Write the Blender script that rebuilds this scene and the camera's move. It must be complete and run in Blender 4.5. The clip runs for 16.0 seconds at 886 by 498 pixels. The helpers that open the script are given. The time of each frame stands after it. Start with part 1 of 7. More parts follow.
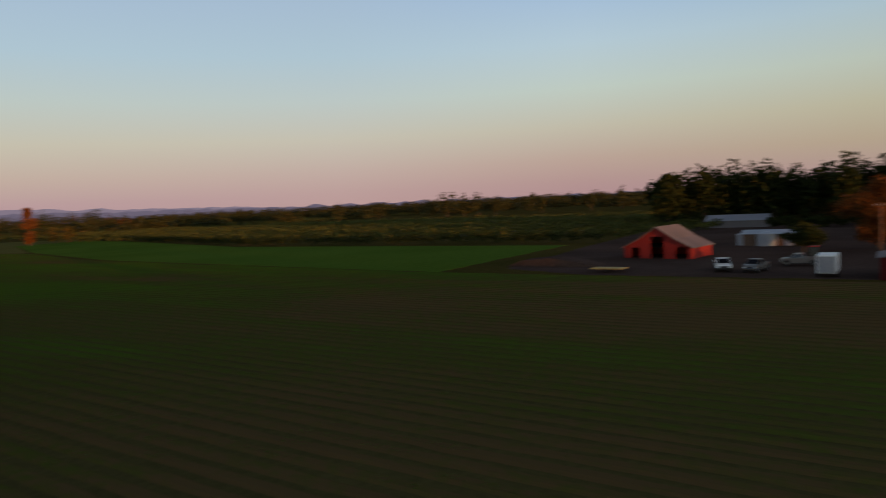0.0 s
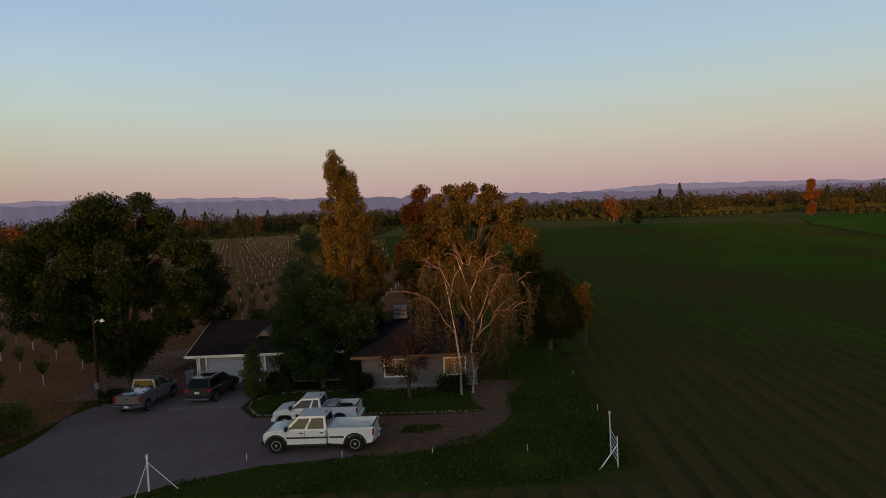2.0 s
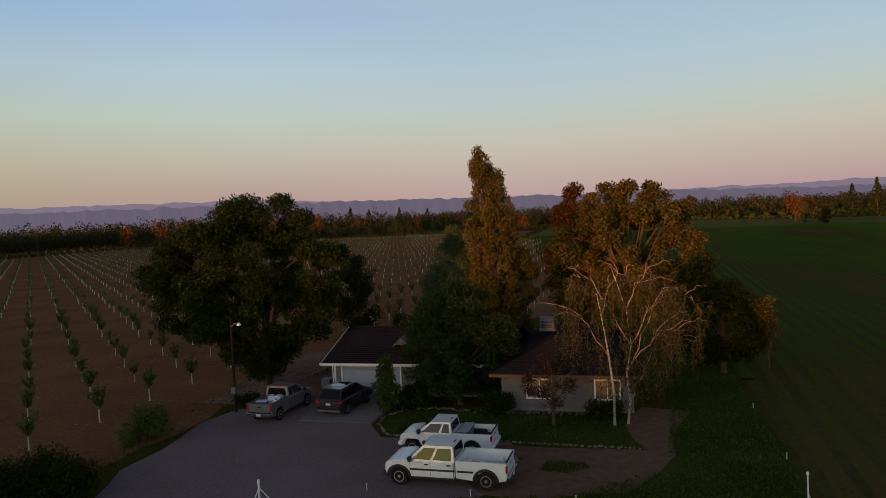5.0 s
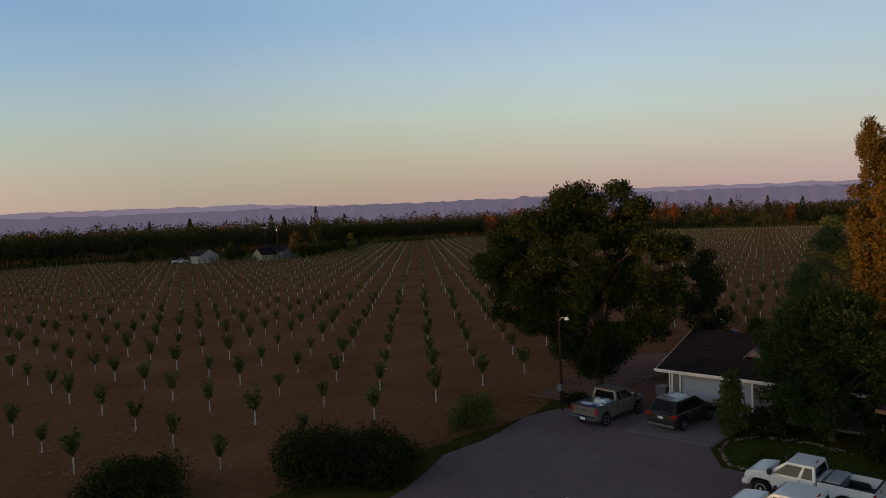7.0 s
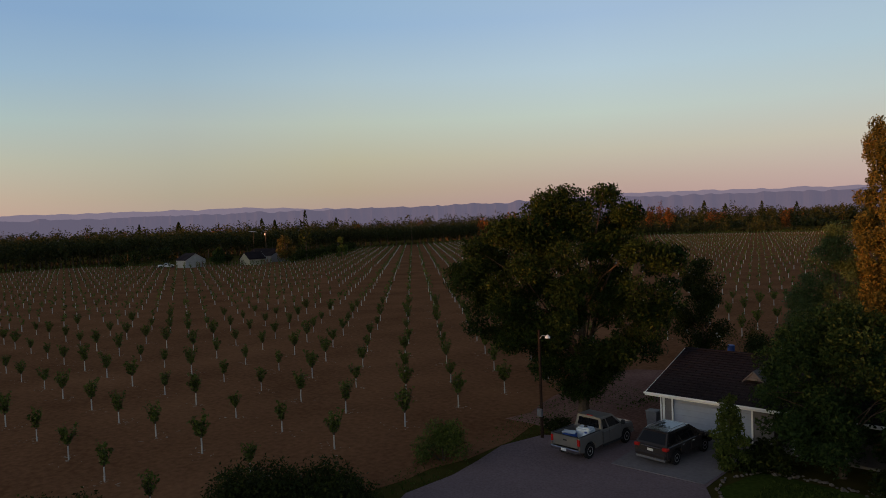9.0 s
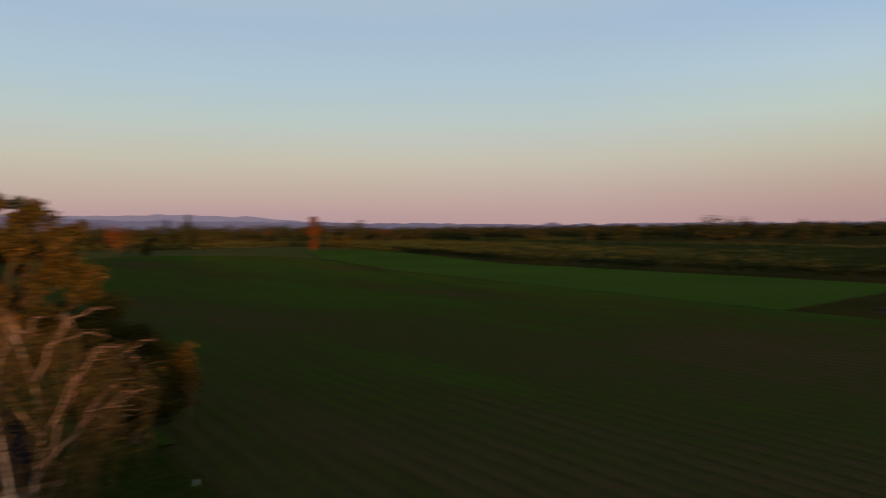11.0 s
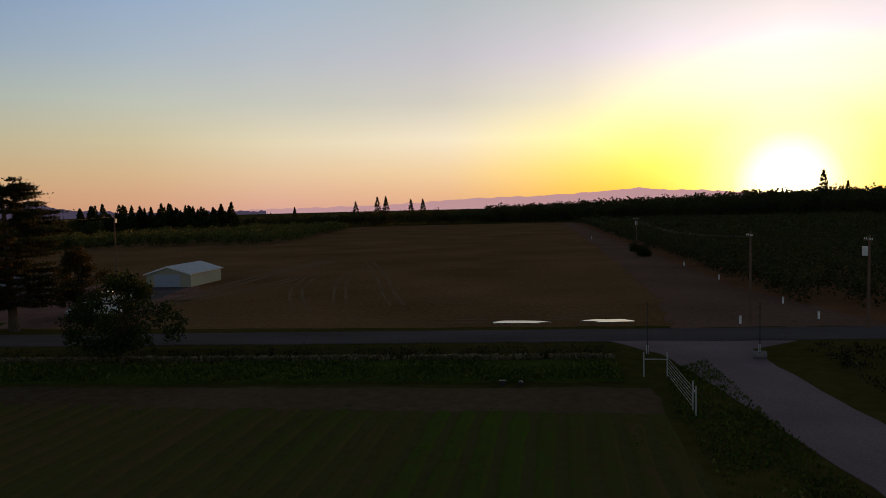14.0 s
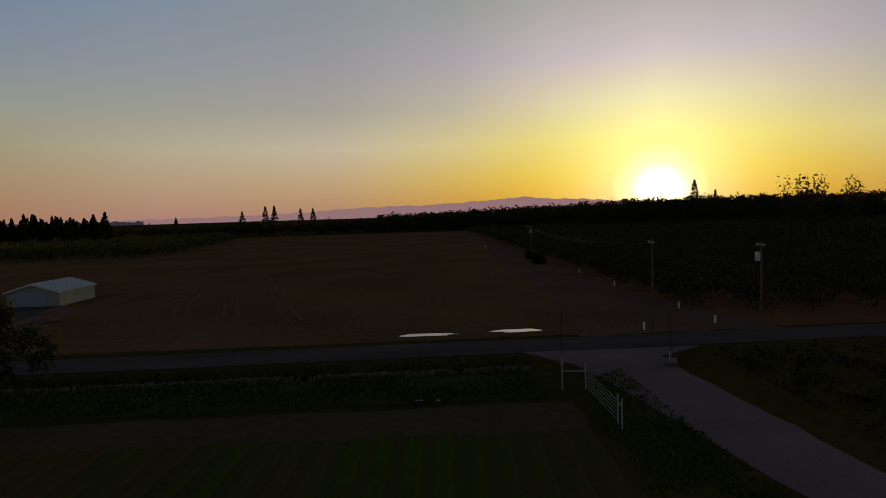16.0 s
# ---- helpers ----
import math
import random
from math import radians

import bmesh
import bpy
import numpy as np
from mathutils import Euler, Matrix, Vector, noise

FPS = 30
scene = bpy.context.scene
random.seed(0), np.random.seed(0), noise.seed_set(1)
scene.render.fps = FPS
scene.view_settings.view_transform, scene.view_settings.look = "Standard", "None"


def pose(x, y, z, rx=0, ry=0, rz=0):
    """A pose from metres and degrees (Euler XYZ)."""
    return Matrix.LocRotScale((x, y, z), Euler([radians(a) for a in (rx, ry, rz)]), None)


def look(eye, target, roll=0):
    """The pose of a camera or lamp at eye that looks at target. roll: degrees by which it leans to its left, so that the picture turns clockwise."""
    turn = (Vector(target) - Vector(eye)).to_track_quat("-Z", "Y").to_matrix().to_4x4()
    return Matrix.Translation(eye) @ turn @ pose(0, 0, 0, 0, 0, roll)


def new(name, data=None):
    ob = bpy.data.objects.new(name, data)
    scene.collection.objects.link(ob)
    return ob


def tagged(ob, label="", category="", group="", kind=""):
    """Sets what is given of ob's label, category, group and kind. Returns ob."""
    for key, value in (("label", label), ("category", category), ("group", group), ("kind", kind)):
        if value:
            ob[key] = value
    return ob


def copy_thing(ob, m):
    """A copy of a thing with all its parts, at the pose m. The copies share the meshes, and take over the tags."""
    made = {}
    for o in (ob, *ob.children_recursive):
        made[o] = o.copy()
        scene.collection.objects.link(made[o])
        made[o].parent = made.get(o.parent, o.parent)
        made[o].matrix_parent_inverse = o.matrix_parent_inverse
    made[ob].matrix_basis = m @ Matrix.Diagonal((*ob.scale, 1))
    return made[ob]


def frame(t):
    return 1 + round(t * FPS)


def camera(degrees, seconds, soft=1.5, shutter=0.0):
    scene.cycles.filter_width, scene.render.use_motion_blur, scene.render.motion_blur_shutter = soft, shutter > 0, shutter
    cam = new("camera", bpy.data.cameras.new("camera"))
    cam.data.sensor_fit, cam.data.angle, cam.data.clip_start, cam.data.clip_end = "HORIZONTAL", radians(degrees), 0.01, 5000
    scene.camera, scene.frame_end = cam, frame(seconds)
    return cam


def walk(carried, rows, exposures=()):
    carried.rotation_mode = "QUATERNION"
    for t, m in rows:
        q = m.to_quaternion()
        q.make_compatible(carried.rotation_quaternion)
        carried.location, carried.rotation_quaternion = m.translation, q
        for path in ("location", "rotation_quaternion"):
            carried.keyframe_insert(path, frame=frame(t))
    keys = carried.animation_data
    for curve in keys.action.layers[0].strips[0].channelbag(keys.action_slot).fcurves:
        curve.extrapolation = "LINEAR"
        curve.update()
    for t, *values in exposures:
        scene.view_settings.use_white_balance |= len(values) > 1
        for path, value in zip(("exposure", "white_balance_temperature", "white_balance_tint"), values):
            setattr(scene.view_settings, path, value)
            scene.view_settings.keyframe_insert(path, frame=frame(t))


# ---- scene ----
cam = camera(65.2, 16.0, soft=0.9, shutter=0.2)
PATH = [
    (0, (-1.136, -3.335, 11.919), (0.538, -2.248, 11.785), -2.9),
    (0.2, (-1.057, -3.754, 11.905), (0.324, -2.313, 11.775), -3.0),
    (0.4, (-0.978, -4.125, 11.9), (-0.016, -2.376, 11.778), -3.1),
    (0.5, (-0.908, -4.253, 11.902), (-0.165, -2.4, 11.786), -3.5),
    (0.6, (-0.851, -4.286, 11.911), (-0.319, -2.362, 11.795), -3.4),
    (1, (0.291, -3.817, 12.336), (0.219, -1.822, 12.221), -2.6),
    (1.5, (0.952, -3.177, 12.333), (0.875, -1.182, 12.218), -2.6),
    (2, (1.374, -2.438, 12.277), (1.301, -0.442, 12.167), -2.7),
    (2.5, (1.7, -1.674, 12.343), (1.63, 0.322, 12.234), -2.7),
    (3, (1.612, -0.976, 12.424), (1.365, 1.005, 12.318), -2.7),
    (3.5, (1.848, -0.003, 12.438), (1.343, 1.929, 12.335), -2.7),
    (3.7, (1.857, 0.307, 12.432), (1.345, 2.238, 12.332), -2.8),
    (6, (1.289, 4.368, 12.498), (0.726, 6.285, 12.411), -2.6),
    (6.5, (1.067, 5.202, 12.429), (-0.036, 6.868, 12.348), -2.4),
    (7, (0.974, 6.697, 12.401), (-0.41, 8.139, 12.321), -2.4),
    (7.5, (0.731, 7.703, 12.423), (-0.65, 9.148, 12.346), -2.4),
    (8, (0.339, 8.666, 12.438), (-1.039, 10.114, 12.365), -2.3),
    (8.5, (-0.199, 9.738, 12.524), (-1.575, 11.188, 12.451), -2.2),
    (9, (-0.819, 10.796, 12.533), (-2.192, 12.249, 12.464), -2.2),
    (9.5, (-1.597, 11.922, 12.597), (-2.967, 13.378, 12.531), -2.2),
    (10, (-2.232, 13.434, 12.66), (-3.483, 14.993, 12.599), -2.4),
    (10.2, (-2.477, 13.692, 12.609), (-3.439, 15.445, 12.556), -1.6),
    (12.4, (-1.963, 13.185, 12.132), (-0.807, 11.558, 11.987), -1.5),
    (12.5, (-1.839, 13.244, 12.115), (-0.714, 11.596, 11.972), -1.4),
    (12.8, (-1.76, 13.55, 12.06), (-0.635, 11.902, 11.917), -1.4),
    (13, (-1.701, 13.762, 12.03), (-0.691, 12.041, 11.892), -1.4),
    (13.2, (-1.592, 13.919, 12.04), (-0.756, 12.107, 11.903), -1.5),
    (13.5, (-1.231, 13.975, 12.019), (-0.837, 12.019, 11.893), -1.5),
    (14, (-0.304, 14.107, 12.002), (-0.036, 12.129, 11.883), -1.4),
    (14.5, (0.228, 13.702, 12.026), (0.499, 11.724, 11.909), -1.5),
    (15, (0.699, 13.042, 12.068), (0.972, 11.064, 11.954), -1.6),
    (15.5, (1.046, 12.141, 12.043), (1.322, 10.163, 11.932), -1.7),
    (15.6, (1.1, 11.96, 12.036), (1.309, 9.971, 11.931), -1.7),
    (15.8, (1.21, 11.59, 12.02), (1.224, 9.59, 11.915), -1.7),
    (16, (1.314, 11.226, 12.008), (1.267, 9.229, 11.907), -1.7),
]
walk(cam, [(t, look(eye, target, roll)) for t, eye, target, roll in PATH],
     exposures=[(0, 0.0), (10.2, 0.0), (12.3, -0.1), (13.1, -0.38), (13.5, -0.54), (14.0, -0.75), (15.0, -1.18), (16, -1.55)])

# ---- sky and sun ----
SUN_HEADING, SUN_ELEVATION = radians(198.8), radians(1.38)
to_sun = Vector((math.sin(SUN_HEADING) * math.cos(SUN_ELEVATION), math.cos(SUN_HEADING) * math.cos(SUN_ELEVATION), math.sin(SUN_ELEVATION)))
world = bpy.data.worlds.new("dusk_sky")
scene.world = world
world.use_nodes = True
wn, wl = world.node_tree.nodes, world.node_tree.links
wn.clear()


def world_node(kind, **settings):
    n = wn.new(kind)
    for key, value in settings.items():
        n.inputs[key].default_value = value
    return n


def ramp_node(stops, source):
    r = wn.new("ShaderNodeValToRGB")
    e = r.color_ramp.elements
    while len(e) < len(stops):
        e.new(0.5)
    for one, (at, c) in zip(e, stops):
        one.position = at
    for one, (at, c) in zip(sorted(e, key=lambda q: q.position), stops):
        one.color = (*c, 1)
    wl.new(source, r.inputs["Fac"])
    return r.outputs["Color"]


def mix_colour(a, b, factor, blend="MIX"):
    m = wn.new("ShaderNodeMix")
    m.data_type, m.blend_type = "RGBA", blend
    wl.new(a, m.inputs["A"]), wl.new(b, m.inputs["B"])
    if isinstance(factor, float):
        m.inputs["Factor"].default_value = factor
    else:
        wl.new(factor, m.inputs["Factor"])
    return m.outputs["Result"]


def map_range(source, a, b, c, d, kind="SMOOTHSTEP"):
    m = world_node("ShaderNodeMapRange", **{"From Min": a, "From Max": b, "To Min": c, "To Max": d})
    m.interpolation_type = kind
    wl.new(source, m.inputs["Value"])
    return m.outputs["Result"]


sky = wn.new("ShaderNodeTexSky")
sky.sky_type, sky.sun_disc = "NISHITA", False
sky.sun_elevation, sky.sun_rotation = SUN_ELEVATION, SUN_HEADING
sky.air_density, sky.dust_density, sky.ozone_density = 1.0, 1.5, 2.0
way = wn.new("ShaderNodeTexCoord").outputs["Generated"]
parts = wn.new("ShaderNodeSeparateXYZ")
wl.new(way, parts.inputs["Vector"])
# how the sky runs from the horizon to the zenith (by the sine of the height), at several headings away from the sun
PROFILES = [
    (0, [(0, (2.262, 1.409, 0.038)), (0.021, (2.456, 1.694, 0.051)), (0.052, (2.66, 2.119, 0.104)), (0.096, (2.682, 2.423, 0.349)), (0.148, (2.335, 2.14, 1.1)), (0.208, (1.775, 1.556, 1.604)), (0.276, (1.311, 1.218, 1.127)), (0.342, (1.05, 1.1, 1.1)), (0.42, (0.966, 1.012, 1.012)), (0.54, (0.54, 0.54, 0.59)), (0.7, (0.145, 0.165, 0.215)), (1, (0.026, 0.034, 0.06))]),
    (8, [(0, (1.809, 1.025, 0.073)), (0.021, (1.962, 1.248, 0.095)), (0.052, (2.14, 1.608, 0.177)), (0.096, (2.201, 1.932, 0.506)), (0.148, (1.977, 1.803, 1.129)), (0.208, (1.548, 1.381, 1.486)), (0.276, (1.167, 1.133, 1.087)), (0.342, (0.977, 1.023, 1.023)), (0.42, (0.898, 0.941, 0.941)), (0.54, (0.489, 0.495, 0.55)), (0.7, (0.134, 0.154, 0.204)), (1, (0.026, 0.034, 0.06))]),
    (16, [(0, (1.503, 0.816, 0.173)), (0.021, (1.619, 0.992, 0.212)), (0.052, (1.766, 1.291, 0.339)), (0.096, (1.85, 1.604, 0.744)), (0.148, (1.412, 1.296, 0.985)), (0.208, (1.159, 1.065, 1.157)), (0.276, (0.906, 0.928, 0.924)), (0.342, (0.764, 0.891, 0.836)), (0.42, (0.702, 0.82, 0.769)), (0.54, (0.439, 0.449, 0.51)), (0.7, (0.124, 0.144, 0.194)), (1, (0.026, 0.034, 0.06))]),
    (26, [(0, (1.263, 0.688, 0.418)), (0.021, (1.343, 0.822, 0.467)), (0.052, (1.447, 1.056, 0.614)), (0.096, (1.52, 1.324, 0.978)), (0.148, (1.076, 1.014, 0.887)), (0.208, (0.917, 0.89, 0.957)), (0.276, (0.743, 0.821, 0.877)), (0.342, (0.647, 0.815, 0.894)), (0.42, (0.595, 0.749, 0.823)), (0.54, (0.375, 0.393, 0.46)), (0.7, (0.11, 0.13, 0.18)), (1, (0.026, 0.034, 0.06))]),
    (40, [(0, (1.212, 0.647, 0.502)), (0.021, (1.259, 0.749, 0.523)), (0.052, (1.305, 0.924, 0.598)), (0.096, (1.291, 1.122, 0.776)), (0.148, (0.956, 0.951, 0.829)), (0.208, (0.781, 0.844, 0.926)), (0.276, (0.625, 0.775, 0.967)), (0.342, (0.565, 0.778, 1.028)), (0.42, (0.52, 0.716, 0.946)), (0.54, (0.287, 0.313, 0.39)), (0.7, (0.092, 0.112, 0.162)), (1, (0.026, 0.034, 0.06))]),
    (50, [(0, (1.092, 0.552, 0.361)), (0.021, (1.115, 0.626, 0.376)), (0.052, (1.114, 0.75, 0.429)), (0.096, (1.035, 0.888, 0.565)), (0.148, (0.862, 0.898, 0.765)), (0.208, (0.656, 0.773, 0.902)), (0.276, (0.506, 0.678, 0.941)), (0.342, (0.472, 0.68, 0.957)), (0.42, (0.434, 0.626, 0.88)), (0.54, (0.223, 0.257, 0.34)), (0.7, (0.078, 0.098, 0.148)), (1, (0.026, 0.034, 0.06))]),
    (60, [(0, (1.019, 0.504, 0.3)), (0.021, (1.023, 0.561, 0.315)), (0.052, (0.992, 0.657, 0.365)), (0.096, (0.881, 0.765, 0.492)), (0.148, (0.695, 0.768, 0.685)), (0.208, (0.503, 0.644, 0.811)), (0.276, (0.379, 0.54, 0.801)), (0.342, (0.366, 0.542, 0.772)), (0.42, (0.337, 0.499, 0.71)), (0.54, (0.16, 0.2, 0.29)), (0.7, (0.065, 0.085, 0.135)), (1, (0.026, 0.034, 0.06))]),
    (72, [(0, (0.787, 0.425, 0.298)), (0.021, (0.777, 0.462, 0.31)), (0.052, (0.743, 0.529, 0.351)), (0.096, (0.656, 0.611, 0.455)), (0.148, (0.52, 0.621, 0.608)), (0.208, (0.376, 0.523, 0.696)), (0.276, (0.285, 0.43, 0.657)), (0.342, (0.286, 0.435, 0.617)), (0.42, (0.263, 0.4, 0.568)), (0.54, (0.16, 0.2, 0.29)), (0.7, (0.065, 0.085, 0.135)), (1, (0.026, 0.034, 0.06))]),
    (85, [(0, (0.555, 0.349, 0.307)), (0.021, (0.545, 0.371, 0.307)), (0.052, (0.527, 0.416, 0.326)), (0.096, (0.487, 0.483, 0.389)), (0.148, (0.412, 0.512, 0.498)), (0.208, (0.313, 0.454, 0.587)), (0.276, (0.239, 0.379, 0.582)), (0.342, (0.245, 0.387, 0.558)), (0.42, (0.225, 0.356, 0.513)), (0.54, (0.16, 0.2, 0.29)), (0.7, (0.065, 0.085, 0.135)), (1, (0.026, 0.034, 0.06))]),
    (97, [(0, (0.447, 0.310, 0.297)), (0.021, (0.439, 0.329, 0.288)), (0.052, (0.435, 0.372, 0.287)), (0.096, (0.444, 0.433, 0.347)), (0.148, (0.426, 0.484, 0.455)), (0.208, (0.332, 0.458, 0.557)), (0.276, (0.246, 0.392, 0.587)), (0.342, (0.246, 0.395, 0.574)), (0.42, (0.226, 0.363, 0.528)), (0.54, (0.16, 0.2, 0.29)), (0.7, (0.065, 0.085, 0.135)), (1, (0.026, 0.034, 0.06))]),
    (110, [(0, (0.426, 0.286, 0.285)), (0.021, (0.428, 0.306, 0.275)), (0.052, (0.444, 0.356, 0.265)), (0.096, (0.479, 0.446, 0.326)), (0.148, (0.479, 0.533, 0.458)), (0.208, (0.406, 0.522, 0.586)), (0.276, (0.297, 0.448, 0.635)), (0.342, (0.285, 0.438, 0.614)), (0.42, (0.262, 0.403, 0.565)), (0.54, (0.16, 0.2, 0.29)), (0.7, (0.065, 0.085, 0.135)), (1, (0.026, 0.034, 0.06))]),
    (130, [(0, (0.445, 0.276, 0.287)), (0.021, (0.452, 0.301, 0.290)), (0.052, (0.484, 0.360, 0.313)), (0.096, (0.523, 0.483, 0.389)), (0.148, (0.512, 0.584, 0.524)), (0.208, (0.452, 0.575, 0.65)), (0.276, (0.357, 0.492, 0.671)), (0.342, (0.356, 0.485, 0.619)), (0.42, (0.328, 0.446, 0.569)), (0.54, (0.16, 0.2, 0.29)), (0.7, (0.065, 0.085, 0.135)), (1, (0.026, 0.034, 0.06))]),
    (150, [(0, (0.502, 0.328, 0.319)), (0.021, (0.502, 0.346, 0.336)), (0.052, (0.522, 0.405, 0.372)), (0.096, (0.546, 0.508, 0.428)), (0.148, (0.491, 0.554, 0.540)), (0.208, (0.416, 0.54, 0.619)), (0.276, (0.374, 0.489, 0.618)), (0.342, (0.417, 0.514, 0.579)), (0.42, (0.384, 0.473, 0.533)), (0.54, (0.16, 0.2, 0.29)), (0.7, (0.065, 0.085, 0.135)), (1, (0.026, 0.034, 0.06))]),
    (180, [(0, (0.470, 0.310, 0.345)), (0.021, (0.480, 0.325, 0.342)), (0.052, (0.522, 0.405, 0.354)), (0.096, (0.546, 0.503, 0.408)), (0.148, (0.491, 0.554, 0.519)), (0.208, (0.416, 0.54, 0.619)), (0.276, (0.374, 0.489, 0.618)), (0.342, (0.417, 0.514, 0.579)), (0.42, (0.384, 0.473, 0.533)), (0.54, (0.16, 0.2, 0.29)), (0.7, (0.065, 0.085, 0.135)), (1, (0.026, 0.034, 0.06))]),
]
level = wn.new("ShaderNodeVectorMath")
level.operation = "MULTIPLY"
level.inputs[1].default_value = (1.0, 1.0, 0.0)
wl.new(way, level.inputs[0])
even = wn.new("ShaderNodeVectorMath")
even.operation = "NORMALIZE"
wl.new(level.outputs["Vector"], even.inputs[0])


def angle_from(vector, target):
    dot, bend = wn.new("ShaderNodeVectorMath"), wn.new("ShaderNodeMath")
    dot.operation, bend.operation = "DOT_PRODUCT", "ARCCOSINE"
    dot.inputs[1].default_value = target
    wl.new(vector, dot.inputs[0])
    wl.new(dot.outputs["Value"], bend.inputs[0])
    return bend.outputs["Value"]


aside = angle_from(even.outputs["Vector"], Vector((to_sun.x, to_sun.y, 0)).normalized())
dome = ramp_node(PROFILES[0][1], parts.outputs["Z"])
for (before, _), (here, stops) in zip(PROFILES, PROFILES[1:]):
    dome = mix_colour(dome, ramp_node(stops, parts.outputs["Z"]), map_range(aside, radians(before), radians(here), 0.0, 1.0, "LINEAR"))
# the glare close round the sun, by the angle from it in twelve degrees
near = map_range(angle_from(way, (to_sun - Vector((0, 0, 0.003))).normalized()), 0.0, radians(12), 0.0, 1.0, "LINEAR")
core = ramp_node([(0.0, (14.0, 12.0, 9.0)), (0.1, (7.0, 6.0, 4.0)), (0.2, (1.9, 1.8, 1.6)), (0.32, (0.6, 0.7, 0.7)), (0.55, (0.2, 0.3, 0.25)), (0.8, (0.05, 0.1, 0.06)), (1.0, (0.0, 0.0, 0.0))], near)
dome = mix_colour(dome, core, 1.0, "ADD")
dome = mix_colour(dome, sky.outputs["Color"], 0.04)
background = wn.new("ShaderNodeBackground")
background.inputs["Strength"].default_value = 1.0
world_out = wn.new("ShaderNodeOutputWorld")
wl.new(dome, background.inputs["Color"])
wl.new(background.outputs["Background"], world_out.inputs["Surface"])

sun_data = bpy.data.lights.new("sun", "SUN")
sun_data.energy, sun_data.angle, sun_data.color = 5.0, radians(0.6), (1.0, 0.4, 0.13)
sun = new("sun", sun_data)
sun.matrix_world = look((0, 0, 60), Vector((0, 0, 60)) - to_sun)


# ---- materials ----
def material(name, dark, light, rough=0.85, scale=1.0, bump=0.0, fine=None, metal=0.0, coat=0.0, vary=0.0, spread=0.18, sheen=0.3, stretch=1.0):
    """A surface whose colour wanders between two tones at two scales, with a relief."""
    m = bpy.data.materials.new(name)
    m.use_nodes = True
    n, l = m.node_tree.nodes, m.node_tree.links
    b = n["Principled BSDF"]
    b.inputs["Roughness"].default_value, b.inputs["Metallic"].default_value = rough, metal
    b.inputs["Coat Weight"].default_value = coat
    b.inputs["Specular IOR Level"].default_value = 0.0 if rough > 0.84 else sheen
    where = n.new("ShaderNodeTexCoord")
    big, small = n.new("ShaderNodeTexNoise"), n.new("ShaderNodeTexNoise")
    big.inputs["Scale"].default_value, big.inputs["Detail"].default_value = scale * 0.13, 5
    small.inputs["Scale"].default_value, small.inputs["Detail"].default_value = (fine or scale * 3.1), 6
    turn = n.new("ShaderNodeMapping")
    turn.inputs["Scale"].default_value = (1.0, stretch, 1.0)
    l.new(where.outputs["Object"], turn.inputs["Vector"])
    l.new(turn.outputs["Vector"], big.inputs["Vector"])
    l.new(where.outputs["Object"], small.inputs["Vector"])
    add = n.new("ShaderNodeMix")
    add.data_type, add.inputs["Factor"].default_value = "FLOAT", 0.5
    l.new(big.outputs["Fac"], add.inputs["A"])
    l.new(small.outputs["Fac"], add.inputs["B"])
    ramp = n.new("ShaderNodeValToRGB")
    ramp.color_ramp.elements[0].position, ramp.color_ramp.elements[1].position = 0.5 - spread, 0.5 + spread
    ramp.color_ramp.elements[0].color, ramp.color_ramp.elements[1].color = (*dark, 1), (*light, 1)
    l.new(add.outputs["Result"], ramp.inputs["Fac"])
    colour = ramp.outputs["Color"]
    if vary:
        info, hsv = n.new("ShaderNodeObjectInfo"), n.new("ShaderNodeHueSaturation")
        rng = n.new("ShaderNodeMapRange")
        rng.inputs["To Min"].default_value, rng.inputs["To Max"].default_value = 1 - vary, 1 + vary
        l.new(info.outputs["Random"], rng.inputs["Value"])
        l.new(rng.outputs["Result"], hsv.inputs["Value"])
        l.new(colour, hsv.inputs["Color"])
        colour = hsv.outputs["Color"]
    l.new(colour, b.inputs["Base Color"])
    if bump:
        relief = n.new("ShaderNodeBump")
        relief.inputs["Strength"].default_value, relief.inputs["Distance"].default_value = 0.8, bump
        l.new(small.outputs["Fac"], relief.inputs["Height"])
        l.new(relief.outputs["Normal"], b.inputs["Normal"])
    return m


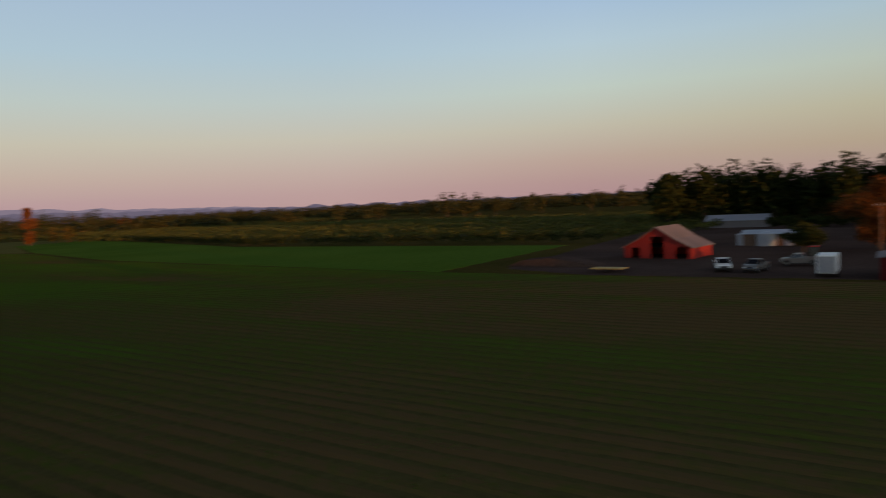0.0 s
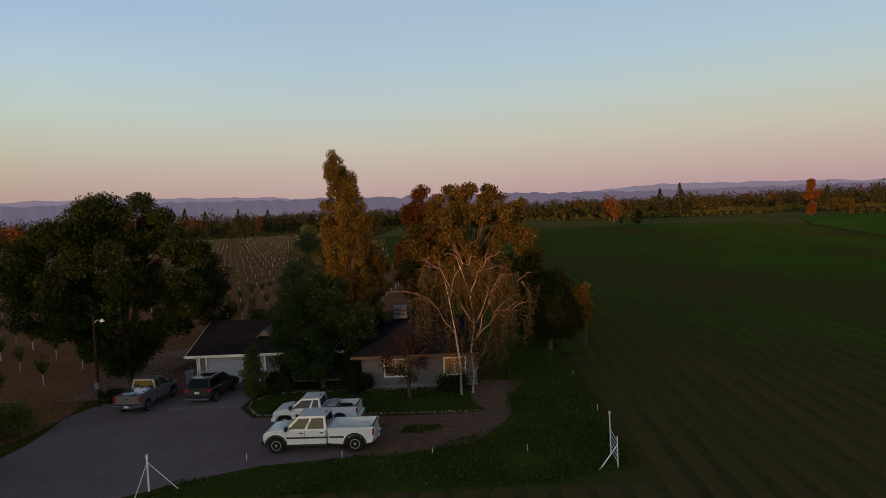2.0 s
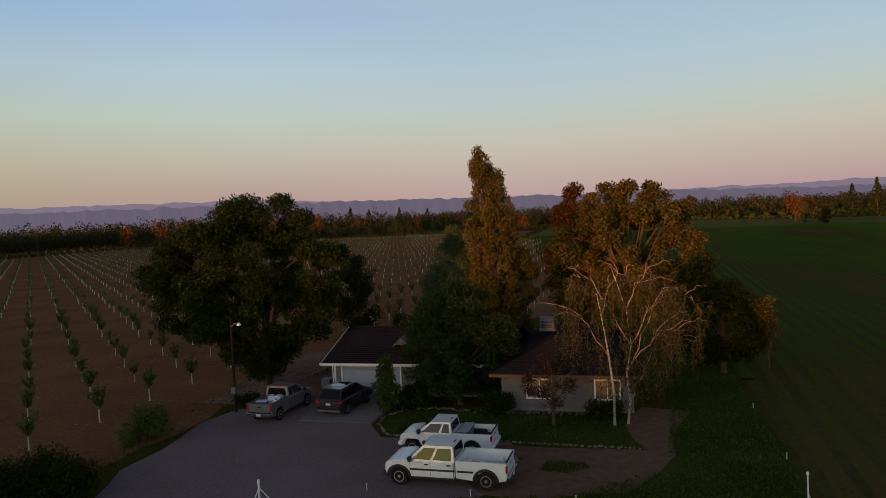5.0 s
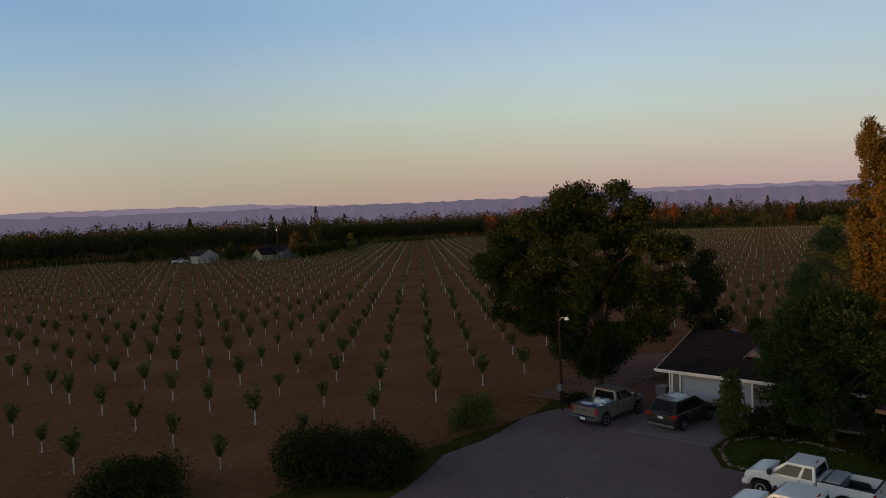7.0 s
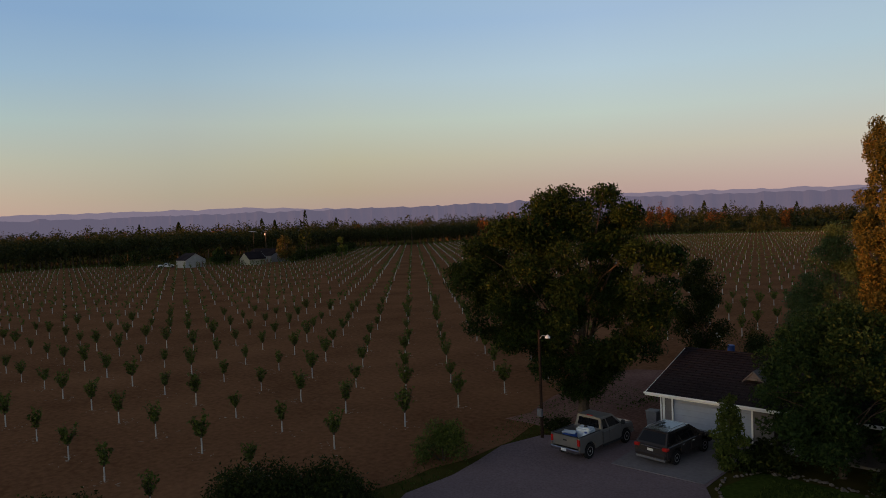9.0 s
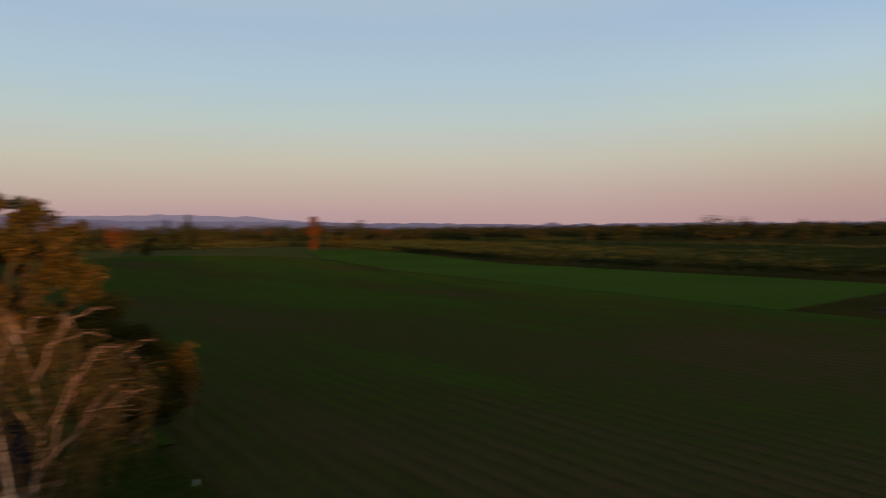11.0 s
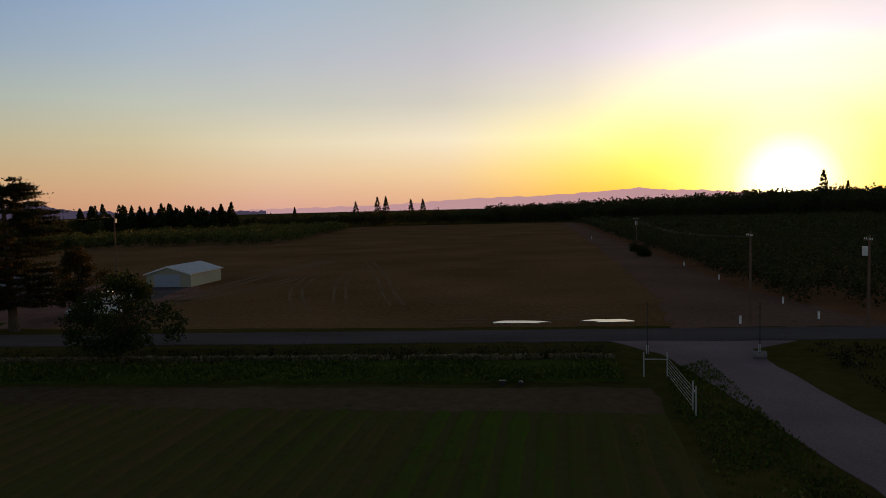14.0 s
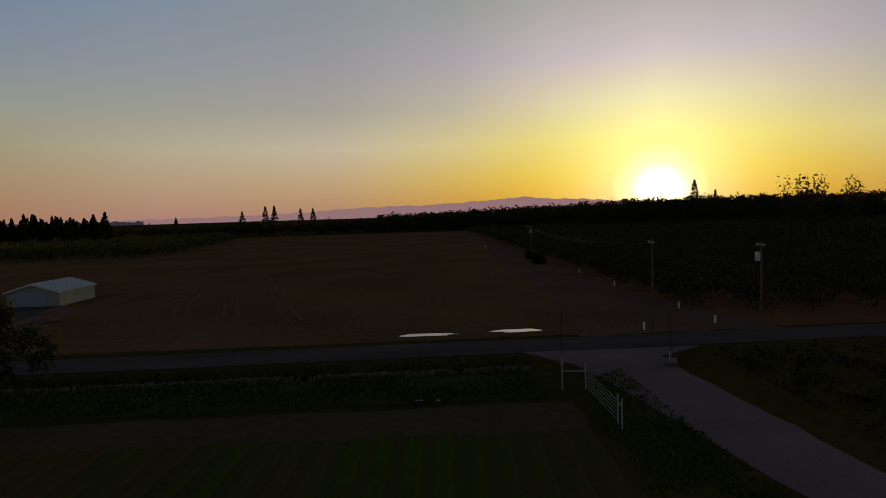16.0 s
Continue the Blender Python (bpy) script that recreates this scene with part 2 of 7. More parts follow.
def foliage(name, dark, light, rare=None, through_light=0.3):
    """Leaves: each one takes a tone of its own; part of the light goes through."""
    m = bpy.data.materials.new(name)
    m.use_nodes = True
    n, l = m.node_tree.nodes, m.node_tree.links
    b = n["Principled BSDF"]
    b.inputs["Roughness"].default_value = 0.6
    b.inputs["Specular IOR Level"].default_value = 0.06
    geo, ramp, hue = n.new("ShaderNodeNewGeometry"), n.new("ShaderNodeValToRGB"), n.new("ShaderNodeTexNoise")
    where = n.new("ShaderNodeTexCoord")
    hue.inputs["Scale"].default_value, hue.inputs["Detail"].default_value = 0.45, 3
    l.new(where.outputs["Object"], hue.inputs["Vector"])
    mix = n.new("ShaderNodeMix")
    mix.data_type, mix.inputs["Factor"].default_value = "FLOAT", 0.45
    l.new(geo.outputs["Random Per Island"], mix.inputs["A"])
    l.new(hue.outputs["Fac"], mix.inputs["B"])
    e = ramp.color_ramp.elements
    e[0].position, e[0].color = 0.2, (*dark, 1)
    e[1].position, e[1].color = 0.72, (*light, 1)
    if rare:
        r = e.new(0.88)
        r.color = (*rare, 1)
    l.new(mix.outputs["Result"], ramp.inputs["Fac"])
    l.new(ramp.outputs["Color"], b.inputs["Base Color"])
    t, s, out = n.new("ShaderNodeBsdfTranslucent"), n.new("ShaderNodeMixShader"), n["Material Output"]
    l.new(ramp.outputs["Color"], t.inputs["Color"])
    s.inputs["Fac"].default_value = through_light
    l.new(b.outputs["BSDF"], s.inputs[1])
    l.new(t.outputs["BSDF"], s.inputs[2])
    l.new(s.outputs["Shader"], out.inputs["Surface"])
    return m


SOIL = material("brown_soil", (0.112, 0.05, 0.024), (0.238, 0.114, 0.056), 0.93, 1.0, 0.08, fine=2.6)
DIRT_FIELD = material("bare_field_soil", (0.1, 0.056, 0.024), (0.21, 0.118, 0.054), 0.9, 0.35, 0.06, fine=1.7, spread=0.15)
GROUND = material("dry_ground", (0.036, 0.036, 0.008), (0.088, 0.064, 0.02), 0.92, 0.3, 0.05)
LAWN = material("lawn_grass", (0.026, 0.04, 0.007), (0.06, 0.078, 0.014), 0.92, 1.4, 0.05, fine=5, spread=0.14)
GRAVEL = material("grey_gravel", (0.118, 0.084, 0.083), (0.25, 0.182, 0.185), 0.93, 1.1, 0.02, fine=9, spread=0.22)
DRIVE_DIRT = material("reddish_dirt", (0.115, 0.058, 0.045), (0.26, 0.145, 0.115), 0.93, 1.6, 0.03, fine=5, spread=0.14)
TRACK_DIRT = material("pale_track_dirt", (0.1, 0.058, 0.04), (0.19, 0.112, 0.08), 0.9, 0.5, 0.04, fine=2, spread=0.16)
ASPHALT = material("worn_asphalt", (0.062, 0.052, 0.05), (0.125, 0.104, 0.1), 0.85, 0.5, 0.01, fine=5, stretch=4.0)
CONCRETE = material("concrete", (0.16, 0.14, 0.138), (0.24, 0.21, 0.208), 0.9, 1.5, 0.01)
BARK = material("grey_brown_bark", (0.05, 0.035, 0.024), (0.13, 0.095, 0.068), 0.95, 3, 0.03)
BIRCH_BARK = material("white_birch_bark", (0.16, 0.13, 0.11), (0.5, 0.47, 0.43), 0.8, 5, 0.01, spread=0.1)
WHITEWASH = material("white_trunk_paint", (0.34, 0.32, 0.3), (0.54, 0.52, 0.48), 0.9, 6)
WOOD = material("weathered_wood", (0.1, 0.06, 0.04), (0.2, 0.13, 0.09), 0.9, 4, 0.01)
RED_WOOD = material("red_painted_boards", (0.16, 0.012, 0.009), (0.27, 0.02, 0.014), 0.8, 2, 0.01)
SHINGLE = material("dark_roof_shingles", (0.018, 0.015, 0.017), (0.042, 0.034, 0.038), 0.9, 2.5, 0.02, fine=9, vary=0.25)
STUCCO = material("pale_grey_siding", (0.13, 0.12, 0.12), (0.175, 0.162, 0.162), 0.85, 1.2, 0.004)
WHITE_PAINT = material("white_paint", (0.7, 0.7, 0.69), (0.82, 0.82, 0.8), 0.5, 2)
CREAM = material("cream_siding", (0.29, 0.265, 0.19), (0.36, 0.335, 0.25), 0.7, 1.5)
TIN = material("galvanised_roof", (0.26, 0.27, 0.3), (0.4, 0.41, 0.44), 0.45, 1, metal=0.5)
STEEL = material("galvanised_steel", (0.5, 0.51, 0.53), (0.66, 0.67, 0.69), 0.45, 5, metal=0.6)
DARK = material("dark_interior", (0.012, 0.011, 0.01), (0.02, 0.018, 0.017), 0.95, 2)
STONE = material("river_stones", (0.1, 0.08, 0.068), (0.22, 0.18, 0.15), 0.9, 6, 0.01, vary=0.35)


# ---- building helpers ----
def mesh_of(name, bm, mat):
    me = bpy.data.meshes.new(name)
    bm.normal_update()
    bm.to_mesh(me)
    bm.free()
    for one in (mat if isinstance(mat, (list, tuple)) else [mat]):
        me.materials.append(one)
    return me


def part(name, bm, mat, parent=None, label=""):
    """Links a bmesh (or a ready mesh) as one object under a thing or under a part."""
    ob = new(name, bm if isinstance(bm, bpy.types.Mesh) else mesh_of(name, bm, mat))
    if parent:
        ob.parent = parent
    return tagged(ob, label)


def thing(name, m, label, category, group="", kind=""):
    ob = new(name)
    ob.empty_display_size = 0.2
    ob.matrix_world = m
    return tagged(ob, label, category, group, kind)


def raw_mesh(name, verts, faces, mat):
    me = bpy.data.meshes.new(name)
    me.from_pydata(verts if isinstance(verts, list) else verts.tolist(), [], faces if isinstance(faces, list) else faces.tolist())
    for one in (mat if isinstance(mat, (list, tuple)) else [mat]):
        me.materials.append(one)
    return me


def box(x0, x1, y0, y1, z0, z1, bevel=0.0, bm=None, segments=1):
    bm = bm or bmesh.new()
    v = [bm.verts.new((x, y, z)) for z in (z0, z1) for x, y in ((x0, y0), (x1, y0), (x1, y1), (x0, y1))]
    f = [(3, 2, 1, 0), (4, 5, 6, 7), (0, 1, 5, 4), (1, 2, 6, 5), (2, 3, 7, 6), (3, 0, 4, 7)]
    faces = [bm.faces.new([v[i] for i in q]) for q in f]
    if bevel:
        edges = list({e for q in faces for e in q.edges})
        bmesh.ops.bevel(bm, geom=edges, offset=bevel, segments=segments, affect="EDGES", clamp_overlap=True)
    return bm


def prism(points, x0, x1, axis="x", bm=None):
    """A side outline of (a, z) points drawn out along x (a is y) or along y (a is x)."""
    bm = bm or bmesh.new()
    put = (lambda s, a, z: (s, a, z)) if axis == "x" else (lambda s, a, z: (a, s, z))
    one, two = [bm.verts.new(put(x0, *p)) for p in points], [bm.verts.new(put(x1, *p)) for p in points]
    k = len(points)
    bm.faces.new(one[::-1]), bm.faces.new(two)
    for i in range(k):
        bm.faces.new((one[i], one[(i + 1) % k], two[(i + 1) % k], two[i]))
    bmesh.ops.recalc_face_normals(bm, faces=bm.faces)
    return bm


def tube(points, radii, sides=7, bm=None):
    """A tapered tube through the points."""
    bm = bm or bmesh.new()
    rings = []
    for i, p in enumerate(points):
        p = Vector(p)
        a, b = Vector(points[max(i - 1, 0)]), Vector(points[min(i + 1, len(points) - 1)])
        d = (b - a).normalized()
        u = d.orthogonal().normalized()
        w = d.cross(u)
        r = radii[i] if isinstance(radii, (list, tuple)) else radii
        rings.append([bm.verts.new(p + r * (math.cos(2 * math.pi * k / sides) * u + math.sin(2 * math.pi * k / sides) * w)) for k in range(sides)])
    for one, two in zip(rings, rings[1:]):
        # the rings may start at other angles: join each to its nearest
        s = min(range(sides), key=lambda q: (two[q].co - one[0].co).length)
        for k in range(sides):
            bm.faces.new((one[k], one[(k + 1) % sides], two[(k + 1 + s) % sides], two[(k + s) % sides]))
    bm.faces.new(rings[0][::-1]), bm.faces.new(rings[-1])
    bmesh.ops.recalc_face_normals(bm, faces=bm.faces)
    return bm


def wobble(x, y, s, seed=0):
    return noise.noise(Vector((x * s, y * s, seed * 7.3)))


# ---- ground ----
DITCH = (-7.0, 150.0)


def lie(x, v):
    """The road, the ditch and its banks run slightly askew to the fields."""
    return v + 0.055 * max(-60.0, min(140.0, x)) * (1 if -80 < v < -28 else 0)


us = [-6000, -2500, -1200, -600, -300, -150, -80, -60, -40, -28, -20, -10, -7, -5] + list(range(0, 152, 6)) + [160, 200, 300, 600, 1200, 2500, 6000]
vs = [-6000, -2500, -1200, -600, -300, -150, -79, -54, -47, -45.6, -44.2, -42.6, -41, -39.6, -38.4, -36, -32, -28, -20, 0, 30, 60, 150, 300, 600, 1200, 2500, 6000]
dig = {-44.2: -0.9, -42.6: -1.5, -41: -1.1, -45.6: -0.15, -39.6: -0.05, -38.4: 0.22, -36: 0.1}
verts = []
for v in vs:
    for u in us:
        inside = DITCH[0] < u < DITCH[1]
        z = dig.get(v, 0.0) * (1 + 0.25 * wobble(u, v, 0.15)) if inside else 0.0
        verts.append((u, lie(u, v), z))
k = len(us)
faces = [(j * k + i, j * k + i + 1, (j + 1) * k + i + 1, (j + 1) * k + i) for j in range(len(vs) - 1) for i in range(k - 1)]
tagged(new("ground", raw_mesh("ground", verts, faces, GROUND)), "dry grassy farm ground reaching the horizon", "ground", kind="structure")


def sheet(name, outline, z, mat, label, category, edge=0.0, kind="structure"):
    """A thin layer on the ground with an uneven edge and real thickness."""
    pts = []
    for (x0, y0), (x1, y1) in zip(outline, outline[1:] + outline[:1]):
        d = math.hypot(x1 - x0, y1 - y0)
        n = max(1, int(d / 2.0)) if edge else 1
        n = min(n, 60)
        for i in range(n):
            x, y = x0 + (x1 - x0) * i / n, y0 + (y1 - y0) * i / n
            if edge:
                x, y = x + edge * wobble(x, y, 0.5, 1), y + edge * wobble(x, y, 0.5, 2)
            pts.append((x, y))
    bm = bmesh.new()
    top = bm.faces.new([bm.verts.new((x, y, z)) for x, y in pts])
    if top.normal.z < 0 or top.calc_area() and sum(a[0] * b[1] - b[0] * a[1] for a, b in zip(pts, pts[1:] + pts[:1])) < 0:
        top.normal_flip()
    low = bmesh.ops.extrude_face_region(bm, geom=[top])
    for v in [g for g in low["geom"] if isinstance(g, bmesh.types.BMVert)]:
        v.co.z = z
    for v in top.verts:
        v.co.z = -0.05
    bmesh.ops.recalc_face_normals(bm, faces=bm.faces)
    bmesh.ops.triangulate(bm, faces=[f for f in bm.faces if len(f.verts) > 4])
    return tagged(part(name, bm, mat), label, category, kind=kind)


CROP = material("furrow_soil", (0.05, 0.046, 0.016), (0.086, 0.072, 0.025), 0.86, 0.5, 0.06, fine=1.6, stretch=0.2)
CROP_DULL = material("headland_soil", (0.066, 0.042, 0.024), (0.11, 0.076, 0.043), 0.88, 0.5, 0.06, fine=1.4, spread=0.14, stretch=0.3)


def bed_material():
    """Crop beds: green where the seedlings stand thick, brown in drawn-out patches where they failed."""
    m = bpy.data.materials.new("young_crop_beds")
    m.use_nodes = True
    n, l = m.node_tree.nodes, m.node_tree.links
    b = n["Principled BSDF"]
    b.inputs["Roughness"].default_value, b.inputs["Specular IOR Level"].default_value = 0.85, 0.0
    where, split = n.new("ShaderNodeTexCoord"), n.new("ShaderNodeSeparateXYZ")
    l.new(where.outputs["Object"], split.inputs["Vector"])
    total = None
    for scale, across, along, weight in ((0.035, 1.0, 0.35, 2.5), (0.25, 1.0, 0.1, 1.1), (1.6, 1.0, 0.6, 0.9)):
        mp, no, ma = n.new("ShaderNodeMapping"), n.new("ShaderNodeTexNoise"), n.new("ShaderNodeMath")
        mp.inputs["Scale"].default_value = (across, along, 1.0)
        no.inputs["Scale"].default_value, no.inputs["Detail"].default_value = scale, 4
        l.new(where.outputs["Object"], mp.inputs["Vector"])
        l.new(mp.outputs["Vector"], no.inputs["Vector"])
        ma.operation, ma.inputs[1].default_value = "MULTIPLY_ADD", weight
        l.new(no.outputs["Fac"], ma.inputs[0])
        if total is None:
            ma.inputs[2].default_value = -weight / 2
        else:
            l.new(total, ma.inputs[2])
        total = ma.outputs["Value"]
    growth = n.new("ShaderNodeMapRange")
    growth.inputs["From Min"].default_value, growth.inputs["From Max"].default_value = -20.0, 130.0
    growth.inputs["To Min"].default_value, growth.inputs["To Max"].default_value = -0.84, -0.25
    l.new(split.outputs["Y"], growth.inputs["Value"])
    add = n.new("ShaderNodeMath")
    l.new(total, add.inputs[0])
    l.new(growth.outputs["Result"], add.inputs[1])
    ramp = n.new("ShaderNodeValToRGB")
    e = ramp.color_ramp.elements
    e[0].position, e[0].color = 0.14, (0.088, 0.06, 0.025, 1)
    e[1].position, e[1].color = 0.9, (0.054, 0.092, 0.012, 1)
    mid = e.new(0.48)
    mid.color = (0.06, 0.066, 0.015, 1)
    l.new(add.outputs["Value"], ramp.inputs["Fac"])
    l.new(ramp.outputs["Color"], b.inputs["Base Color"])
    bump = n.new("ShaderNodeBump")
    bump.inputs["Strength"].default_value, bump.inputs["Distance"].default_value = 0.8, 0.05
    l.new(total, bump.inputs["Height"])
    l.new(bump.outputs["Normal"], b.inputs["Normal"])
    return m


CROP_BED = bed_material()
PASTURE = material("green_pasture", (0.054, 0.098, 0.012), (0.09, 0.145, 0.022), 0.95, 0.2, 0.04, fine=0.8)
VERGE = material("rough_grass", (0.08, 0.08, 0.02), (0.135, 0.122, 0.042), 0.95, 0.3, 0.04, fine=0.7)
FIELD = [(-7.5, -30), (90, -26), (94, 0), (97, 60), (113, 190), (140, 285), (136, 331), (113, 371), (34, 381), (-48, 354), (-37, 308), (-25, 220), (-13, 152), (0, 95), (9.5, 70), (9, 29), (-7, 27)]
crop_field = sheet("crop_field", FIELD, 0.02, CROP, "furrowed dark field with a young green crop", "field", 0.4)
sheet("orchard_soil", [(-31, -5), (-26, 30), (-25.5, 42), (-30, 60), (-24, 66), (-4, 90), (-15.5, 152), (-27, 220), (-39, 308), (-54, 354), (-60, 470), (-345, 470), (-340, 290), (-238, 157), (-285, 145), (-328, 118), (-318, 80), (-316, -60), (-160, -60)], 0.02, SOIL, "bare brown soil under young orchard trees", "field", 0.6)
sheet("pasture_field", [(98, 62), (156, 63), (163, 190), (212, 330), (230, 400), (186, 392), (142, 285), (115, 190)], 0.03, PASTURE, "bright green pasture beyond the furrowed field", "field", 0.6)
sheet("field_verge", [(-48, 356), (34, 382.5), (114, 372.5), (137.5, 332), (141, 287), (186, 392), (230, 400), (245, 452), (226, 494), (144, 476), (98, 513), (52, 590), (-60, 600), (-52, 470)], 0.026, VERGE, "paler rough grass between field and orchard", "grass", 0.6)
sheet("bare_field", [(-17, -55), (50, -53), (100, -58), (140, -75), (157, -112), (172, -162), (170, -230), (178, -388), (96, -465), (-18.5, -465)], 0.02, DIRT_FIELD, "bare brown ploughed field beyond the road", "field", 0.5)
YARD_DIRT = material("dark_yard_dirt", (0.045, 0.03, 0.024), (0.095, 0.064, 0.052), 0.95, 0.6, 0.05)
sheet("farmyard_dirt", [(96, -40), (97, 34), (104, 52), (150, 56), (230, 60), (230, -60)], 0.04, YARD_DIRT, "dusty dirt farmyard round the red barn", "yard", 0.8)
sheet("house_lot", [(47, -54.5), (88, -52), (100, -58), (92, -88), (60, -100), (48, -82)], 0.03, DRIVE_DIRT, "bare dirt lot round the roadside house", "yard", 0.8)
sheet("house_lawn", [(57, -50.6), (86, -48.5), (84, -56), (60, -57.5)], 0.035, LAWN, "green lawn before the roadside house", "lawn", 0.4)
sheet("shed_apron", [(52.5, -74), (60, -72), (65, -92.3), (56.4, -92.3)], 0.045, ASPHALT, "dark paved apron before the shed", "pavement", 0.3)
sheet("road", [(x, lie(x, -46.8)) for x in (-200, -60, -20, 40, 100, 140)] + [(300, -39), (300, -45)] + [(x, lie(x, -52.6)) for x in (140, 100, 40, -20, -60, -200)], 0.05, ASPHALT, "worn grey asphalt country road", "road", 0.15)
sheet("lawn", [(-15.3, 27.0), (-12.6, 29.5), (-9.4, 31.0), (-5.1, 31.7), (-1.2, 32.4), (0.9, 34.2), (2.2, 36), (2.9, 38.3), (3.6, 41.4), (3.8, 50), (-2, 62), (-8, 66), (-3, 100), (9, 100), (8.7, 29.4), (6, 27.6)], 0.03, LAWN, "rough green lawn beside the farmhouse", "lawn", 0.3)
sheet("gravel_yard", [(-24.5, 43.8), (-25.3, 40.8), (-24.2, 35.6), (-24.4, 32.5), (-22.7, 28.2), (-21, 20), (-19.3, 0), (-18.2, -25), (-17.4, -37.6), (-17.5, -44), (-22, -47.5), (-6.5, -47.2), (-10, -42), (-11.7, -32), (-12.8, -24), (-13.9, -16), (-14.6, 0), (-15.2, 20), (-15.5, 27.3), (-12.6, 29.5), (-9.4, 31), (-5.1, 31.7), (-4, 36), (-5, 39.3), (-12.4, 39.4), (-14, 41.6), (-14, 44.2), (-13.2, 49), (-19.2, 50.2), (-19.6, 46)], 0.04, GRAVEL, "grey gravel farmyard and drive to the road", "drive", 0.25)
sheet("dirt_apron", [(-5.3, 31.7), (-1.2, 32.4), (0.9, 34.0), (2.4, 36), (3.5, 38.3), (4.1, 41.4), (4.4, 46.4), (2.0, 47.2), (1.3, 44.6), (1.5, 41.2), (2.3, 39.0), (-7.5, 38.7), (-4.0, 36.5), (-6.5, 34)], 0.046, TRACK_DIRT, "bare reddish dirt beside the parked trucks", "drive", 1.0)
sheet("back_yard", [(-28, 45), (-19.6, 45), (-19.4, 58.5), (-13, 60), (-6, 62), (-8, 70), (-24, 67), (-30, 60.5)], 0.026, DRIVE_DIRT, "bare dirt with patchy grass behind the garage", "yard", 1.2)
sheet("concrete_apron", [(-18.9, 41.8), (-14.1, 41.9), (-13.9, 50), (-19.4, 50)], 0.06, CONCRETE, "pale concrete apron before the garage", "pavement")
sheet("front_bed", [(-13.4, 41.8), (-12.2, 39.8), (-5.5, 39.3), (2.0, 39.1), (1.3, 41.4), (0.9, 44.8), (-12.6, 44.9)], 0.055, LAWN, "shaded front lawn edged with stones", "lawn", 0.15)
sheet("ditch_bank", [(x, lie(x, -38.6)) for x in (-6, 40, 90, 140)] + [(x, lie(x, -32.6)) for x in (140, 90, 40, -6)], 0.24, LAWN, "green grassy bank along the ditch", "bank", 0.4)
sheet("dirt_track", [(-13.0, -54.2), (-15.4, -76), (-17.4, -200), (-18, -465), (-25.4, -465), (-26.6, -200), (-27.6, -86), (-33, -54.2)], 0.046, TRACK_DIRT, "pale dirt track along the orchard", "track", 1.4)
sheet("orchard_floor", [(-25, -56), (-25.2, -440), (-700, -440), (-700, -56)], 0.03, SOIL, "brown soil under the mature orchard", "field", 0.5)


def inside(p, poly):
    x, y = p
    c = False
    for (x0, y0), (x1, y1) in zip(poly, poly[1:] + poly[:1]):
        if (y0 > y) != (y1 > y) and x < (x1 - x0) * (y - y0) / (y1 - y0) + x0:
            c = not c
    return c


sheet("headland", [(-7.5, -31.5), (90, -27.5), (90, -23.5), (-7.5, -25.8)], 0.034, CROP_DULL, "bare brown headland along the field edge", "field", 0.5)

# raised beds of the crop, one metre and a half apart
bed_places = []
lean = math.tan(radians(1.8))
rnd0 = np.random.default_rng(2)
for k in range(-48, 84):
    verts, faces, last = [], [], None
    y = -25.5
    while y < 425:
        step = 2.5 if y < 120 else 8.0
        x = 1.52 * k + lean * y
        ok = inside((x, y), FIELD)
        if ok:
            w = 0.52 * (1 + 0.35 * wobble(x, y, 0.5, 3))
            z = 0.14 * (1 + 0.7 * wobble(x, y, 0.22, 4))
            c = x + 0.08 * wobble(x, y, 0.4, 5)
            n = len(verts)
            verts += [(c - w, y, 0.0), (c - w * 0.55, y, z), (c + w * 0.55, y, z), (c + w, y, 0.0)]
            if last is not None:
                faces += [(last + q, last + q + 1, n + q + 1, n + q) for q in range(3)]
            last = n
            if y < 75 and x < 70 and 0.5 * wobble(x, y * 0.2, 0.2, 6) + (0.12 + 0.23 * max(0.0, min(1.0, (y - 5) / 45))) > rnd0.random() * 0.8:
                bed_places.append((c, y, z))
        else:
            last = None
        y += step
    if faces:
        part("crop_bed", raw_mesh("crop_bed", verts, faces, CROP_BED), None, crop_field)


# ---- plants ----
rnd = np.random.default_rng(7)


def unit(n):
    v = rnd.normal(size=(n, 3))
    return v / np.linalg.norm(v, axis=1, keepdims=True)


def leaf_arrays(where, size, droop=0.0, narrow=0.5):
    """Leaf-shaped quads, folded along the middle, at the given places."""
    n = len(where)
    along = unit(n)
    along[:, 2] -= droop
    along /= np.linalg.norm(along, axis=1, keepdims=True)
    side = np.cross(along, unit(n))
    side /= np.linalg.norm(side, axis=1, keepdims=True) + 1e-9
    up = np.cross(side, along)
    s = (size * rnd.uniform(0.6, 1.35, n))[:, None]
    p = np.empty((n, 4, 3))
    p[:, 0] = where - along * s * 0.5
    p[:, 1] = where + side * s * narrow * 0.5 + up * s * 0.12
    p[:, 2] = where + along * s * 0.5
    p[:, 3] = where - side * s * narrow * 0.5 + up * s * 0.12
    return p.reshape(-1, 3)


def leaf_mesh(name, quads, mat):
    quads = np.asarray(quads)
    n = len(quads) // 4
    me = bpy.data.meshes.new(name)
    me.vertices.add(n * 4)
    me.vertices.foreach_set("co", quads.astype(np.float32).ravel())
    me.loops.add(n * 4)
    me.loops.foreach_set("vertex_index", np.arange(n * 4, dtype=np.int32))
    me.polygons.add(n)
    me.polygons.foreach_set("loop_start", np.arange(0, n * 4, 4, dtype=np.int32))
    me.polygons.foreach_set("loop_total", np.full(n, 4, dtype=np.int32))
    me.materials.append(mat)
    me.update(calc_edges=True)
    return me


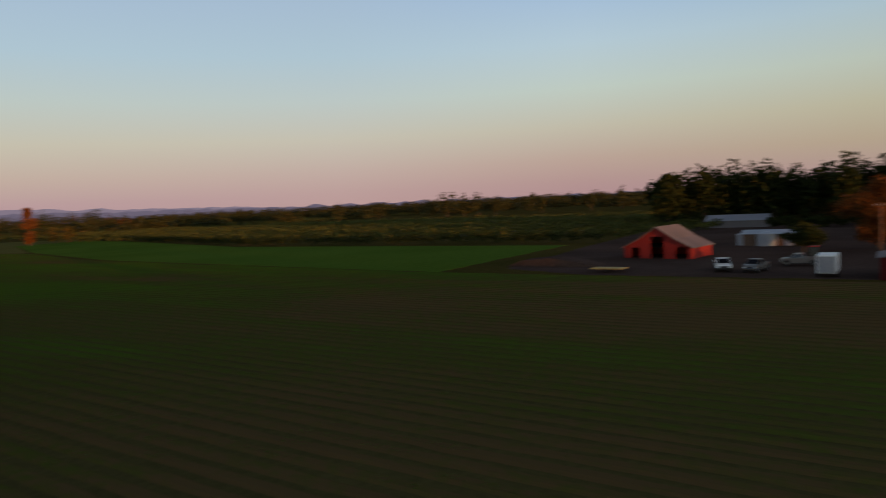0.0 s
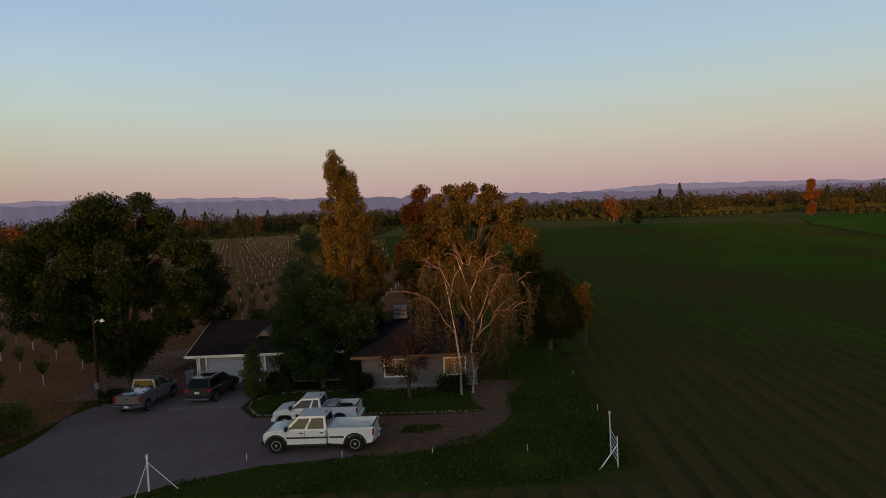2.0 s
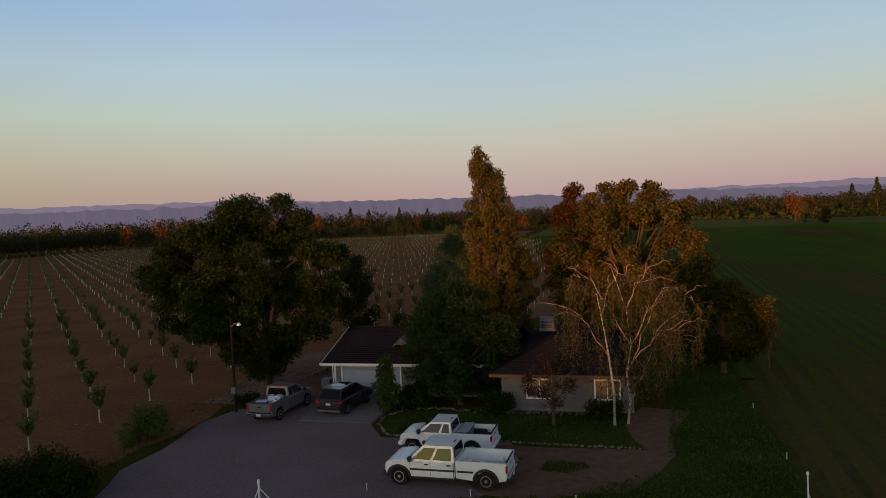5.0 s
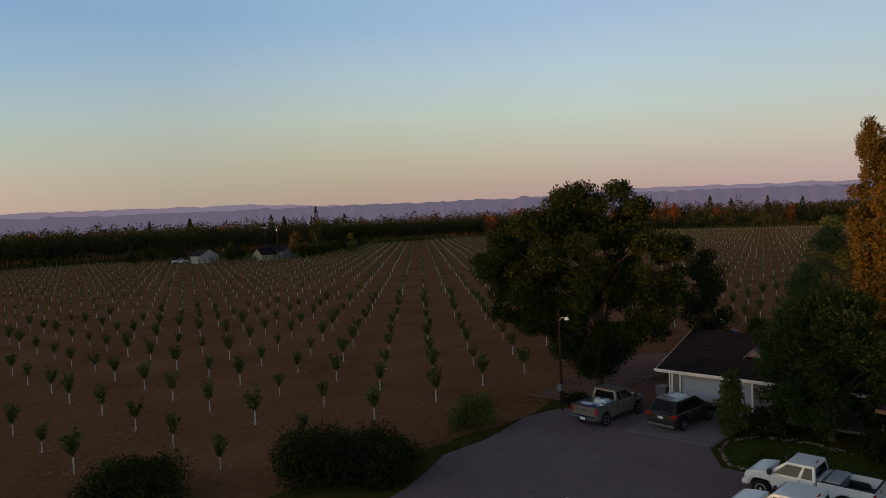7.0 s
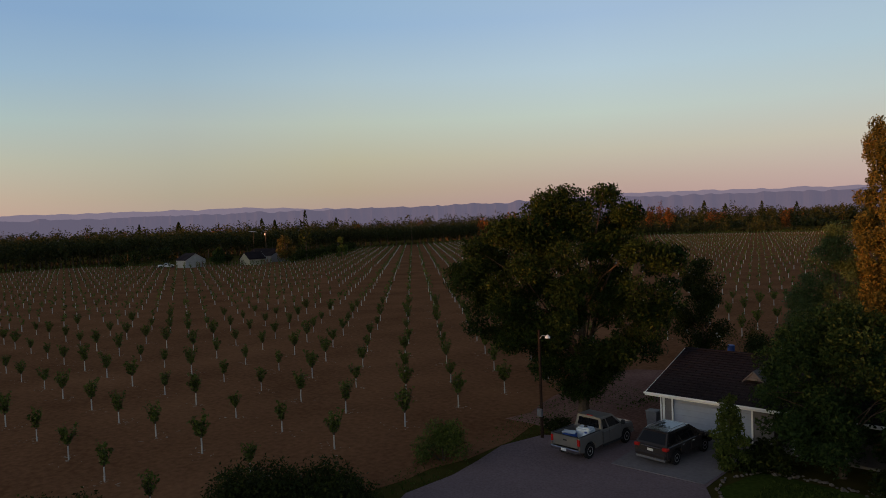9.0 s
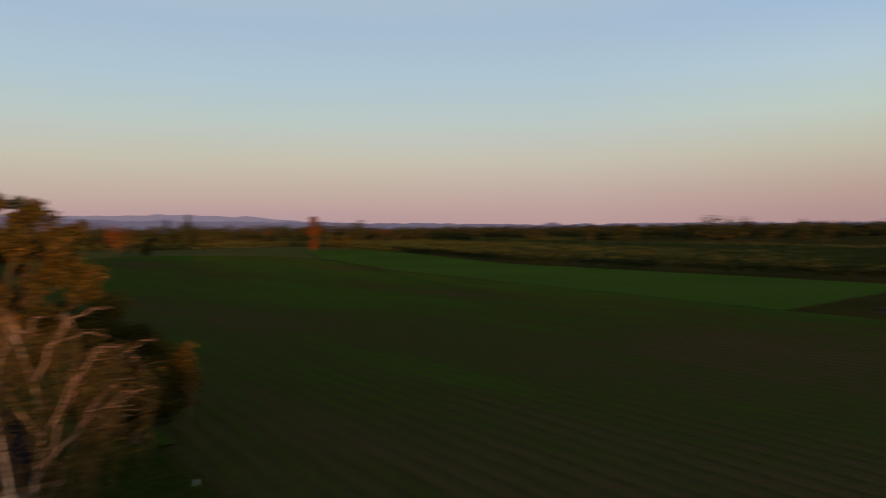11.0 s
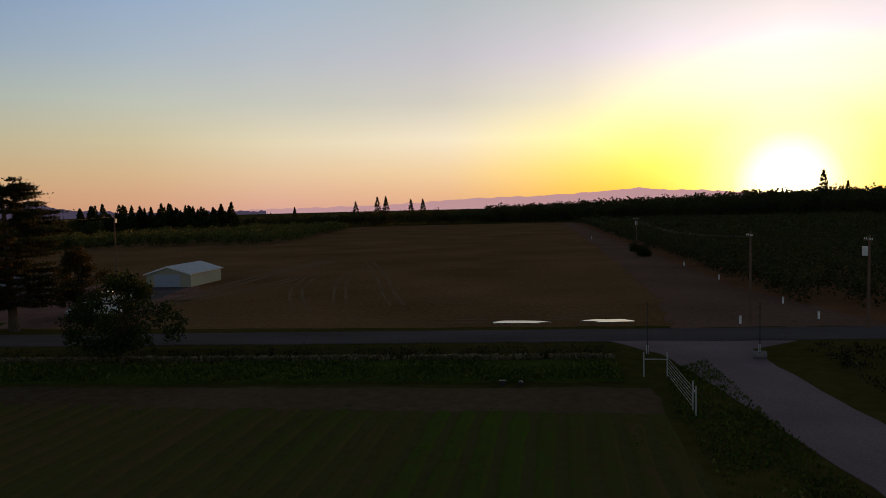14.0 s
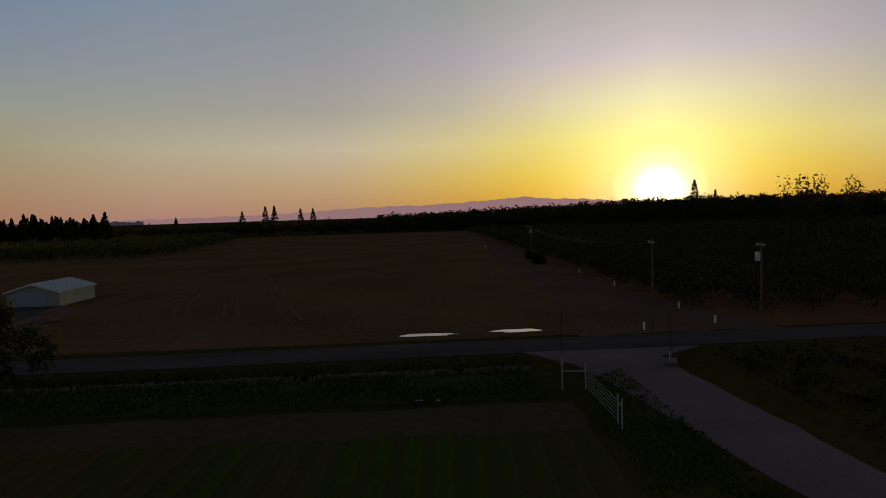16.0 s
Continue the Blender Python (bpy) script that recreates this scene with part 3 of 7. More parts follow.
def clump_places(clumps, n):
    """Places in the outer shell of lumpy ellipsoids (x, y, z, rx, ry, rz)."""
    c = np.array(clumps, float)
    weight = c[:, 3] * c[:, 4] + c[:, 3] * c[:, 5]
    pick = rnd.choice(len(c), n, p=weight / weight.sum())
    d = unit(n)
    r = 1 - 0.6 * rnd.random(n) ** 1.7
    r *= 1 + 0.22 * np.sin(d[:, 0] * 7 + pick) * np.sin(d[:, 1] * 6 + pick * 2.0) + rnd.normal(size=n) * 0.07
    return c[pick, :3] + d * c[pick, 3:6] * r[:, None]


def crown_clumps(height, low, radius, count, shape=1.0, lump=0.3, seed=0):
    """Clump centres that fill an uneven crown: shape above 1 is widest low down."""
    g = np.random.default_rng(seed)
    out = []
    while len(out) < count:
        t = g.random()
        wide = radius * (math.sin(math.pi * min(1, 0.12 + 0.88 * t ** (1 / shape))) ** 0.65)
        a, q = g.random() * 2 * math.pi, math.sqrt(g.random())
        wide *= 1 + 0.22 * math.sin(a * 2 + seed) + 0.15 * math.sin(a * 3 + t * 5)
        r = radius * lump * g.uniform(0.65, 1.3)
        z = low + r * 0.6 + (height - low - r * 1.5) * t
        out.append((math.cos(a) * q * max(0.1, wide - r * 0.7), math.sin(a) * q * max(0.1, wide - r * 0.7), z, r, r, r * g.uniform(0.6, 0.9)))
    return out


def limbs(height, trunk_r, clumps, fork, count, lean=(0, 0), seed=1):
    g = np.random.default_rng(seed)
    top = Vector((lean[0], lean[1], height))
    bm = tube([(0, 0, -0.1), (0, 0, 0.25), (top.x * 0.2, top.y * 0.2, fork), (top.x * 0.6, top.y * 0.6, (fork + height) / 2), top], [trunk_r * 1.35, trunk_r, trunk_r * 0.82, trunk_r * 0.45, 0.02], 9)
    for i in range(count):
        c = clumps[int(g.integers(len(clumps)))]
        t = g.uniform(0, 0.55)
        z = fork + (height - fork) * t
        if c[2] < z:
            z = max(fork * 0.8, c[2] - 1.0)
        reach = z / fork * 0.2 if z < fork else 0.2 + 0.8 * (z - fork) / (height - fork)
        start = Vector((top.x * reach, top.y * reach, z))
        end = Vector(c[:3])
        mid = (start + end) / 2 + Vector((0, 0, 0.12 * (end - start).length))
        r = trunk_r * (0.42 if count < 30 else 0.24) * (1 - 0.4 * t)
        tube([start, mid, end], [r, r * 0.6, 0.02], 5, bm)
    return bm


def tree(name, x, y, height, low, radius, leaf, bark, label, count=30, leaves=6000, size=0.3, trunk_r=0.2, shape=1.0, lump=0.3, seed=0, droop=0.2, clumps=None, category="tree", limb_count=16, turn=0.0, narrow=0.5, lean=(0, 0), trunk_top=0.8):
    clumps = clumps or crown_clumps(height, low, radius, count, shape, lump, seed)
    t = thing(name, pose(x, y, 0, 0, 0, turn), label, category)
    part("trunk", limbs(height * trunk_top, trunk_r, clumps, max(low * 0.9, height * 0.12), limb_count, lean, seed + 5), bark, t)
    part("crown", leaf_mesh("crown", leaf_arrays(clump_places(clumps, leaves), size, droop, narrow), leaf), leaf, t)
    return t


def bush(name, x, y, height, radius, leaf, label, leaves=1800, size=0.2, seed=0, category="bush", count=14, stretch=1.0):
    g = np.random.default_rng(seed)
    clumps = []
    for i in range(count):
        a, q = g.random() * 6.28, math.sqrt(g.random()) * 0.72
        r = radius * g.uniform(0.3, 0.48)
        clumps.append((math.cos(a) * q * radius * stretch, math.sin(a) * q * radius, max(r * 0.6, g.uniform(0.2, 1.0) * (height - r) * (1 - 0.5 * q)), r, r, min(r, height * 0.42)))
    t = thing(name, pose(x, y, 0), label, category)
    bm = bmesh.new()
    for c in clumps[:7]:
        tube([(c[0] * 0.1, c[1] * 0.1, -0.05), (c[0] * 0.5, c[1] * 0.5, c[2] * 0.5), c[:3]], [0.035, 0.025, 0.01], 5, bm)
    part("stems", bm, BARK, t)
    q = leaf_arrays(clump_places(clumps, leaves), size)
    q[:, 2] = np.maximum(q[:, 2], 0.02)
    part("leaves", leaf_mesh("leaves", q, leaf), leaf, t)
    return t


def grove(name, spots, leaf, label, category="woods", per=60, size=1.0, lumps=6):
    """Far trees of (x, y, height, radius, low, shape), too many to count, as one mesh of leaves and one of stems."""
    blocks, stems, sf = [], [], []
    for x, y, h, r, low, shape in spots:
        if shape > 1.5:
            t = rnd.random(per) ** 1.4
            a = rnd.random(per) * 2 * np.pi
            tier = 0.9 + 0.1 * np.sin(t * h * 2.2 + x)
            w = r * (1 - t) ** 0.85 * tier * (0.45 + 0.55 * rnd.random(per))
            p = np.stack([x + np.cos(a) * w, y + np.sin(a) * w, low + (h - low) * t], 1)
            s = 0.6 + 0.16 * r
        else:
            c = unit(lumps) * np.array([r * 0.6, r * 0.6, (h - low) * 0.34]) * (0.35 + 0.65 * rnd.random((lumps, 1)))
            q = rnd.uniform(0.45, 0.7, lumps)
            k = rnd.integers(lumps, size=per)
            d = unit(per)
            p = c[k] + d * (q[k] * (0.6 + 0.4 * rnd.random(per)))[:, None] * np.array([r, r, (h - low) * 0.5])
            p += np.array([x, y, low + (h - low) * 0.47])
            s = 0.62 + 0.1 * r
        p[:, 2] = np.where(p[:, 2] < 0.1, 0.1 + rnd.random(per) * h * 0.4, p[:, 2]) if low > -1.1 or low == -3.0 else p[:, 2]
        blocks.append(leaf_arrays(p, size * s, 0.0, 0.75))
        k = len(stems)
        b = 0.022 * h
        stems += [(x - b, y - b, -0.05), (x + b, y - b, -0.05), (x, y + b, -0.05), (x, y, low + (h - low) * 0.45)]
        sf += [(k, k + 1, k + 3), (k + 1, k + 2, k + 3), (k + 2, k, k + 3)]
    ob = thing(name, pose(0, 0, 0), label, category, kind="stuff")
    tagged(part("foliage", leaf_mesh(name, np.concatenate(blocks), leaf), leaf, ob), kind="stuff")
    tagged(part("stems", raw_mesh("stems", stems, sf, BARK), BARK, ob), kind="stuff")
    return ob


G_DARK = foliage("dark_green_leaves", (0.012, 0.018, 0.005), (0.035, 0.045, 0.01), (0.08, 0.07, 0.014))
G_SHADE = foliage("shade_tree_leaves", (0.01, 0.019, 0.005), (0.036, 0.056, 0.012), (0.14, 0.13, 0.024))
G_BANK = foliage("bank_tree_leaves", (0.014, 0.018, 0.006), (0.036, 0.038, 0.012), (0.07, 0.05, 0.016))
G_ROUND = foliage("glossy_green_leaves", (0.012, 0.025, 0.008), (0.044, 0.072, 0.02), (0.15, 0.16, 0.04))
G_AUTUMN = foliage("yellowing_leaves", (0.026, 0.034, 0.01), (0.13, 0.095, 0.024), (0.26, 0.11, 0.028))
G_RUSTY = foliage("rusty_sycamore_leaves", (0.05, 0.03, 0.01), (0.18, 0.068, 0.018), (0.26, 0.08, 0.022))
G_DUSKY = foliage("dusky_orange_leaves", (0.022, 0.022, 0.008), (0.075, 0.05, 0.014), (0.13, 0.065, 0.018))
G_CONIF = foliage("conifer_needles", (0.04, 0.042, 0.012), (0.15, 0.112, 0.026), (0.25, 0.13, 0.035))
G_BLUE = foliage("bluish_needles", (0.04, 0.064, 0.026), (0.105, 0.14, 0.05))
G_BIRCH = foliage("thin_birch_leaves", (0.03, 0.036, 0.014), (0.09, 0.075, 0.026), (0.18, 0.085, 0.04))
G_PLUM = foliage("purple_plum_leaves", (0.03, 0.014, 0.012), (0.07, 0.032, 0.024))
G_YOUNG = foliage("young_almond_leaves", (0.036, 0.054, 0.013), (0.11, 0.134, 0.028), (0.18, 0.165, 0.036))
G_FAR = foliage("far_orchard_leaves", (0.02, 0.026, 0.009), (0.055, 0.055, 0.017), (0.13, 0.075, 0.02))
G_YELLOW = foliage("yellow_orchard_leaves", (0.04, 0.052, 0.013), (0.095, 0.1, 0.024), (0.14, 0.11, 0.028))
G_RED = foliage("rust_leaves", (0.07, 0.032, 0.012), (0.2, 0.08, 0.02), (0.28, 0.1, 0.03))
G_WEED = foliage("ditch_weeds", (0.008, 0.011, 0.004), (0.026, 0.027, 0.009), (0.06, 0.048, 0.02))


def facing(heading, rows, deep=(0.0,), squash=0.85, seed=0):
    """Clumps given as (sideways, height, radius) seen along a heading, repeated at several depths with some scatter."""
    g = np.random.default_rng(seed)
    h = radians(heading)
    out = []
    for a, z, r in rows:
        for b in deep:
            k = 1 - 0.25 * abs(b) / (max(map(abs, deep)) + 1e-6)
            aa, bb, q = a * (1 - 0.12 * abs(b) / 3) + g.normal() * 0.2 * r, b + g.normal() * 0.3 * r, r * k * g.uniform(0.85, 1.1)
            out.append((aa * math.cos(h) + bb * math.sin(h), -aa * math.sin(h) + bb * math.cos(h), z + g.normal() * 0.15 * r, q, q, q * squash))
    return out


def outline_clumps(heading, rows, count, r0, r1, deep=0.8, seed=0, squash=0.8, rim=0.7):
    """Clumps that fill a crown whose edges, seen along a heading, lie at (height, from, to); as deep as it is wide times deep."""
    g = np.random.default_rng(seed)
    h = radians(heading)
    zs, los, his = zip(*sorted(rows))
    grid = np.linspace(zs[0], zs[-1], 60)
    wide = np.interp(grid, zs, his) - np.interp(grid, zs, los)
    share = np.cumsum(wide) / wide.sum()
    out = []
    for i in range(count):
        z = float(np.interp((i + g.random()) / count, share, grid))
        lo, hi = float(np.interp(z, zs, los)), float(np.interp(z, zs, his))
        r = min(g.uniform(r0, r1), 0.14 + 0.5 * (hi - lo))
        half = max(0.15, (hi - lo) / 2 - 0.7 * r)
        t = g.uniform(-1, 1)
        u = (lo + hi) / 2 + half * t
        v = half * deep * math.sqrt(1.05 - t * t) * (2 * g.random() ** rim - 1) * (1 if g.random() < 0.5 else -1)
        z = min(max(z, zs[0] + 0.5 * r), zs[-1] - 0.45 * r)
        out.append((u * math.cos(h) + v * math.sin(h), -u * math.sin(h) + v * math.cos(h), z, r, r, r * squash))
    return out


def grass(name, poly, count, height, mat, label, z=0.03):
    """Tufts of blades scattered over a patch."""
    xs, ys = [p[0] for p in poly], [p[1] for p in poly]
    pts = []
    while len(pts) < count:
        x, y = rnd.uniform(min(xs), max(xs)), rnd.uniform(min(ys), max(ys))
        if inside((x, y), poly) and wobble(x, y, 0.25, 9) + 0.5 > rnd.random() * 0.6:
            pts.append((x, y))
    pts = np.array(pts)
    n = len(pts)
    a = rnd.random(n) * 6.28
    h = height * rnd.uniform(0.4, 1.3, n)
    w = h * rnd.uniform(0.25, 0.6, n)
    tip = rnd.normal(size=(n, 2)) * h[:, None] * 0.35
    q = np.zeros((n, 4, 3))
    d = np.stack([np.cos(a), np.sin(a)], 1) * w[:, None]
    q[:, 0, :2], q[:, 1, :2] = pts - d, pts + d
    q[:, 2, :2], q[:, 3, :2] = pts + d * 0.7 + tip, pts - d * 0.7 + tip
    q[:, :2, 2], q[:, 2:, 2] = z - 0.03, (z + h)[:, None]
    return tagged(new(name, leaf_mesh(name, q.reshape(-1, 3), mat)), label, "grass", kind="stuff")


G_GRASS = foliage("grass_blades", (0.028, 0.042, 0.007), (0.066, 0.086, 0.014), (0.14, 0.12, 0.035))
G_CROP = foliage("crop_leaves", (0.036, 0.056, 0.008), (0.06, 0.1, 0.011), (0.095, 0.125, 0.02))
tufts = np.repeat(np.array(bed_places), 30, 0)
tufts[:, 0] += rnd.uniform(-0.32, 0.32, len(tufts))
tufts[:, 1] += rnd.uniform(-1.25, 1.25, len(tufts))
tufts[:, 2] += 0.01
tagged(new("crop_tufts", leaf_mesh("crop_tufts", leaf_arrays(tufts, 0.11, -0.3, 0.6), G_CROP)), "small green crop seedlings on the beds", "crop", kind="stuff")


# ---- farmhouse ----
GLASS = material("window_glass", (0.02, 0.022, 0.028), (0.03, 0.032, 0.04), 0.08, 1, sheen=0.5)
TAN_BLIND = material("tan_window_blind", (0.3, 0.2, 0.11), (0.4, 0.28, 0.16), 0.6, 3)
BLUE_DOOR = material("pale_blue_garage_door", (0.27, 0.3, 0.37), (0.33, 0.36, 0.44), 0.6, 1)
COOLER = material("grey_sheet_metal", (0.09, 0.09, 0.1), (0.15, 0.15, 0.165), 0.6, 3)


def courses(a0, a1, b0, b1, step=0.28):
    """A roof slope from the eave (a0, a1) to the ridge (b0, b1) in lapped courses of shingles, each split into tabs."""
    a0, a1, b0, b1 = Vector(a0), Vector(a1), Vector(b0), Vector(b1)
    n = max(2, int(((b0 + b1) / 2 - (a0 + a1) / 2).length / step))
    up = (a1 - a0).cross(b0 - a0)
    if up.length < 1e-6:
        up = (a1 - a0).cross(b1 - a0)
    up = up.normalized()
    if up.z < 0:
        up = -up
    bm = bmesh.new()
    for i in range(n):
        t0, t1 = i / n, min(1.0, (i + 1.12) / n)
        p, q = a0.lerp(b0, t0), a1.lerp(b1, t0)
        r, s = a0.lerp(b0, t1), a1.lerp(b1, t1)
        lift = 0.03
        m = max(1, int((q - p).length / 0.9))
        for k in range(m + i % 2):
            f0, f1 = max(0, (k - 0.5 * (i % 2)) / m), min(1, (k + 1 - 0.5 * (i % 2)) / m - 0.004)
            w = lift + 0.012 * rnd.random()
            lo = [p.lerp(q, f0), p.lerp(q, f1), r.lerp(s, f1), r.lerp(s, f0)]
            v = [bm.verts.new(c + up * h) for c, h in zip(lo, (w, w, 0.006, 0.006))] + [bm.verts.new(lo[0] - up * 0.05), bm.verts.new(lo[1] - up * 0.05)]
            bm.faces.new(v[:4])
            bm.faces.new((v[4], v[5], v[1], v[0]))
    return bm


def slab(points, thick):
    """A flat plate under the given outline."""
    bm = bmesh.new()
    top = [bm.verts.new(p) for p in points]
    low = [bm.verts.new(Vector(p) - Vector((0, 0, thick))) for p in points]
    k = len(points)
    bm.faces.new(top), bm.faces.new(low[::-1])
    for i in range(k):
        bm.faces.new((top[i], low[i], low[(i + 1) % k], top[(i + 1) % k]))
    bmesh.ops.recalc_face_normals(bm, faces=bm.faces)
    return bm


def wall_with_openings(x0, x1, y, z1, openings, thick=0.16):
    """A wall along x, facing -y, with openings (xa, xb, za, zb) that go through."""
    bm = bmesh.new()
    xs = sorted({x0, x1, *[o[0] for o in openings], *[o[1] for o in openings]})
    zs = sorted({0.0, z1, *[o[2] for o in openings], *[o[3] for o in openings]})
    for a, b in zip(xs, xs[1:]):
        for c, d in zip(zs, zs[1:]):
            if any(o[0] <= a and b <= o[1] and o[2] <= c and d <= o[3] for o in openings):
                continue
            box(a, b, y, y + thick, c, d, bm=bm)
    bmesh.ops.remove_doubles(bm, verts=bm.verts, dist=0.0005)
    return bm


def window(parent, xa, xb, za, zb, y, blind=True):
    """A window in a wall that faces -y: frame, sill, panes and a blind behind."""
    w = part("window", box(xa, xb, y + 0.10, y + 0.12, za, zb), TAN_BLIND if blind else DARK, parent, "window with drawn tan blinds" if blind else "dark window")
    for nm, b in (("window_frame", (xa - 0.09, xa, za, zb)), ("window_frame", (xb, xb + 0.09, za, zb)), ("window_frame", (xa - 0.09, xb + 0.09, zb, zb + 0.1)), ("window_sill", (xa - 0.12, xb + 0.12, za - 0.1, za)), ("mullion", ((xa + xb) / 2 - 0.03, (xa + xb) / 2 + 0.03, za, zb))):
        part(nm, box(b[0], b[1], y - 0.05, y + 0.06, b[2], b[3], 0.01), WHITE_PAINT, w)
    for a, b in ((xa, (xa + xb) / 2 - 0.03), ((xa + xb) / 2 + 0.03, xb)):
        p = part("pane", box(a, b, y + 0.03, y + 0.036, za, zb), CLEAR, w)
        p.visible_shadow = False
    return w


CLEAR = bpy.data.materials.new("clear_glass")
CLEAR.use_nodes = True
cb = CLEAR.node_tree.nodes["Principled BSDF"]
cb.inputs["Base Color"].default_value, cb.inputs["Roughness"].default_value = (0.9, 0.93, 0.95, 1), 0.03
cb.inputs["Transmission Weight"].default_value = 1.0

house = thing("farmhouse", pose(0, 0, 0), "single-storey pale farmhouse with dark shingle roof and garage", "house")
# garage wing: front wall at y 48.7
part("garage_wall", wall_with_openings(-19.35, -13.2, 48.7, 2.35, [(-18.75, -14.35, 0.0, 2.1)]), STUCCO, house)
part("side_wall", box(-19.35, -19.19, 48.86, 58.2, 0, 2.35), STUCCO, house)
part("side_wall", box(-13.36, -13.2, 48.86, 51.2, 0, 2.35), STUCCO, house)
part("gable_wall", prism([(48.75, 2.35), (53.4, 3.98), (58.1, 2.35)], -19.34, -19.2), STUCCO, house)
part("rear_wall", box(-19.35, 1.6, 58.2, 58.36, 0, 2.35), STUCCO, house)
door = part("garage_door", box(-18.75, -14.35, 48.80, 48.83, 0.02, 2.1), BLUE_DOOR, house, "pale blue sectional garage door")
for i in range(6):
    part("door_panel", box(-18.74, -14.36, 48.765, 48.80, 0.04 + i * 0.345, 0.365 + i * 0.345, 0.008), BLUE_DOOR, door)
for x in (-18.83, -14.35):
    part("door_trim", box(x, x + 0.1, 48.66, 48.7, 0, 2.16, 0.005), WHITE_PAINT, house)
part("corner_trim", box(-19.39, -19.25, 48.66, 48.7, 0, 2.35), WHITE_PAINT, house)
part("downpipe", tube([(-19.55, 48.35, 2.25), (-19.45, 48.6, 2.0), (-19.45, 48.62, 0.1)], 0.045, 8), WHITE_PAINT, house, "white downpipe")
# porch between garage and right wing
part("porch_wall", wall_with_openings(-13.2, -6.5, 51.2, 2.35, [(-11.6, -10.0, 0.95, 2.0), (-9.2, -8.3, 0.0, 2.05)]), STUCCO, house)
window(house, -11.6, -10.0, 0.95, 2.0, 51.2, False)
part("front_door", box(-9.2, -8.3, 51.26, 51.31, 0.0, 2.05, 0.01), WOOD, house, "brown wooden front door")
part("porch_floor", box(-13.2, -6.5, 48.4, 51.2, 0.0, 0.14, 0.01), CONCRETE, house)
for x in (-12.2, -9.9, -7.6):
    part("porch_post", box(x - 0.06, x + 0.06, 48.55, 48.67, 0.14, 2.3, 0.01), WHITE_PAINT, house)
part("porch_rail", box(-12.1, -10.0, 48.58, 48.64, 0.85, 0.93, 0.01), WHITE_PAINT, house)
# right wing
part("wing_wall", wall_with_openings(-6.5, 1.6, 45.6, 2.4, [(-4.85, -3.35, 0.85, 1.95), (-0.65, 0.75, 0.85, 1.95)]), STUCCO, house)
part("wing_side", box(-6.5, -6.34, 45.76, 51.2, 0, 2.4), STUCCO, house)
part("wing_side", box(1.44, 1.6, 45.76, 58.2, 0, 2.4), STUCCO, house)
window(house, -4.85, -3.35, 0.85, 1.95, 45.6)
window(house, -0.65, 0.75, 0.85, 1.95, 45.6)
part("base_board", box(-6.53, 1.63, 45.57, 45.6, 0.0, 0.2), CONCRETE, house)
# roofs
E0, R0, YE, YR, YB = 2.36, 4.08, 47.85, 53.4, 59.0
part("roof_slope", courses((-20.0, YE, E0), (-6.3, YE, E0), (-20.0, YR, R0), (-6.3, YR, R0)), SHINGLE, house, "dark brown lapped shingles")
part("roof_slope", courses((-20.0, YB, E0), (-6.3, YB, E0), (-20.0, YR, R0), (-6.3, YR, R0)), SHINGLE, house)
part("roof_deck", prism([(YE + 0.02, E0 - 0.1), (YR, R0 - 0.1), (YB - 0.02, E0 - 0.1), (YB - 0.02, E0 - 0.02), (YR, R0 - 0.02), (YE + 0.02, E0 - 0.02)], -19.98, -6.3), DARK, house)
part("ridge_cap", box(-20.0, -6.3, YR - 0.13, YR + 0.13, R0, R0 + 0.05, 0.015), SHINGLE, house)
part("fascia", box(-20.04, -7.0, YE - 0.05, YE, E0 - 0.17, E0 + 0.02, 0.008), WHITE_PAINT, house, "white fascia board")
part("gutter", tube([(-20.06, YE - 0.11, E0 - 0.02), (-7.0, YE - 0.11, E0 - 0.02)], 0.06, 8), WHITE_PAINT, house, "white gutter")
for y0, y1 in ((YE, YR), (YB, YR)):
    part("bargeboard", prism([(y0, E0 - 0.15), (y0, E0 + 0.01), (y1, R0 + 0.01), (y1, R0 - 0.15)], -20.05, -20.0), WHITE_PAINT, house)
WE, WR = 2.42, 4.5
hip = [(-7.1, 44.9, WE), (2.2, 44.9, WE), (2.2, 59.0, WE), (-7.1, 59.0, WE)]
ra, rb = (-2.45, 49.6, WR), (-2.45, 54.6, WR)
for a, b, c, d in ((hip[0], hip[1], ra, ra), (hip[1], hip[2], ra, rb), (hip[2], hip[3], rb, rb), (hip[3], hip[0], rb, ra)):
    part("roof_slope", courses(a, b, c, d), SHINGLE, house, "dark brown lapped shingles")
    part("roof_deck", slab([Vector(a) - Vector((0, 0, 0.02)), Vector(b) - Vector((0, 0, 0.02))] + [Vector(p) - Vector((0, 0, 0.02)) for p in ((c, d) if c != d else (c,))][::1 if c == d else -1], 0.06), DARK, house)
for x0, x1, y0, y1 in ((-7.13, 2.23, 44.85, 44.9), (-7.15, -7.1, 44.9, 50.0), (2.2, 2.25, 44.9, 59.0)):
    part("fascia", box(x0, x1, y0, y1, WE - 0.17, WE + 0.02, 0.008), WOOD, house)
# small gable over the entry
part("entry_gable", prism([(-15.05, 3.3), (-14.6, 3.75), (-14.15, 3.3)], 49.9, 52.2, "y"), STUCCO, house)
for s in (-1, 1):
    part("gable_trim", prism([(-14.6, 3.77), (-14.6 + s * 0.6, 3.17), (-14.6 + s * 0.6, 3.25), (-14.6, 3.85)], 49.8, 52.3, "y"), STUCCO, house)
part("gable_vent", box(-14.8, -14.4, 49.85, 49.92, 3.32, 3.46, 0.01), STUCCO, house)
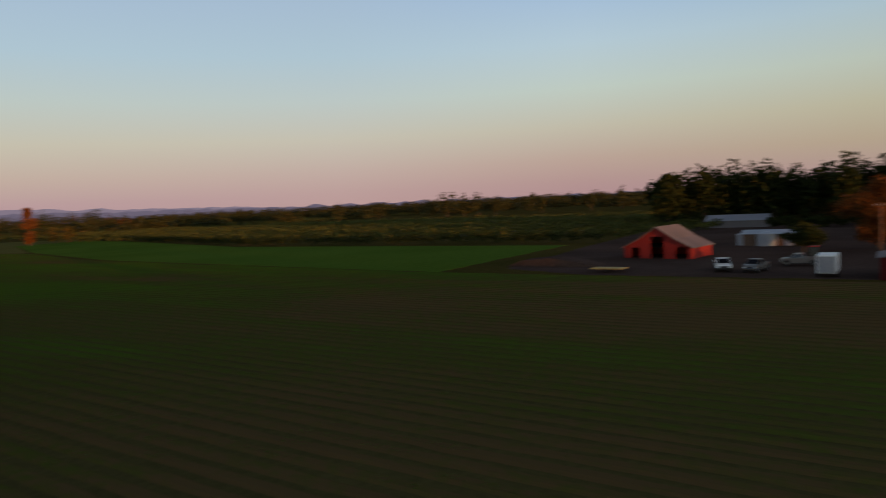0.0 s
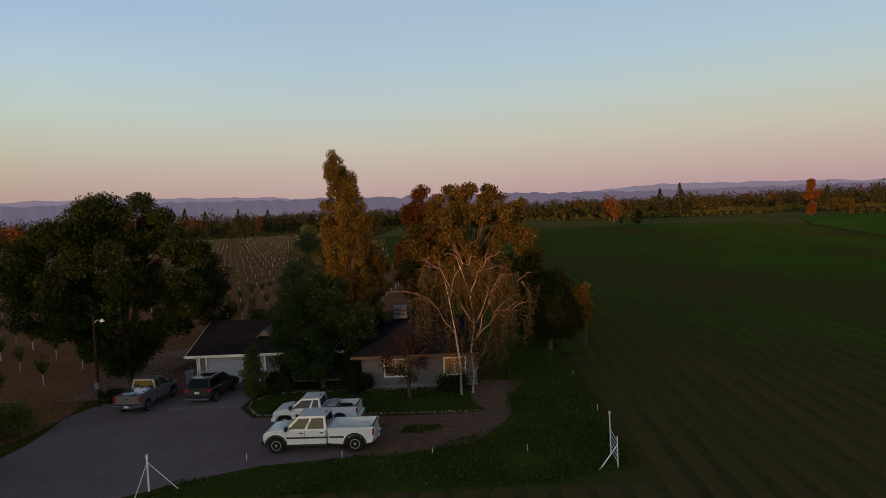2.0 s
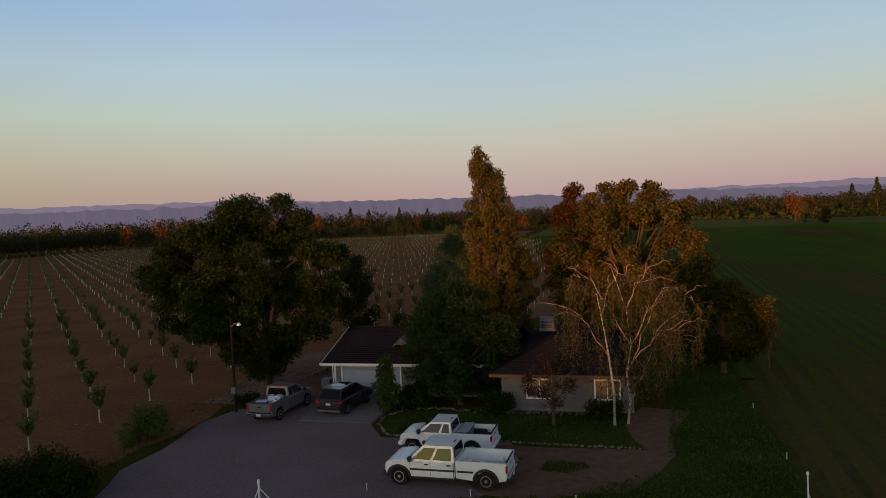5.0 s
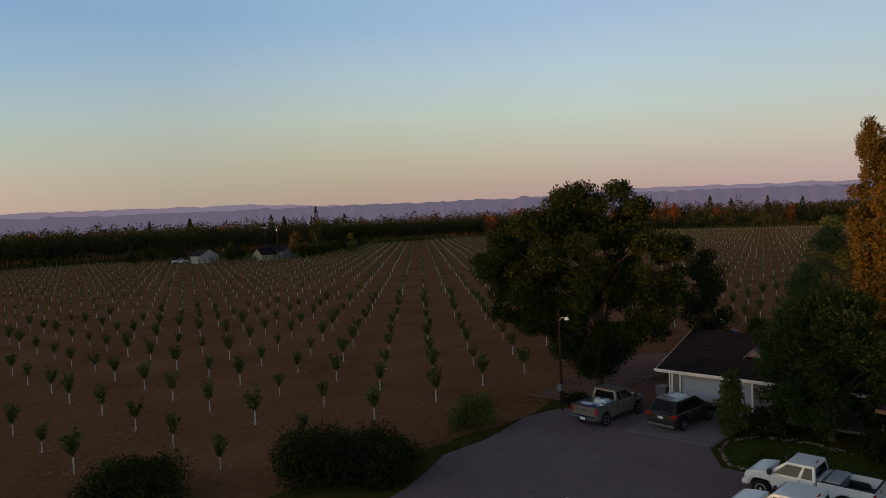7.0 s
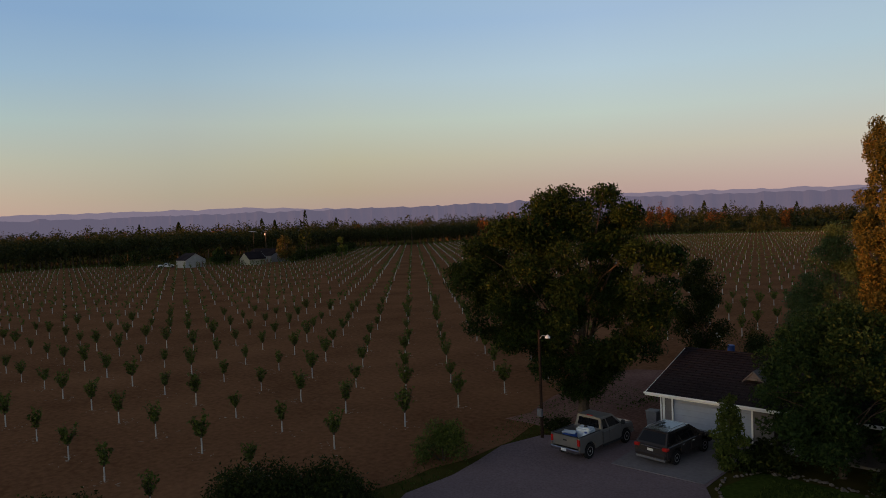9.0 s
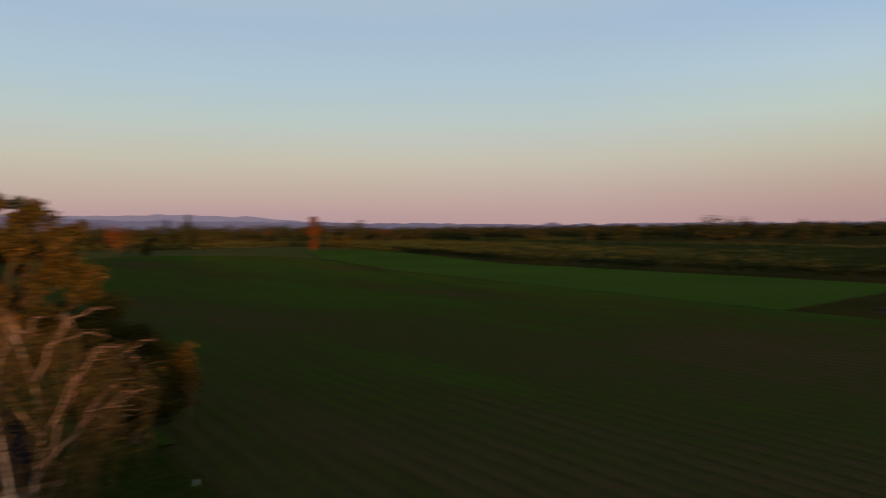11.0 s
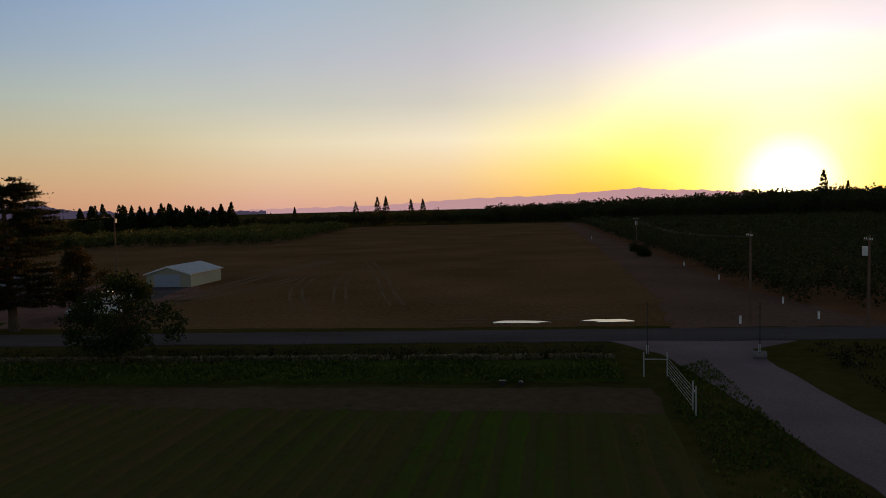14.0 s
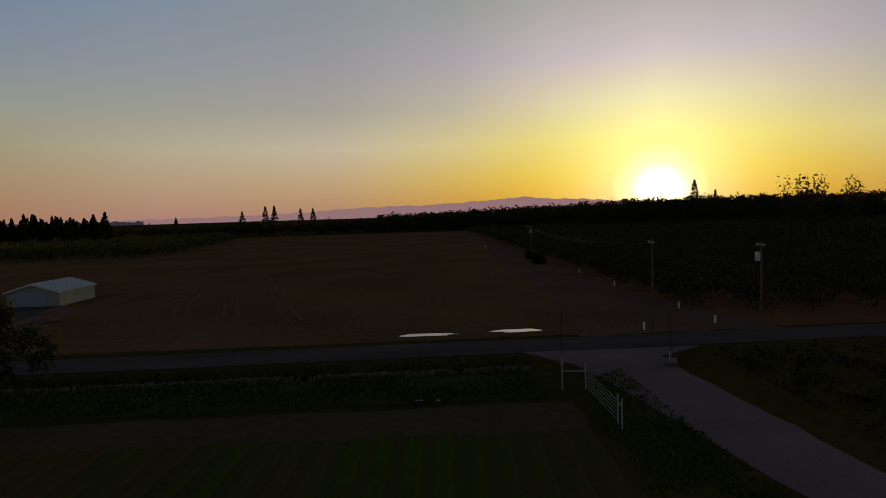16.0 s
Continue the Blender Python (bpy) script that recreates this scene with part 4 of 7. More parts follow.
# evaporative cooler on the roof
cool = thing("roof_cooler", pose(-4.2, 52.0, 4.1), "grey evaporative cooler box on the roof", "cooler")
part("cabinet", box(-0.5, 0.5, -0.45, 0.45, 0.06, 0.78, 0.03), COOLER, cool)
part("lid", box(-0.53, 0.53, -0.48, 0.48, 0.78, 0.84, 0.02), COOLER, cool)
part("base_frame", box(-0.55, 0.55, -0.5, 0.5, -0.1, 0.06, 0.01), COOLER, cool)
for k in range(5):
    part("louvre", box(-0.4, 0.4, -0.475, -0.45, 0.16 + k * 0.11, 0.2 + k * 0.11), DARK, cool)


# ---- vehicles ----
def paint(name, c, rough=0.25, metal=0.0):
    return material(name, tuple(v * 0.92 for v in c), c, rough, 1.5, coat=0.3, metal=metal, fine=3)


CAR_WHITE = paint("white_car_paint", (0.78, 0.78, 0.77))
CAR_GREY = paint("pewter_car_paint", (0.2, 0.185, 0.17), 0.35, 0.4)
CAR_BROWN = paint("dark_bronze_car_paint", (0.034, 0.028, 0.027), 0.22, 0.2)
RUBBER = material("black_rubber", (0.015, 0.015, 0.015), (0.03, 0.03, 0.03), 0.9, 6)
BLACK_TRIM = material("black_plastic", (0.018, 0.018, 0.019), (0.03, 0.03, 0.032), 0.6, 5)
CHROME = material("chrome", (0.55, 0.55, 0.56), (0.7, 0.7, 0.71), 0.18, 4, metal=1.0)
RIM = material("wheel_alloy", (0.4, 0.4, 0.41), (0.55, 0.55, 0.56), 0.35, 4, metal=0.8)
CAR_GLASS = material("tinted_car_glass", (0.006, 0.006, 0.007), (0.01, 0.01, 0.012), 0.02, 1, sheen=0.3)
TAIL_RED = material("red_lamp_lens", (0.3, 0.012, 0.01), (0.42, 0.02, 0.015), 0.2, 4)
HEAD_LAMP = material("clear_lamp_lens", (0.5, 0.5, 0.5), (0.7, 0.7, 0.7), 0.12, 4)
PLATE = material("plate_white", (0.6, 0.6, 0.58), (0.7, 0.7, 0.68), 0.5, 4)


def notch(cx, r, n=9):
    """A wheel arch in a sill, as points from front to back."""
    return [(cx + r * math.cos(math.pi * i / (n - 1)), 0.42 + r * math.sin(math.pi * i / (n - 1))) for i in range(n)]


def bevelled(bm, w=0.03, seg=2, angle=0.5):
    edges = [e for e in bm.edges if len(e.link_faces) == 2 and e.calc_face_angle(0) > angle]
    bmesh.ops.bevel(bm, geom=edges, offset=w, segments=seg, affect="EDGES", clamp_overlap=True)
    return bm


def frustum(lo, hi, z0, z1):
    """A cabin from the belt outline lo to the roof outline hi, each (x0, x1, half width)."""
    bm = bmesh.new()
    v = [bm.verts.new((x, s * w, z)) for (a, b, w), z in ((lo, z0), (hi, z1)) for x, s in ((a, -1), (b, -1), (b, 1), (a, 1))]
    for q in ((3, 2, 1, 0), (4, 5, 6, 7), (0, 1, 5, 4), (1, 2, 6, 5), (2, 3, 7, 6), (3, 0, 4, 7)):
        bm.faces.new([v[i] for i in q])
    return bm


def side_pane(lo, hi, z0, z1, t0, t1, s, f0, f1, out=0.012):
    """A window on the side s of a cabin, between shares t of its length and f of its height."""
    bm = bmesh.new()
    q = []
    for t, f in ((t0, f0), (t1, f0), (t1, f1), (t0, f1)):
        a = lo[0] + (lo[1] - lo[0]) * t
        b = hi[0] + (hi[1] - hi[0]) * t
        q.append(Vector((a + (b - a) * f, s * (lo[2] + (hi[2] - lo[2]) * f + out), z0 + (z1 - z0) * f)))
    top = [bm.verts.new(p) for p in q]
    low = [bm.verts.new(p - Vector((0, s * 0.03, 0))) for p in q]
    bm.faces.new(top), bm.faces.new(low[::-1])
    for i in range(4):
        bm.faces.new((top[i], low[i], low[(i + 1) % 4], top[(i + 1) % 4]))
    bmesh.ops.recalc_face_normals(bm, faces=bm.faces)
    return bm


def end_pane(x_lo, x_hi, lo, hi, z0, z1, f0, f1, inset, out):
    bm = bmesh.new()
    q = []
    for s, f in ((-1, f0), (1, f0), (1, f1), (-1, f1)):
        q.append(Vector((x_lo + (x_hi - x_lo) * f + out, s * (lo[2] + (hi[2] - lo[2]) * f - inset), z0 + (z1 - z0) * f)))
    top = [bm.verts.new(p) for p in q]
    low = [bm.verts.new(p - Vector((out * 2.5, 0, 0))) for p in q]
    bm.faces.new(top), bm.faces.new(low[::-1])
    for i in range(4):
        bm.faces.new((top[i], low[i], low[(i + 1) % 4], top[(i + 1) % 4]))
    bmesh.ops.recalc_face_normals(bm, faces=bm.faces)
    return bm


def lathe(profile, sides=20):
    """Turns (radius, y) points round the y axis."""
    bm = bmesh.new()
    rings = [[bm.verts.new((r * math.cos(2 * math.pi * k / sides), y, r * math.sin(2 * math.pi * k / sides))) for k in range(sides)] for r, y in profile]
    for a, b in zip(rings, rings[1:]):
        for k in range(sides):
            bm.faces.new((a[k], a[(k + 1) % sides], b[(k + 1) % sides], b[k]))
    bm.faces.new(rings[0]), bm.faces.new(rings[-1][::-1])
    bmesh.ops.recalc_face_normals(bm, faces=bm.faces)
    return bm


def wheel(car, x, s, half, r, spokes=6):
    w = part("wheel", lathe([(r * 0.6, -0.11), (r * 0.93, -0.115), (r, -0.08), (r, 0.08), (r * 0.93, 0.115), (r * 0.6, 0.11)]), RUBBER, car)
    w.location = (x, s * (half - 0.13), r)
    rim = part("rim", lathe([(r * 0.58, s * 0.06), (r * 0.6, s * 0.112), (r * 0.52, s * 0.115), (r * 0.47, s * 0.08), (r * 0.18, s * 0.075), (r * 0.16, s * 0.11), (0.02, s * 0.112)]), RIM, w)
    for k in range(spokes):
        a = 2 * math.pi * k / spokes
        c = Vector((math.cos(a), 0, math.sin(a)))
        part("spoke_hole", tube([c * r * 0.34 + Vector((0, s * 0.076, 0)), c * r * 0.34 + Vector((0, s * 0.088, 0))], r * 0.085, 8), BLACK_TRIM, w)
    return w


def arch_flare(car, x, s, half, r, mat):
    bm = bmesh.new()
    n = 12
    rings = []
    for i in range(n + 1):
        a = math.pi * i / n
        c, d = math.cos(a), math.sin(a)
        rings.append([bm.verts.new((x + c * q, s * y, 0.40 + d * q)) for q, y in ((r, half - 0.12), (r, half + 0.04), (r + 0.1, half + 0.03), (r + 0.12, half - 0.02))])
    for a, b in zip(rings, rings[1:]):
        for k in range(3):
            bm.faces.new((a[k], a[k + 1], b[k + 1], b[k]))
    bmesh.ops.recalc_face_normals(bm, faces=bm.faces)
    return part("wheel_arch", bm, mat, car)


def pickup(m, label, colour, L=6.2, W=1.98, base=3.95, cab0=1.1, cab1=-0.95, belt=1.22, roof=1.93, rw=0.40, rear_doors=True, flares=None, moulding=False, bed_rail=1.27, chrome=True, double=True, bumper=None):
    """A pickup with its front towards +x: cab between cab0 and cab1, open bed behind."""
    car = thing("pickup_truck", m, label, "pickup truck")
    h = W / 2
    fx, rx = base / 2, -base / 2
    nose = fx + 0.68
    tail = nose - L + 0.4
    hood = belt + 0.0
    # front body with hood and cab sides
    out = [(cab1, 0.45), (cab1, belt), (cab0, belt), (cab0 + 0.25, hood + 0.03), (nose - 0.6, hood + 0.0), (nose - 0.2, hood - 0.06), (nose - 0.06, hood - 0.13), (nose, hood - 0.26), (nose + 0.01, 0.72), (nose - 0.03, 0.45)]
    out += notch(fx, rw + 0.1)
    body = bevelled(prism(out, -h, h, "y"), 0.085, 3, 0.7)
    part("body", body, colour, car)
    # cabin
    lo, hi = (cab1, cab0 + 0.18, h - 0.04), (cab1 + 0.1, cab0 - 0.62, h - 0.2)
    part("cabin", bevelled(frustum(lo, hi, belt - 0.01, roof), 0.1, 3), colour, car)
    part("windscreen", end_pane(cab0 + 0.18, cab0 - 0.62, lo, hi, belt, roof, 0.06, 0.92, 0.07, 0.025), CAR_GLASS, car)
    part("rear_window", end_pane(cab1, cab1 + 0.1, lo, hi, belt, roof, 0.18, 0.82, 0.16, -0.02), CAR_GLASS, car)
    doors = ((0.06, 0.46), (0.52, 0.9)) if double else ((0.07, 0.3), (0.37, 0.88))
    for s in (-1, 1):
        for t0, t1 in doors:
            part("side_window", side_pane(lo, hi, belt, roof, t0, t1, s, 0.1, 0.84), CAR_GLASS, car)
        mid = lo[0] + (lo[1] - lo[0]) * (0.5 if double else 0.33)
        for x in (cab1 + 0.04, mid, cab0 + 0.02):
            part("door_seam", box(x - 0.008, x + 0.008, s * h - 0.012, s * h + 0.004, 0.55, belt), BLACK_TRIM, car)
        for x in ((mid + 0.18, cab1 + 0.26) if double else (mid + 0.18,)):
            part("door_handle", box(x - 0.1, x + 0.1, s * h - 0.01, s * h + 0.025, belt - 0.16, belt - 0.1, 0.01), BLACK_TRIM if moulding else colour, car)
        mirror = part("mirror", box(cab0 - 0.12, cab0 + 0.06, s * (h + 0.12) - 0.1, s * (h + 0.12) + 0.1, belt + 0.02, belt + 0.25, 0.03), BLACK_TRIM, car, "black door mirror")
        part("mirror_arm", box(cab0 - 0.06, cab0, min(s * h * 0.96, s * (h + 0.1)), max(s * h * 0.96, s * (h + 0.1)), belt + 0.06, belt + 0.12), BLACK_TRIM, mirror)
        part("rocker", box(cab1, fx - rw - 0.12, s * h - 0.06, s * h - 0.005, 0.38, 0.47, 0.01), BLACK_TRIM, car)
        if moulding:
            part("side_moulding", box(cab1 - 0.02, fx - rw - 0.13, s * h - 0.01, s * h + 0.018, 0.78, 0.87, 0.006), BLACK_TRIM, car, "black rubbing strip")
            part("side_moulding", box(rx + rw + 0.14, cab1 - 0.12, s * h - 0.01, s * h + 0.018, 0.78, 0.87, 0.006), BLACK_TRIM, car)
        # bed side
        side = [(cab1 - 0.06, 0.5), (cab1 - 0.06, bed_rail), (tail, bed_rail), (tail, 0.62), (tail + 0.05, 0.5)]
        side = side + notch(rx, rw + 0.1)[::-1]
        part("bed_side", bevelled(prism(side, s * (h - 0.09), s * h, "y"), 0.02, 1, 0.6), colour, car)
        part("bed_rail", box(tail, cab1 - 0.06, s * (h - 0.06) - 0.05, s * (h - 0.06) + 0.05, bed_rail, bed_rail + 0.025, 0.008), BLACK_TRIM if not moulding else colour, car)
        part("tail_lamp", box(tail - 0.02, tail + 0.06, s * (h - 0.08) - 0.085, s * (h - 0.08) + 0.085, 0.85, bed_rail - 0.08, 0.015), TAIL_RED, car, "red tail lamp")
        part("head_lamp", box(nose - 0.12, nose + 0.015, s * (h - 0.2) - 0.17, s * (h - 0.2) + 0.17, hood - 0.46, hood - 0.28, 0.03), HEAD_LAMP, car, "clear head lamp")
        for x in (fx, rx):
            wheel(car, x, s, h, rw)
            if flares:
                arch_flare(car, x, s, h, rw + 0.08, flares)
    part("bed_floor", box(tail + 0.05, cab1 - 0.06, -h + 0.09, h - 0.09, 0.72, 0.78), colour if moulding else BLACK_TRIM, car, "bed liner")
    part("bed_front", box(cab1 - 0.14, cab1 - 0.06, -h + 0.09, h - 0.09, 0.6, bed_rail), colour, car)
    gate = part("tailgate", box(tail, tail + 0.07, -h + 0.13, h - 0.13, 0.7, bed_rail, 0.02), colour, car)
    part("gate_cap", box(tail - 0.005, tail + 0.085, -h + 0.13, h - 0.13, bed_rail, bed_rail + 0.025, 0.008), BLACK_TRIM, gate)
    part("gate_handle", box(tail - 0.02, tail, -0.12, 0.12, 1.0, 1.07, 0.01), BLACK_TRIM, gate)
    part("rear_bumper", box(tail - 0.14, tail + 0.05, -h + 0.04, h - 0.04, 0.48, 0.66, 0.03), CHROME if chrome else colour, car)
    part("number_plate", box(tail - 0.15, tail - 0.14, -0.16, 0.16, 0.5, 0.64), PLATE, car)
    part("front_bumper", box(nose - 0.15, nose + 0.12, -h + 0.02, h - 0.02, 0.45, 0.68, 0.05), bumper or (CHROME if chrome else colour), car)
    part("grille", box(nose - 0.06, nose + 0.02, -h + 0.4, h - 0.4, hood - 0.52, hood - 0.28, 0.02), BLACK_TRIM, car)
    part("chassis", box(tail + 0.1, nose - 0.1, -0.5, 0.5, 0.34, 0.5), BLACK_TRIM, car)
    for s in (-1, 1):
        part("wheel_house", box(rx - rw - 0.1, rx + rw + 0.1, min(s * (h - 0.34), s * (h - 0.09)), max(s * (h - 0.34), s * (h - 0.09)), 0.76, 0.98, 0.06, segments=2), colour if moulding else BLACK_TRIM, car)
        part("fender_lip", box(fx - rw - 0.28, nose - 0.1, min(s * (h - 0.12), s * (h + 0.008)), max(s * (h - 0.12), s * (h + 0.008)), hood - 0.3, hood - 0.14, 0.03, segments=2), colour, car)
    part("roof_lamp", box(cab1 + 0.16, cab1 + 0.22, -0.18, 0.18, roof - 0.02, roof + 0.025, 0.008), TAIL_RED, car, "red third brake lamp")
    part("wheel_well", box(rx - rw - 0.1, rx + rw + 0.1, -h + 0.09, h - 0.09, 0.45, 0.73), BLACK_TRIM, car)
    return car


work_truck = pickup(pose(-6.98, 33.6, 0.04, 0, 0, 178.6), "white four-door work pickup with a long open bed", CAR_WHITE, L=6.2, base=4.15, cab0=1.5, cab1=-0.62, moulding=True, flares=BLACK_TRIM, rw=0.43, roof=1.9, belt=1.2, bumper=BLACK_TRIM)
pickup(pose(-8.1, 37.7, 0.04, 0, 0, 179), "white extended-cab pickup with a black bed", CAR_WHITE, L=5.35, W=1.88, base=3.25, cab0=1.22, cab1=-0.55, belt=1.14, roof=1.72, rw=0.38, double=False, chrome=False, bed_rail=1.22)
old_truck = pickup(pose(-20.9, 43.6, 0.04, 0, 0, 86), "pewter extended-cab pickup with loaded bed", CAR_GREY, L=5.45, W=1.86, base=3.45, cab0=1.2, cab1=-0.6, belt=1.2, roof=1.85, rw=0.4, double=False)

CASE_BLUE = material("blue_plastic", (0.03, 0.08, 0.3), (0.05, 0.12, 0.4), 0.5, 4)
CASE_WHITE = material("white_plastic", (0.45, 0.5, 0.55), (0.6, 0.64, 0.68), 0.5, 4)
t = thing("ice_chest", pose(-21.45, 41.95, 0.82, 0, 0, 12), "blue ice chest with white lid in the truck bed", "ice chest")
part("chest", box(-0.35, 0.35, -0.2, 0.2, 0, 0.34, 0.03), CASE_BLUE, t)
part("lid", box(-0.37, 0.37, -0.22, 0.22, 0.34, 0.42, 0.02), CASE_WHITE, t)
t = thing("spray_tank", pose(-20.8, 42.55, 0.82), "white plastic tank in the truck bed", "tank")
part("tank_body", box(-0.45, 0.45, -0.3, 0.3, 0, 0.62, 0.08, segments=3), CASE_WHITE, t)
part("cap", tube([(0, 0, 0.6), (0, 0, 0.68)], 0.1, 12), BLACK_TRIM, t)
t = thing("water_jug", pose(-20.4, 41.9, 0.82), "white water jug in the truck bed", "jug")
part("jug_body", tube([(0, 0, 0), (0, 0, 0.4), (0, 0, 0.5)], [0.17, 0.17, 0.1], 12), CASE_WHITE, t)
part("lid", tube([(0, 0, 0.5), (0, 0, 0.55)], 0.08, 10), CASE_BLUE, t)
t = thing("tool_box", pose(-6.98, 37.7, 0.83, 0, 0, 179), "grey metal tool box across the truck bed", "tool box")
part("box_body", box(-0.25, 0.25, -0.76, 0.76, 0, 0.45, 0.02), COOLER, t)
part("lid", box(-0.27, 0.27, -0.79, 0.79, 0.45, 0.5, 0.01), STEEL, t)
t = thing("folded_tarpaulin", pose(-5.6, 33.45, 0.83), "crumpled blue-grey tarpaulin in the truck bed", "tarpaulin")
bm = bmesh.new()
bmesh.ops.create_icosphere(bm, subdivisions=3, radius=0.4)
for v in bm.verts:
    v.co.z = max(0.0, v.co.z * 0.5) + 0.0
    v.co *= 1 + 0.35 * noise.noise(v.co * 5)
part("cloth", bm, material("blue_grey_cloth", (0.1, 0.13, 0.2), (0.25, 0.3, 0.4), 0.8, 5), t)


def suv(m, label, colour):
    car = thing("suv", m, label, "car")
    L, W, h = 4.7, 1.88, 0.94
    fx, rx, nose, tail, belt, roof, rw = 1.38, -1.36, 2.3, -2.3, 1.06, 1.68, 0.36
    out = [(tail + 0.04, 0.42), (tail, 0.62), (tail + 0.06, belt), (1.05, belt + 0.02), (1.3, belt), (nose - 0.3, belt - 0.12), (nose, 0.8), (nose - 0.02, 0.42)]
    out += notch(fx, rw + 0.07) + notch(rx, rw + 0.07)
    part("body", bevelled(prism(out, -h, h, "y"), 0.07, 3, 0.6), colour, car)
    lo, hi = (tail + 0.08, 1.3, h - 0.05), (tail + 0.55, 0.25, h - 0.26)
    part("cabin", bevelled(frustum(lo, hi, belt - 0.01, roof), 0.13, 4), colour, car)
    part("windscreen", end_pane(1.3, 0.25, lo, hi, belt, roof, 0.08, 0.92, 0.08, 0.02), CAR_GLASS, car)
    part("rear_window", end_pane(tail + 0.08, tail + 0.55, lo, hi, belt, roof, 0.12, 0.86, 0.1, -0.02), CAR_GLASS, car)
    part("sunroof", box(-1.1, 0.05, -0.45, 0.45, roof - 0.002, roof + 0.01), CAR_GLASS, car, "dark glass roof panel")
    for s in (-1, 1):
        for t0, t1 in ((0.07, 0.26), (0.29, 0.55), (0.58, 0.86)):
            part("side_window", side_pane(lo, hi, belt, roof, t0, t1, s, 0.12, 0.82), CAR_GLASS, car)
        for x in (-0.95, 0.02, 1.02):
            part("door_seam", box(x - 0.008, x + 0.008, s * h - 0.012, s * h + 0.003, 0.5, belt), BLACK_TRIM, car)
        for x in (-0.75, 0.22):
            part("door_handle", box(x - 0.1, x + 0.1, s * h - 0.01, s * h + 0.02, 0.88, 0.92, 0.008), CHROME, car)
        part("roof_rail", tube([(-1.7, s * 0.62, roof - 0.02), (-1.5, s * 0.64, roof + 0.06), (0.0, s * 0.64, roof + 0.06), (0.25, s * 0.62, roof - 0.02)], 0.02, 6), STEEL, car)
        part("mirror", box(0.85, 1.0, s * (h + 0.1) - 0.1, s * (h + 0.1) + 0.1, belt + 0.02, belt + 0.17, 0.03), colour, car)
        part("tail_lamp", box(tail - 0.015, tail + 0.22, s * (h - 0.14) - 0.16, s * (h - 0.14) + 0.15, 0.86, 1.02, 0.03), TAIL_RED, car, "red wrap-round tail lamp")
        part("reflector", box(tail - 0.02, tail + 0.05, s * 0.72 - 0.1, s * 0.72 + 0.1, 0.52, 0.6, 0.01), TAIL_RED, car)
        part("head_lamp", box(nose - 0.3, nose + 0.0, s * (h - 0.18) - 0.15, s * (h - 0.18) + 0.13, 0.76, 0.88, 0.03), HEAD_LAMP, car)
        for x in (fx, rx):
            wheel(car, x, s, h, rw, 5)
    part("rear_bumper", box(tail - 0.08, tail + 0.1, -h + 0.08, h - 0.08, 0.45, 0.68, 0.05), colour, car)
    part("bumper_skirt", box(tail - 0.05, tail + 0.1, -h + 0.12, h - 0.12, 0.32, 0.47, 0.03), COOLER, car)
    part("chrome_strip", box(tail - 0.03, tail + 0.02, -0.55, 0.55, 0.95, 0.99, 0.008), CHROME, car)
    part("number_plate", box(tail - 0.03, tail - 0.01, -0.16, 0.16, 0.76, 0.88), PLATE, car)
    part("spoiler", box(tail + 0.44, tail + 0.68, -0.62, 0.62, roof - 0.03, roof + 0.02, 0.02), colour, car)
    part("under_body", box(tail + 0.2, nose - 0.2, -0.6, 0.6, 0.25, 0.45), BLACK_TRIM, car)
    return car


suv(pose(-16.95, 45.0, 0.06, 0, 0, 84), "dark bronze sport utility car on the concrete apron", CAR_BROWN)


# ---- trees round the farmhouse ----
tree("shade_tree", -25.2, 49.4, 14.2, 2.2, 7.6, G_SHADE, BARK, "large dark green shade tree beside the yard", leaves=120000, size=0.23, trunk_r=0.36, seed=3, limb_count=34, trunk_top=0.72, narrow=0.4,
     clumps=outline_clumps(-29, [(1.0, -1.4, 1.4), (2.4, -2.8, 3.0), (3.6, -4.6, 4.6), (4.6, -6.4, 6.0), (6.0, -8.2, 6.8), (8.4, -9.0, 7.0), (10.4, -8.6, 6.4), (12.0, -6.8, 5.2), (13.2, -4.8, 3.8), (14.5, -3.0, 2.2)], 150, 0.7, 1.3, 0.75, 3, 0.75))
tree("dark_tree", -24.4, 66.5, 8.6, 0.8, 2.2, G_DARK, BARK, "dark green tree standing behind the garage", leaves=14000, size=0.2, trunk_r=0.16, seed=29, limb_count=20,
     clumps=outline_clumps(-22, [(1.4, -1.8, 1.6), (3.4, -2.6, 2.2), (5.8, -2.6, 2.4), (7.6, -2.0, 1.5), (8.8, -1.0, 0.4)], 52, 0.5, 0.95, 0.9, 29))
tree("round_tree", -9.5, 46.6, 7.4, 0.9, 4.2, G_ROUND, BARK, "dense round green tree before the house", leaves=46000, size=0.19, trunk_r=0.16, seed=5, limb_count=40, narrow=0.45,
     clumps=outline_clumps(-13, [(0.9, -2.4, 2.6), (2.0, -3.6, 3.8), (3.8, -3.9, 4.2), (5.4, -3.6, 3.8), (6.8, -2.6, 2.9), (8.0, -0.9, 0.9)], 120, 0.5, 0.95, 0.95, 5, 0.8, 0.5))
tree("garage_sapling", -13.9, 44.5, 3.7, 0.3, 1.25, G_YOUNG, BARK, "slender young green tree before the garage", leaves=5200, size=0.16, trunk_r=0.05, seed=8,
     clumps=outline_clumps(-17, [(0.2, -0.7, 0.7), (1.0, -1.05, 1.0), (2.2, -0.8, 0.75), (3.2, -0.3, 0.35), (3.8, -0.05, 0.1)], 42, 0.2, 0.42, 1.0, 8))
